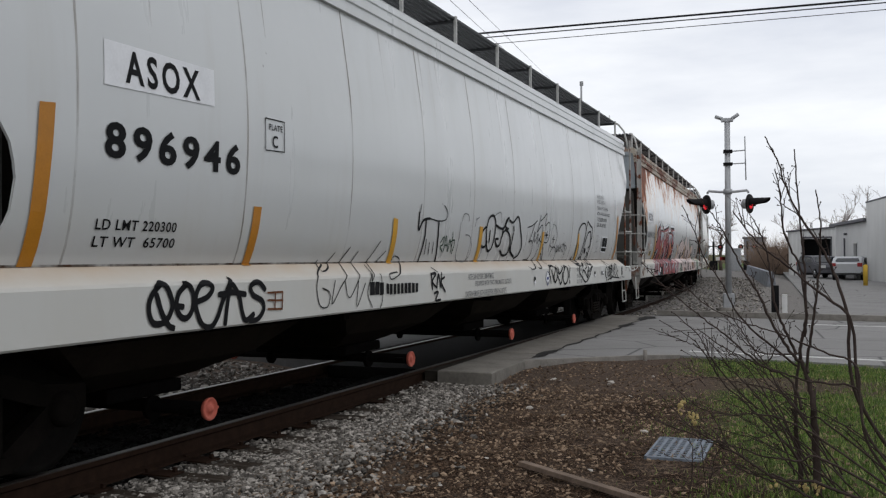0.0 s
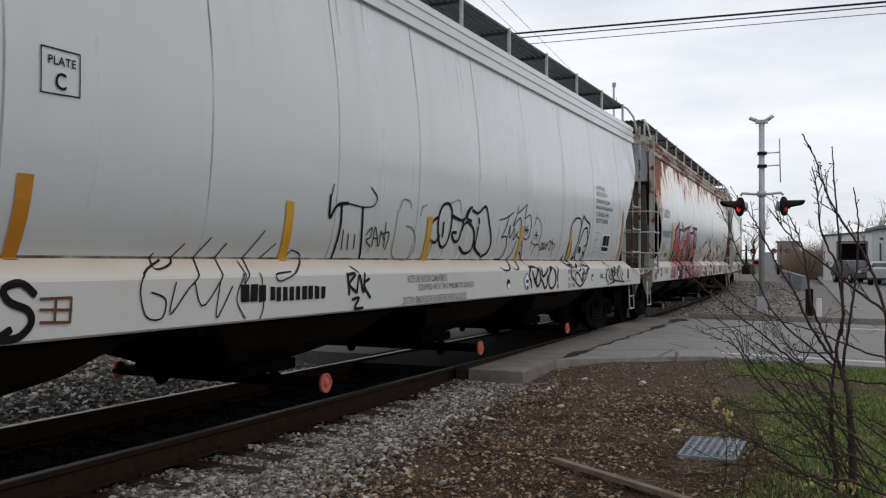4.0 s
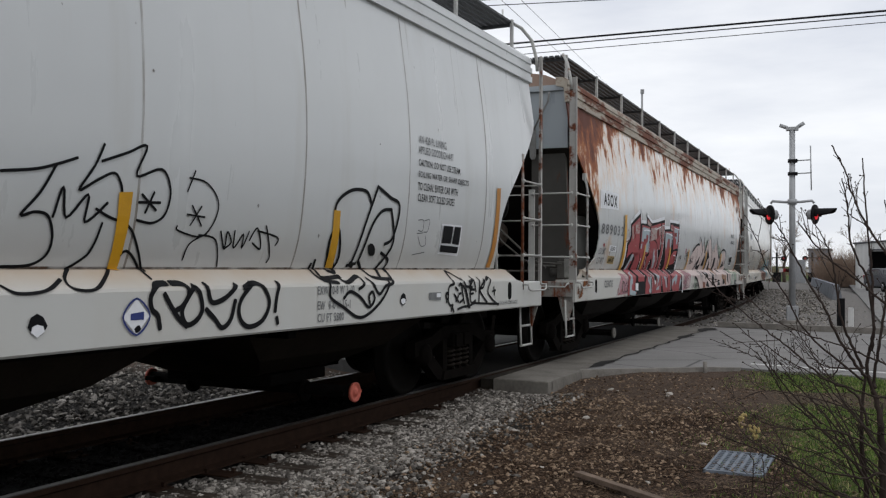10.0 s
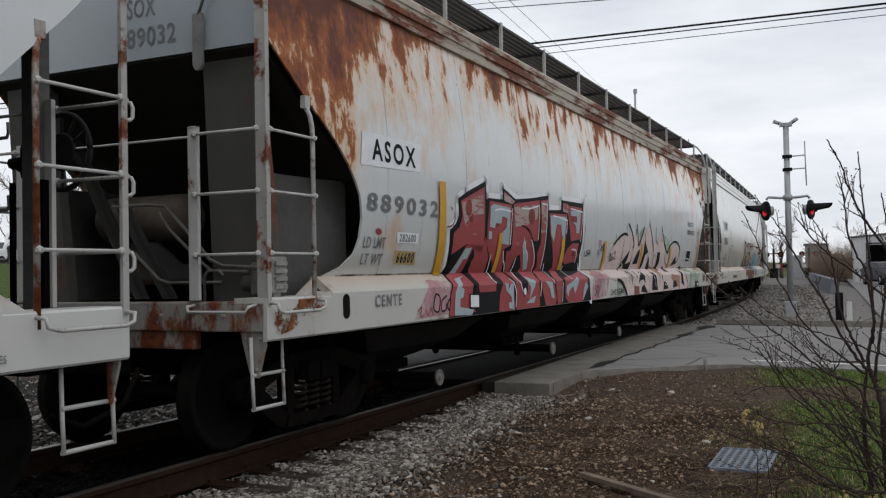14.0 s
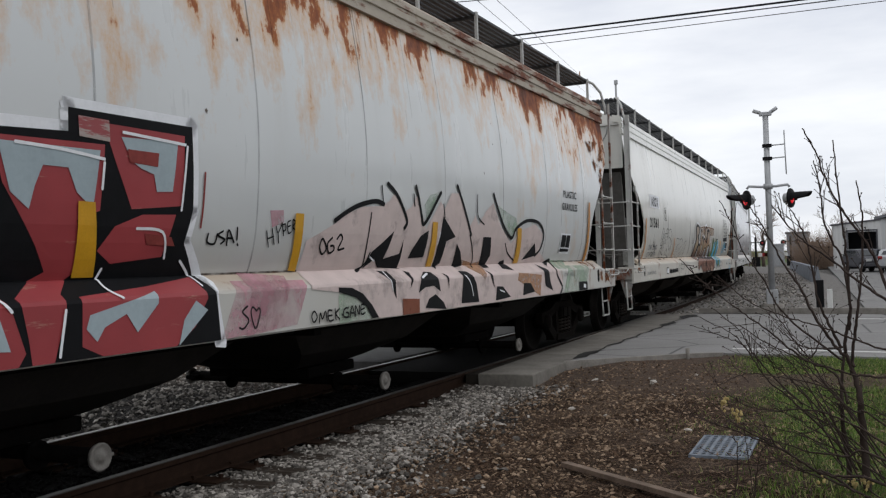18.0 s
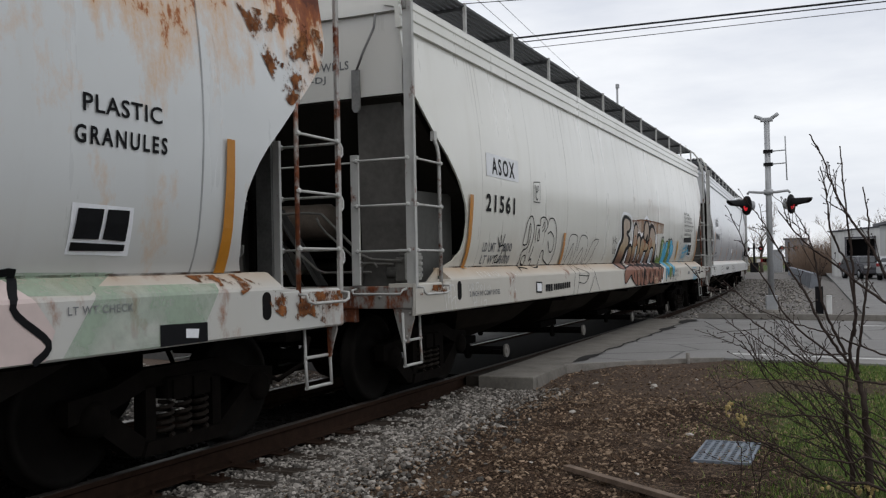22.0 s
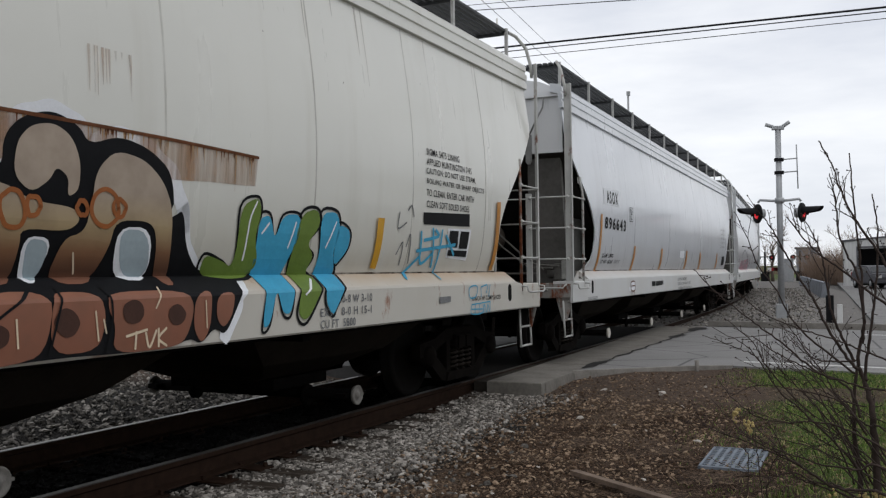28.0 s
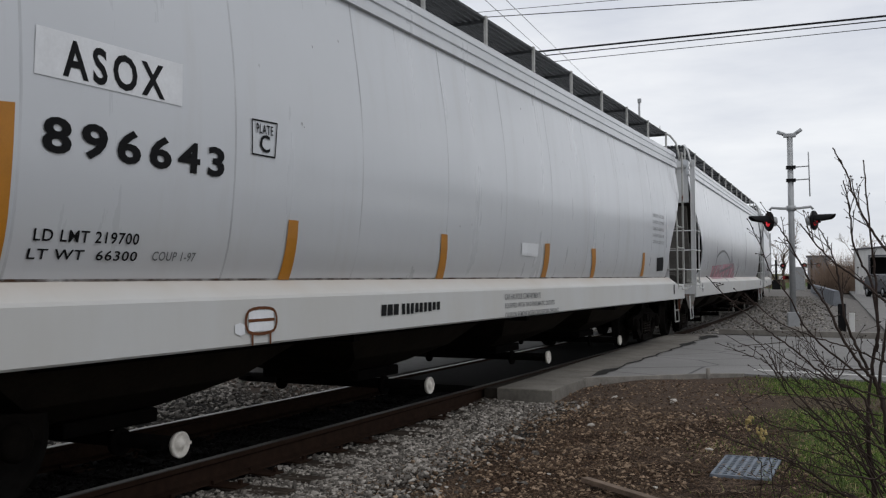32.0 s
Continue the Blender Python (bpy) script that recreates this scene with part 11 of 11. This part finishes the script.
car_body("suv", (1.55, 63.5, -0.008), 170, M["silver"], "silver sport utility vehicle parked in the yard", 0.9)
car_body("parked_car", (-0.35, 68.0, -0.008), 20, M["roofing"], "dark car parked before the loading door", 0.95)
car_body("parked_car", (-47.5, 39.0, 2.75), 50, M["carwhite"], "white car on the street behind the grass bank", 0.95)
car_body("parked_car", (-45.5, 36.0, 2.1), 20, M["carwhite"], "white car parked on the grass bank street", 0.95)
for x, y in ((1.80, 50.4), (2.85, 49.6)):
    bm = B()
    lathe(bm, [(-0.05, 0.11), (1.0, 0.11), (1.05, 0.07), (1.07, 0.01)], "z", 12)
    ob = part("bollard", bm, M["yellow"])
    ob.matrix_basis = pose(x, y, -0.03)
    tagged(ob, "yellow painted steel bollard in the yard", "bollard", "yellow bollards")

# low blue-grey barrier between the track bed and the drive
M["barrier"] = plain("blue_grey_barrier_concrete", (0.21, 0.225, 0.25), 0.85, 0, 0.3, 2)
bar = thing("barrier", pose(0, 0, 0), "low blue-grey concrete barrier along the drive", "barrier")
for i in range(14):
    f0, f1 = i / 14, (i + 1) / 14 - 0.004
    p0, p1 = [(-2.60 - 4.3 * f, 50.0 + 43 * f) for f in (f0, f1)]
    bm = B()
    d = Vector((p1[0] - p0[0], p1[1] - p0[1], 0))
    nrm = Vector((d.y, -d.x, 0)).normalized()
    a = [bm.verts.new((p[0] + nrm.x * w, p[1] + nrm.y * w, z)) for p, (w, z) in ((p0, (-0.25, -0.2)), (p0, (0.25, -0.2)), (p0, (0.12, 0.66)), (p0, (-0.12, 0.66)))]
    b = [bm.verts.new((p[0] + nrm.x * w, p[1] + nrm.y * w, z)) for p, (w, z) in ((p1, (-0.25, -0.2)), (p1, (0.25, -0.2)), (p1, (0.12, 0.66)), (p1, (-0.12, 0.66)))]
    for j in range(4):
        bm.faces.new((a[j], a[(j + 1) % 4], b[(j + 1) % 4], b[j]))
    bm.faces.new(a[::-1])
    bm.faces.new(b)
    part("block", bm, M["barrier"], bar)
for x, y, h, r, mt, lab in ((-1.20, 24.6, 0.72, 0.09, "black", "dark square post beside the drive"), (-0.97, 24.4, 0.50, 0.06, "white_paint", "short white marker post by the kerb")):
    bm = B()
    box(bm, (-r, -r, -0.2), (r, r, h), 0.01)
    ob = part("post", bm, M[mt])
    ob.matrix_basis = pose(x, y, 0)
    tagged(ob, lab, "post")


# ---- bare trees and thickets ----
def bare_tree(at, h, seed, label="leafless grey-brown tree with a fine crown"):
    rng = random.Random(seed)
    t = thing("bare_tree", pose(*at), label, "tree", "bare trees")
    tips = []
    bm = B()
    pts = [Vector((0, 0, -0.3))]
    for i in range(6):
        pts.append(Vector((rng.gauss(0, 0.12), rng.gauss(0, 0.12), h * 0.55 * (i + 1) / 6)))
    tube(bm, pts, 0.03 * h, 7, 0.014 * h)
    part("trunk", bm, M["trunk"], t)
    bm = B()
    for i in range(9):
        p = pts[rng.randint(2, 6)]
        a = rng.uniform(0, 6.28)
        grow(rng, bm, p, (math.cos(a), math.sin(a), rng.uniform(0.7, 1.6)), h * rng.uniform(0.35, 0.55), 0.0065 * h, 2, tips, 0.0, 7)
    part("crown", bm, M["twig"], t)
    return t


bt = bare_tree((1.3, 118, -0.1), 8.6, 3)
bt2 = bare_tree((-4.0, 112, -0.1), 6.6, 5)
for i, (x, y, k) in enumerate([(-1.5, 120, 0.8), (4.5, 125, 1.1), (-8.0, 122, 0.85), (9, 128, 1.1), (15, 130, 1.2), (-12, 118, 0.9)]):
    c = copy_thing(bt if i % 2 else bt2, pose(x, y, -0.1, 0, 0, 77 * i))
    c.scale = (k, k, k)
for i, (x, y, k) in enumerate([(-62, 50, 1.3), (-70, 62, 1.4), (-58, 36, 1.1), (-75, 45, 1.5), (-66, 26, 1.2), (-80, 80, 1.5), (-60, 75, 1.2), (-72, 14, 1.3)]):
    c = copy_thing(bt if i % 2 else bt2, pose(x, y, 2.0, 0, 0, 51 * i))
    c.scale = (k, k, k)


def thicket(name, x0, x1, y0, y1, z, h, n, seed, label):
    rng = random.Random(seed)
    V, F = [], []
    for _ in range(n):
        x, y = rng.uniform(x0, x1), rng.uniform(y0, y1)
        hh = h * rng.uniform(0.45, 1.0) * (0.75 + 0.35 * noise.noise((x * 0.25, y * 0.25, seed)))
        lean = (rng.gauss(0, 0.45) * hh, rng.gauss(0, 0.35) * hh)
        r = rng.uniform(0.012, 0.032)
        i = len(V)
        for a in (0, 2.1, 4.2):
            V.append((x + r * math.cos(a), y + r * math.sin(a), z))
        V.append((x + lean[0], y + lean[1], z + hh))
        F += [(i, i + 1, i + 3), (i + 1, i + 2, i + 3), (i + 2, i, i + 3)]
    me = bpy.data.meshes.new(name)
    me.from_pydata(V, [], F)
    me.materials.append(M["thicket"])
    tagged(new(name, me), label, "thicket", kind="stuff")


thicket("brush", -6.6, -1.6, 94, 103, -0.2, 5.4, 3200, 21, "brown leafless brush beyond the yard")
thicket("brush", -70, 20, 250, 290, -0.2, 5.0, 6000, 25, "hazy brown woods far down the line")
relay = thing("relay_cabinet", pose(-9.75, 111.0, 0), "grey steel signal relay cabinet beside the track", "cabinet")
part("body", box(B(), (-0.7, -0.5, -0.1), (0.7, 0.5, 2.35), 0.04), M["mast"], relay)
part("lid", box(B(), (-0.78, -0.58, 2.35), (0.78, 0.58, 2.5), 0.03), M["mast"], relay)
thicket("brush", 0, 60, 132, 150, -0.2, 6.0, 3000, 22, "brown leafless woods behind the warehouses")
thicket("brush", -110, -64, -20, 120, 1.8, 6.0, 9000, 23, "brown leafless woods beyond the grass bank")
thicket("brush", -60, -16, 120, 150, -0.2, 6.0, 5000, 24, "brown leafless woods down the line")
# dark low building far down the line
fb = thing("far_building", pose(-11.8, 150, 0), "low dark flat-roofed building far away", "building")
part("wall", box(B(), (0, 0, -0.2), (2.9, 6, 4.3)), M["barrier"], fb)
part("roof", box(B(), (-0.2, -0.2, 4.3), (3.1, 6.2, 4.6)), M["roofing"], fb)
part("wall", box(B(), (2.9, 1, -0.2), (4.6, 6, 3.0)), M["thicket"], fb)

# street sign beyond the train
M["sign_green"] = plain("green_sign_face", (0.02, 0.22, 0.12), 0.5, 0, 0.1)
sg = thing("street_sign", pose(-24, 29, 0), "green street sign on a thin post", "sign")
part("post", tube(B(), [(0, 0, -0.2), (0, 0, 2.9)], 0.04, 8), M["mast"], sg)
pl = part("plate", box(B(), (-0.45, -0.02, 2.55), (0.45, 0.02, 2.85)), M["sign_green"], sg)
part("lettering_bar", box(B(), (-0.36, -0.03, 2.65), (0.36, -0.02, 2.75)), M["white_paint"], pl)


# ---- overhead wires ----
M["wire"] = plain("black_cable", (0.02, 0.02, 0.022), 0.6)


def wire(a, b, sag, r):
    a, b = Vector(a), Vector(b)
    pts = [a.lerp(b, i / 24) - Vector((0, 0, sag * 4 * (i / 24) * (1 - i / 24))) for i in range(25)]
    tagged(part("overhead_wire", tube(B(), pts, r, 5), M["wire"]), "thin black overhead cable against the sky", "cable", "overhead wires")


def level(p, q, x0, x1):
    """Carry the straight line through p and q on to x0 and x1."""
    p, q = Vector(p), Vector(q)
    d = (q - p) / (q.x - p.x)
    return p + d * (x0 - p.x), p + d * (x1 - p.x)


for p, q, r in (((-6.82, 19, 6.40), (-0.08, 19, 6.27), 0.022), ((-6.82, 19, 6.30), (-0.08, 19, 6.19), 0.012), ((-6.82, 19.3, 6.22), (-0.08, 19.3, 6.13), 0.008),
                ((-7.97, 19, 7.32), (-3.37, 19, 6.98), 0.010), ((-8.0, 20, 7.75), (-3.4, 20, 7.50), 0.007)):
    a, b = level(p, q, -26, 18)
    wire(a, b, 0.0, r)
for p, q, r in (((-8.39, 20, 7.79), (-13.12, 40, 10.62), 0.007), ((-8.0, 20, 7.85), (-12.6, 40, 10.75), 0.007)):
    p, q = Vector(p), Vector(q)
    d = q - p
    wire(p - d * 0.9, p + d * 3.5, 0.0, r)


# ---- what moves ----
def motions():
    for k, car in enumerate(CARS):
        walk(car, [(0.5 * i, car_pose(k, 0.5 * i)) for i in range(65)])
    for w, k, v in WHEELS:
        walk(w, [(0.2 * i, pose(0, v, 0.457, math.degrees((stand(0.2 * i) - stand(0)) / -0.457))) for i in range(161)])


motions()
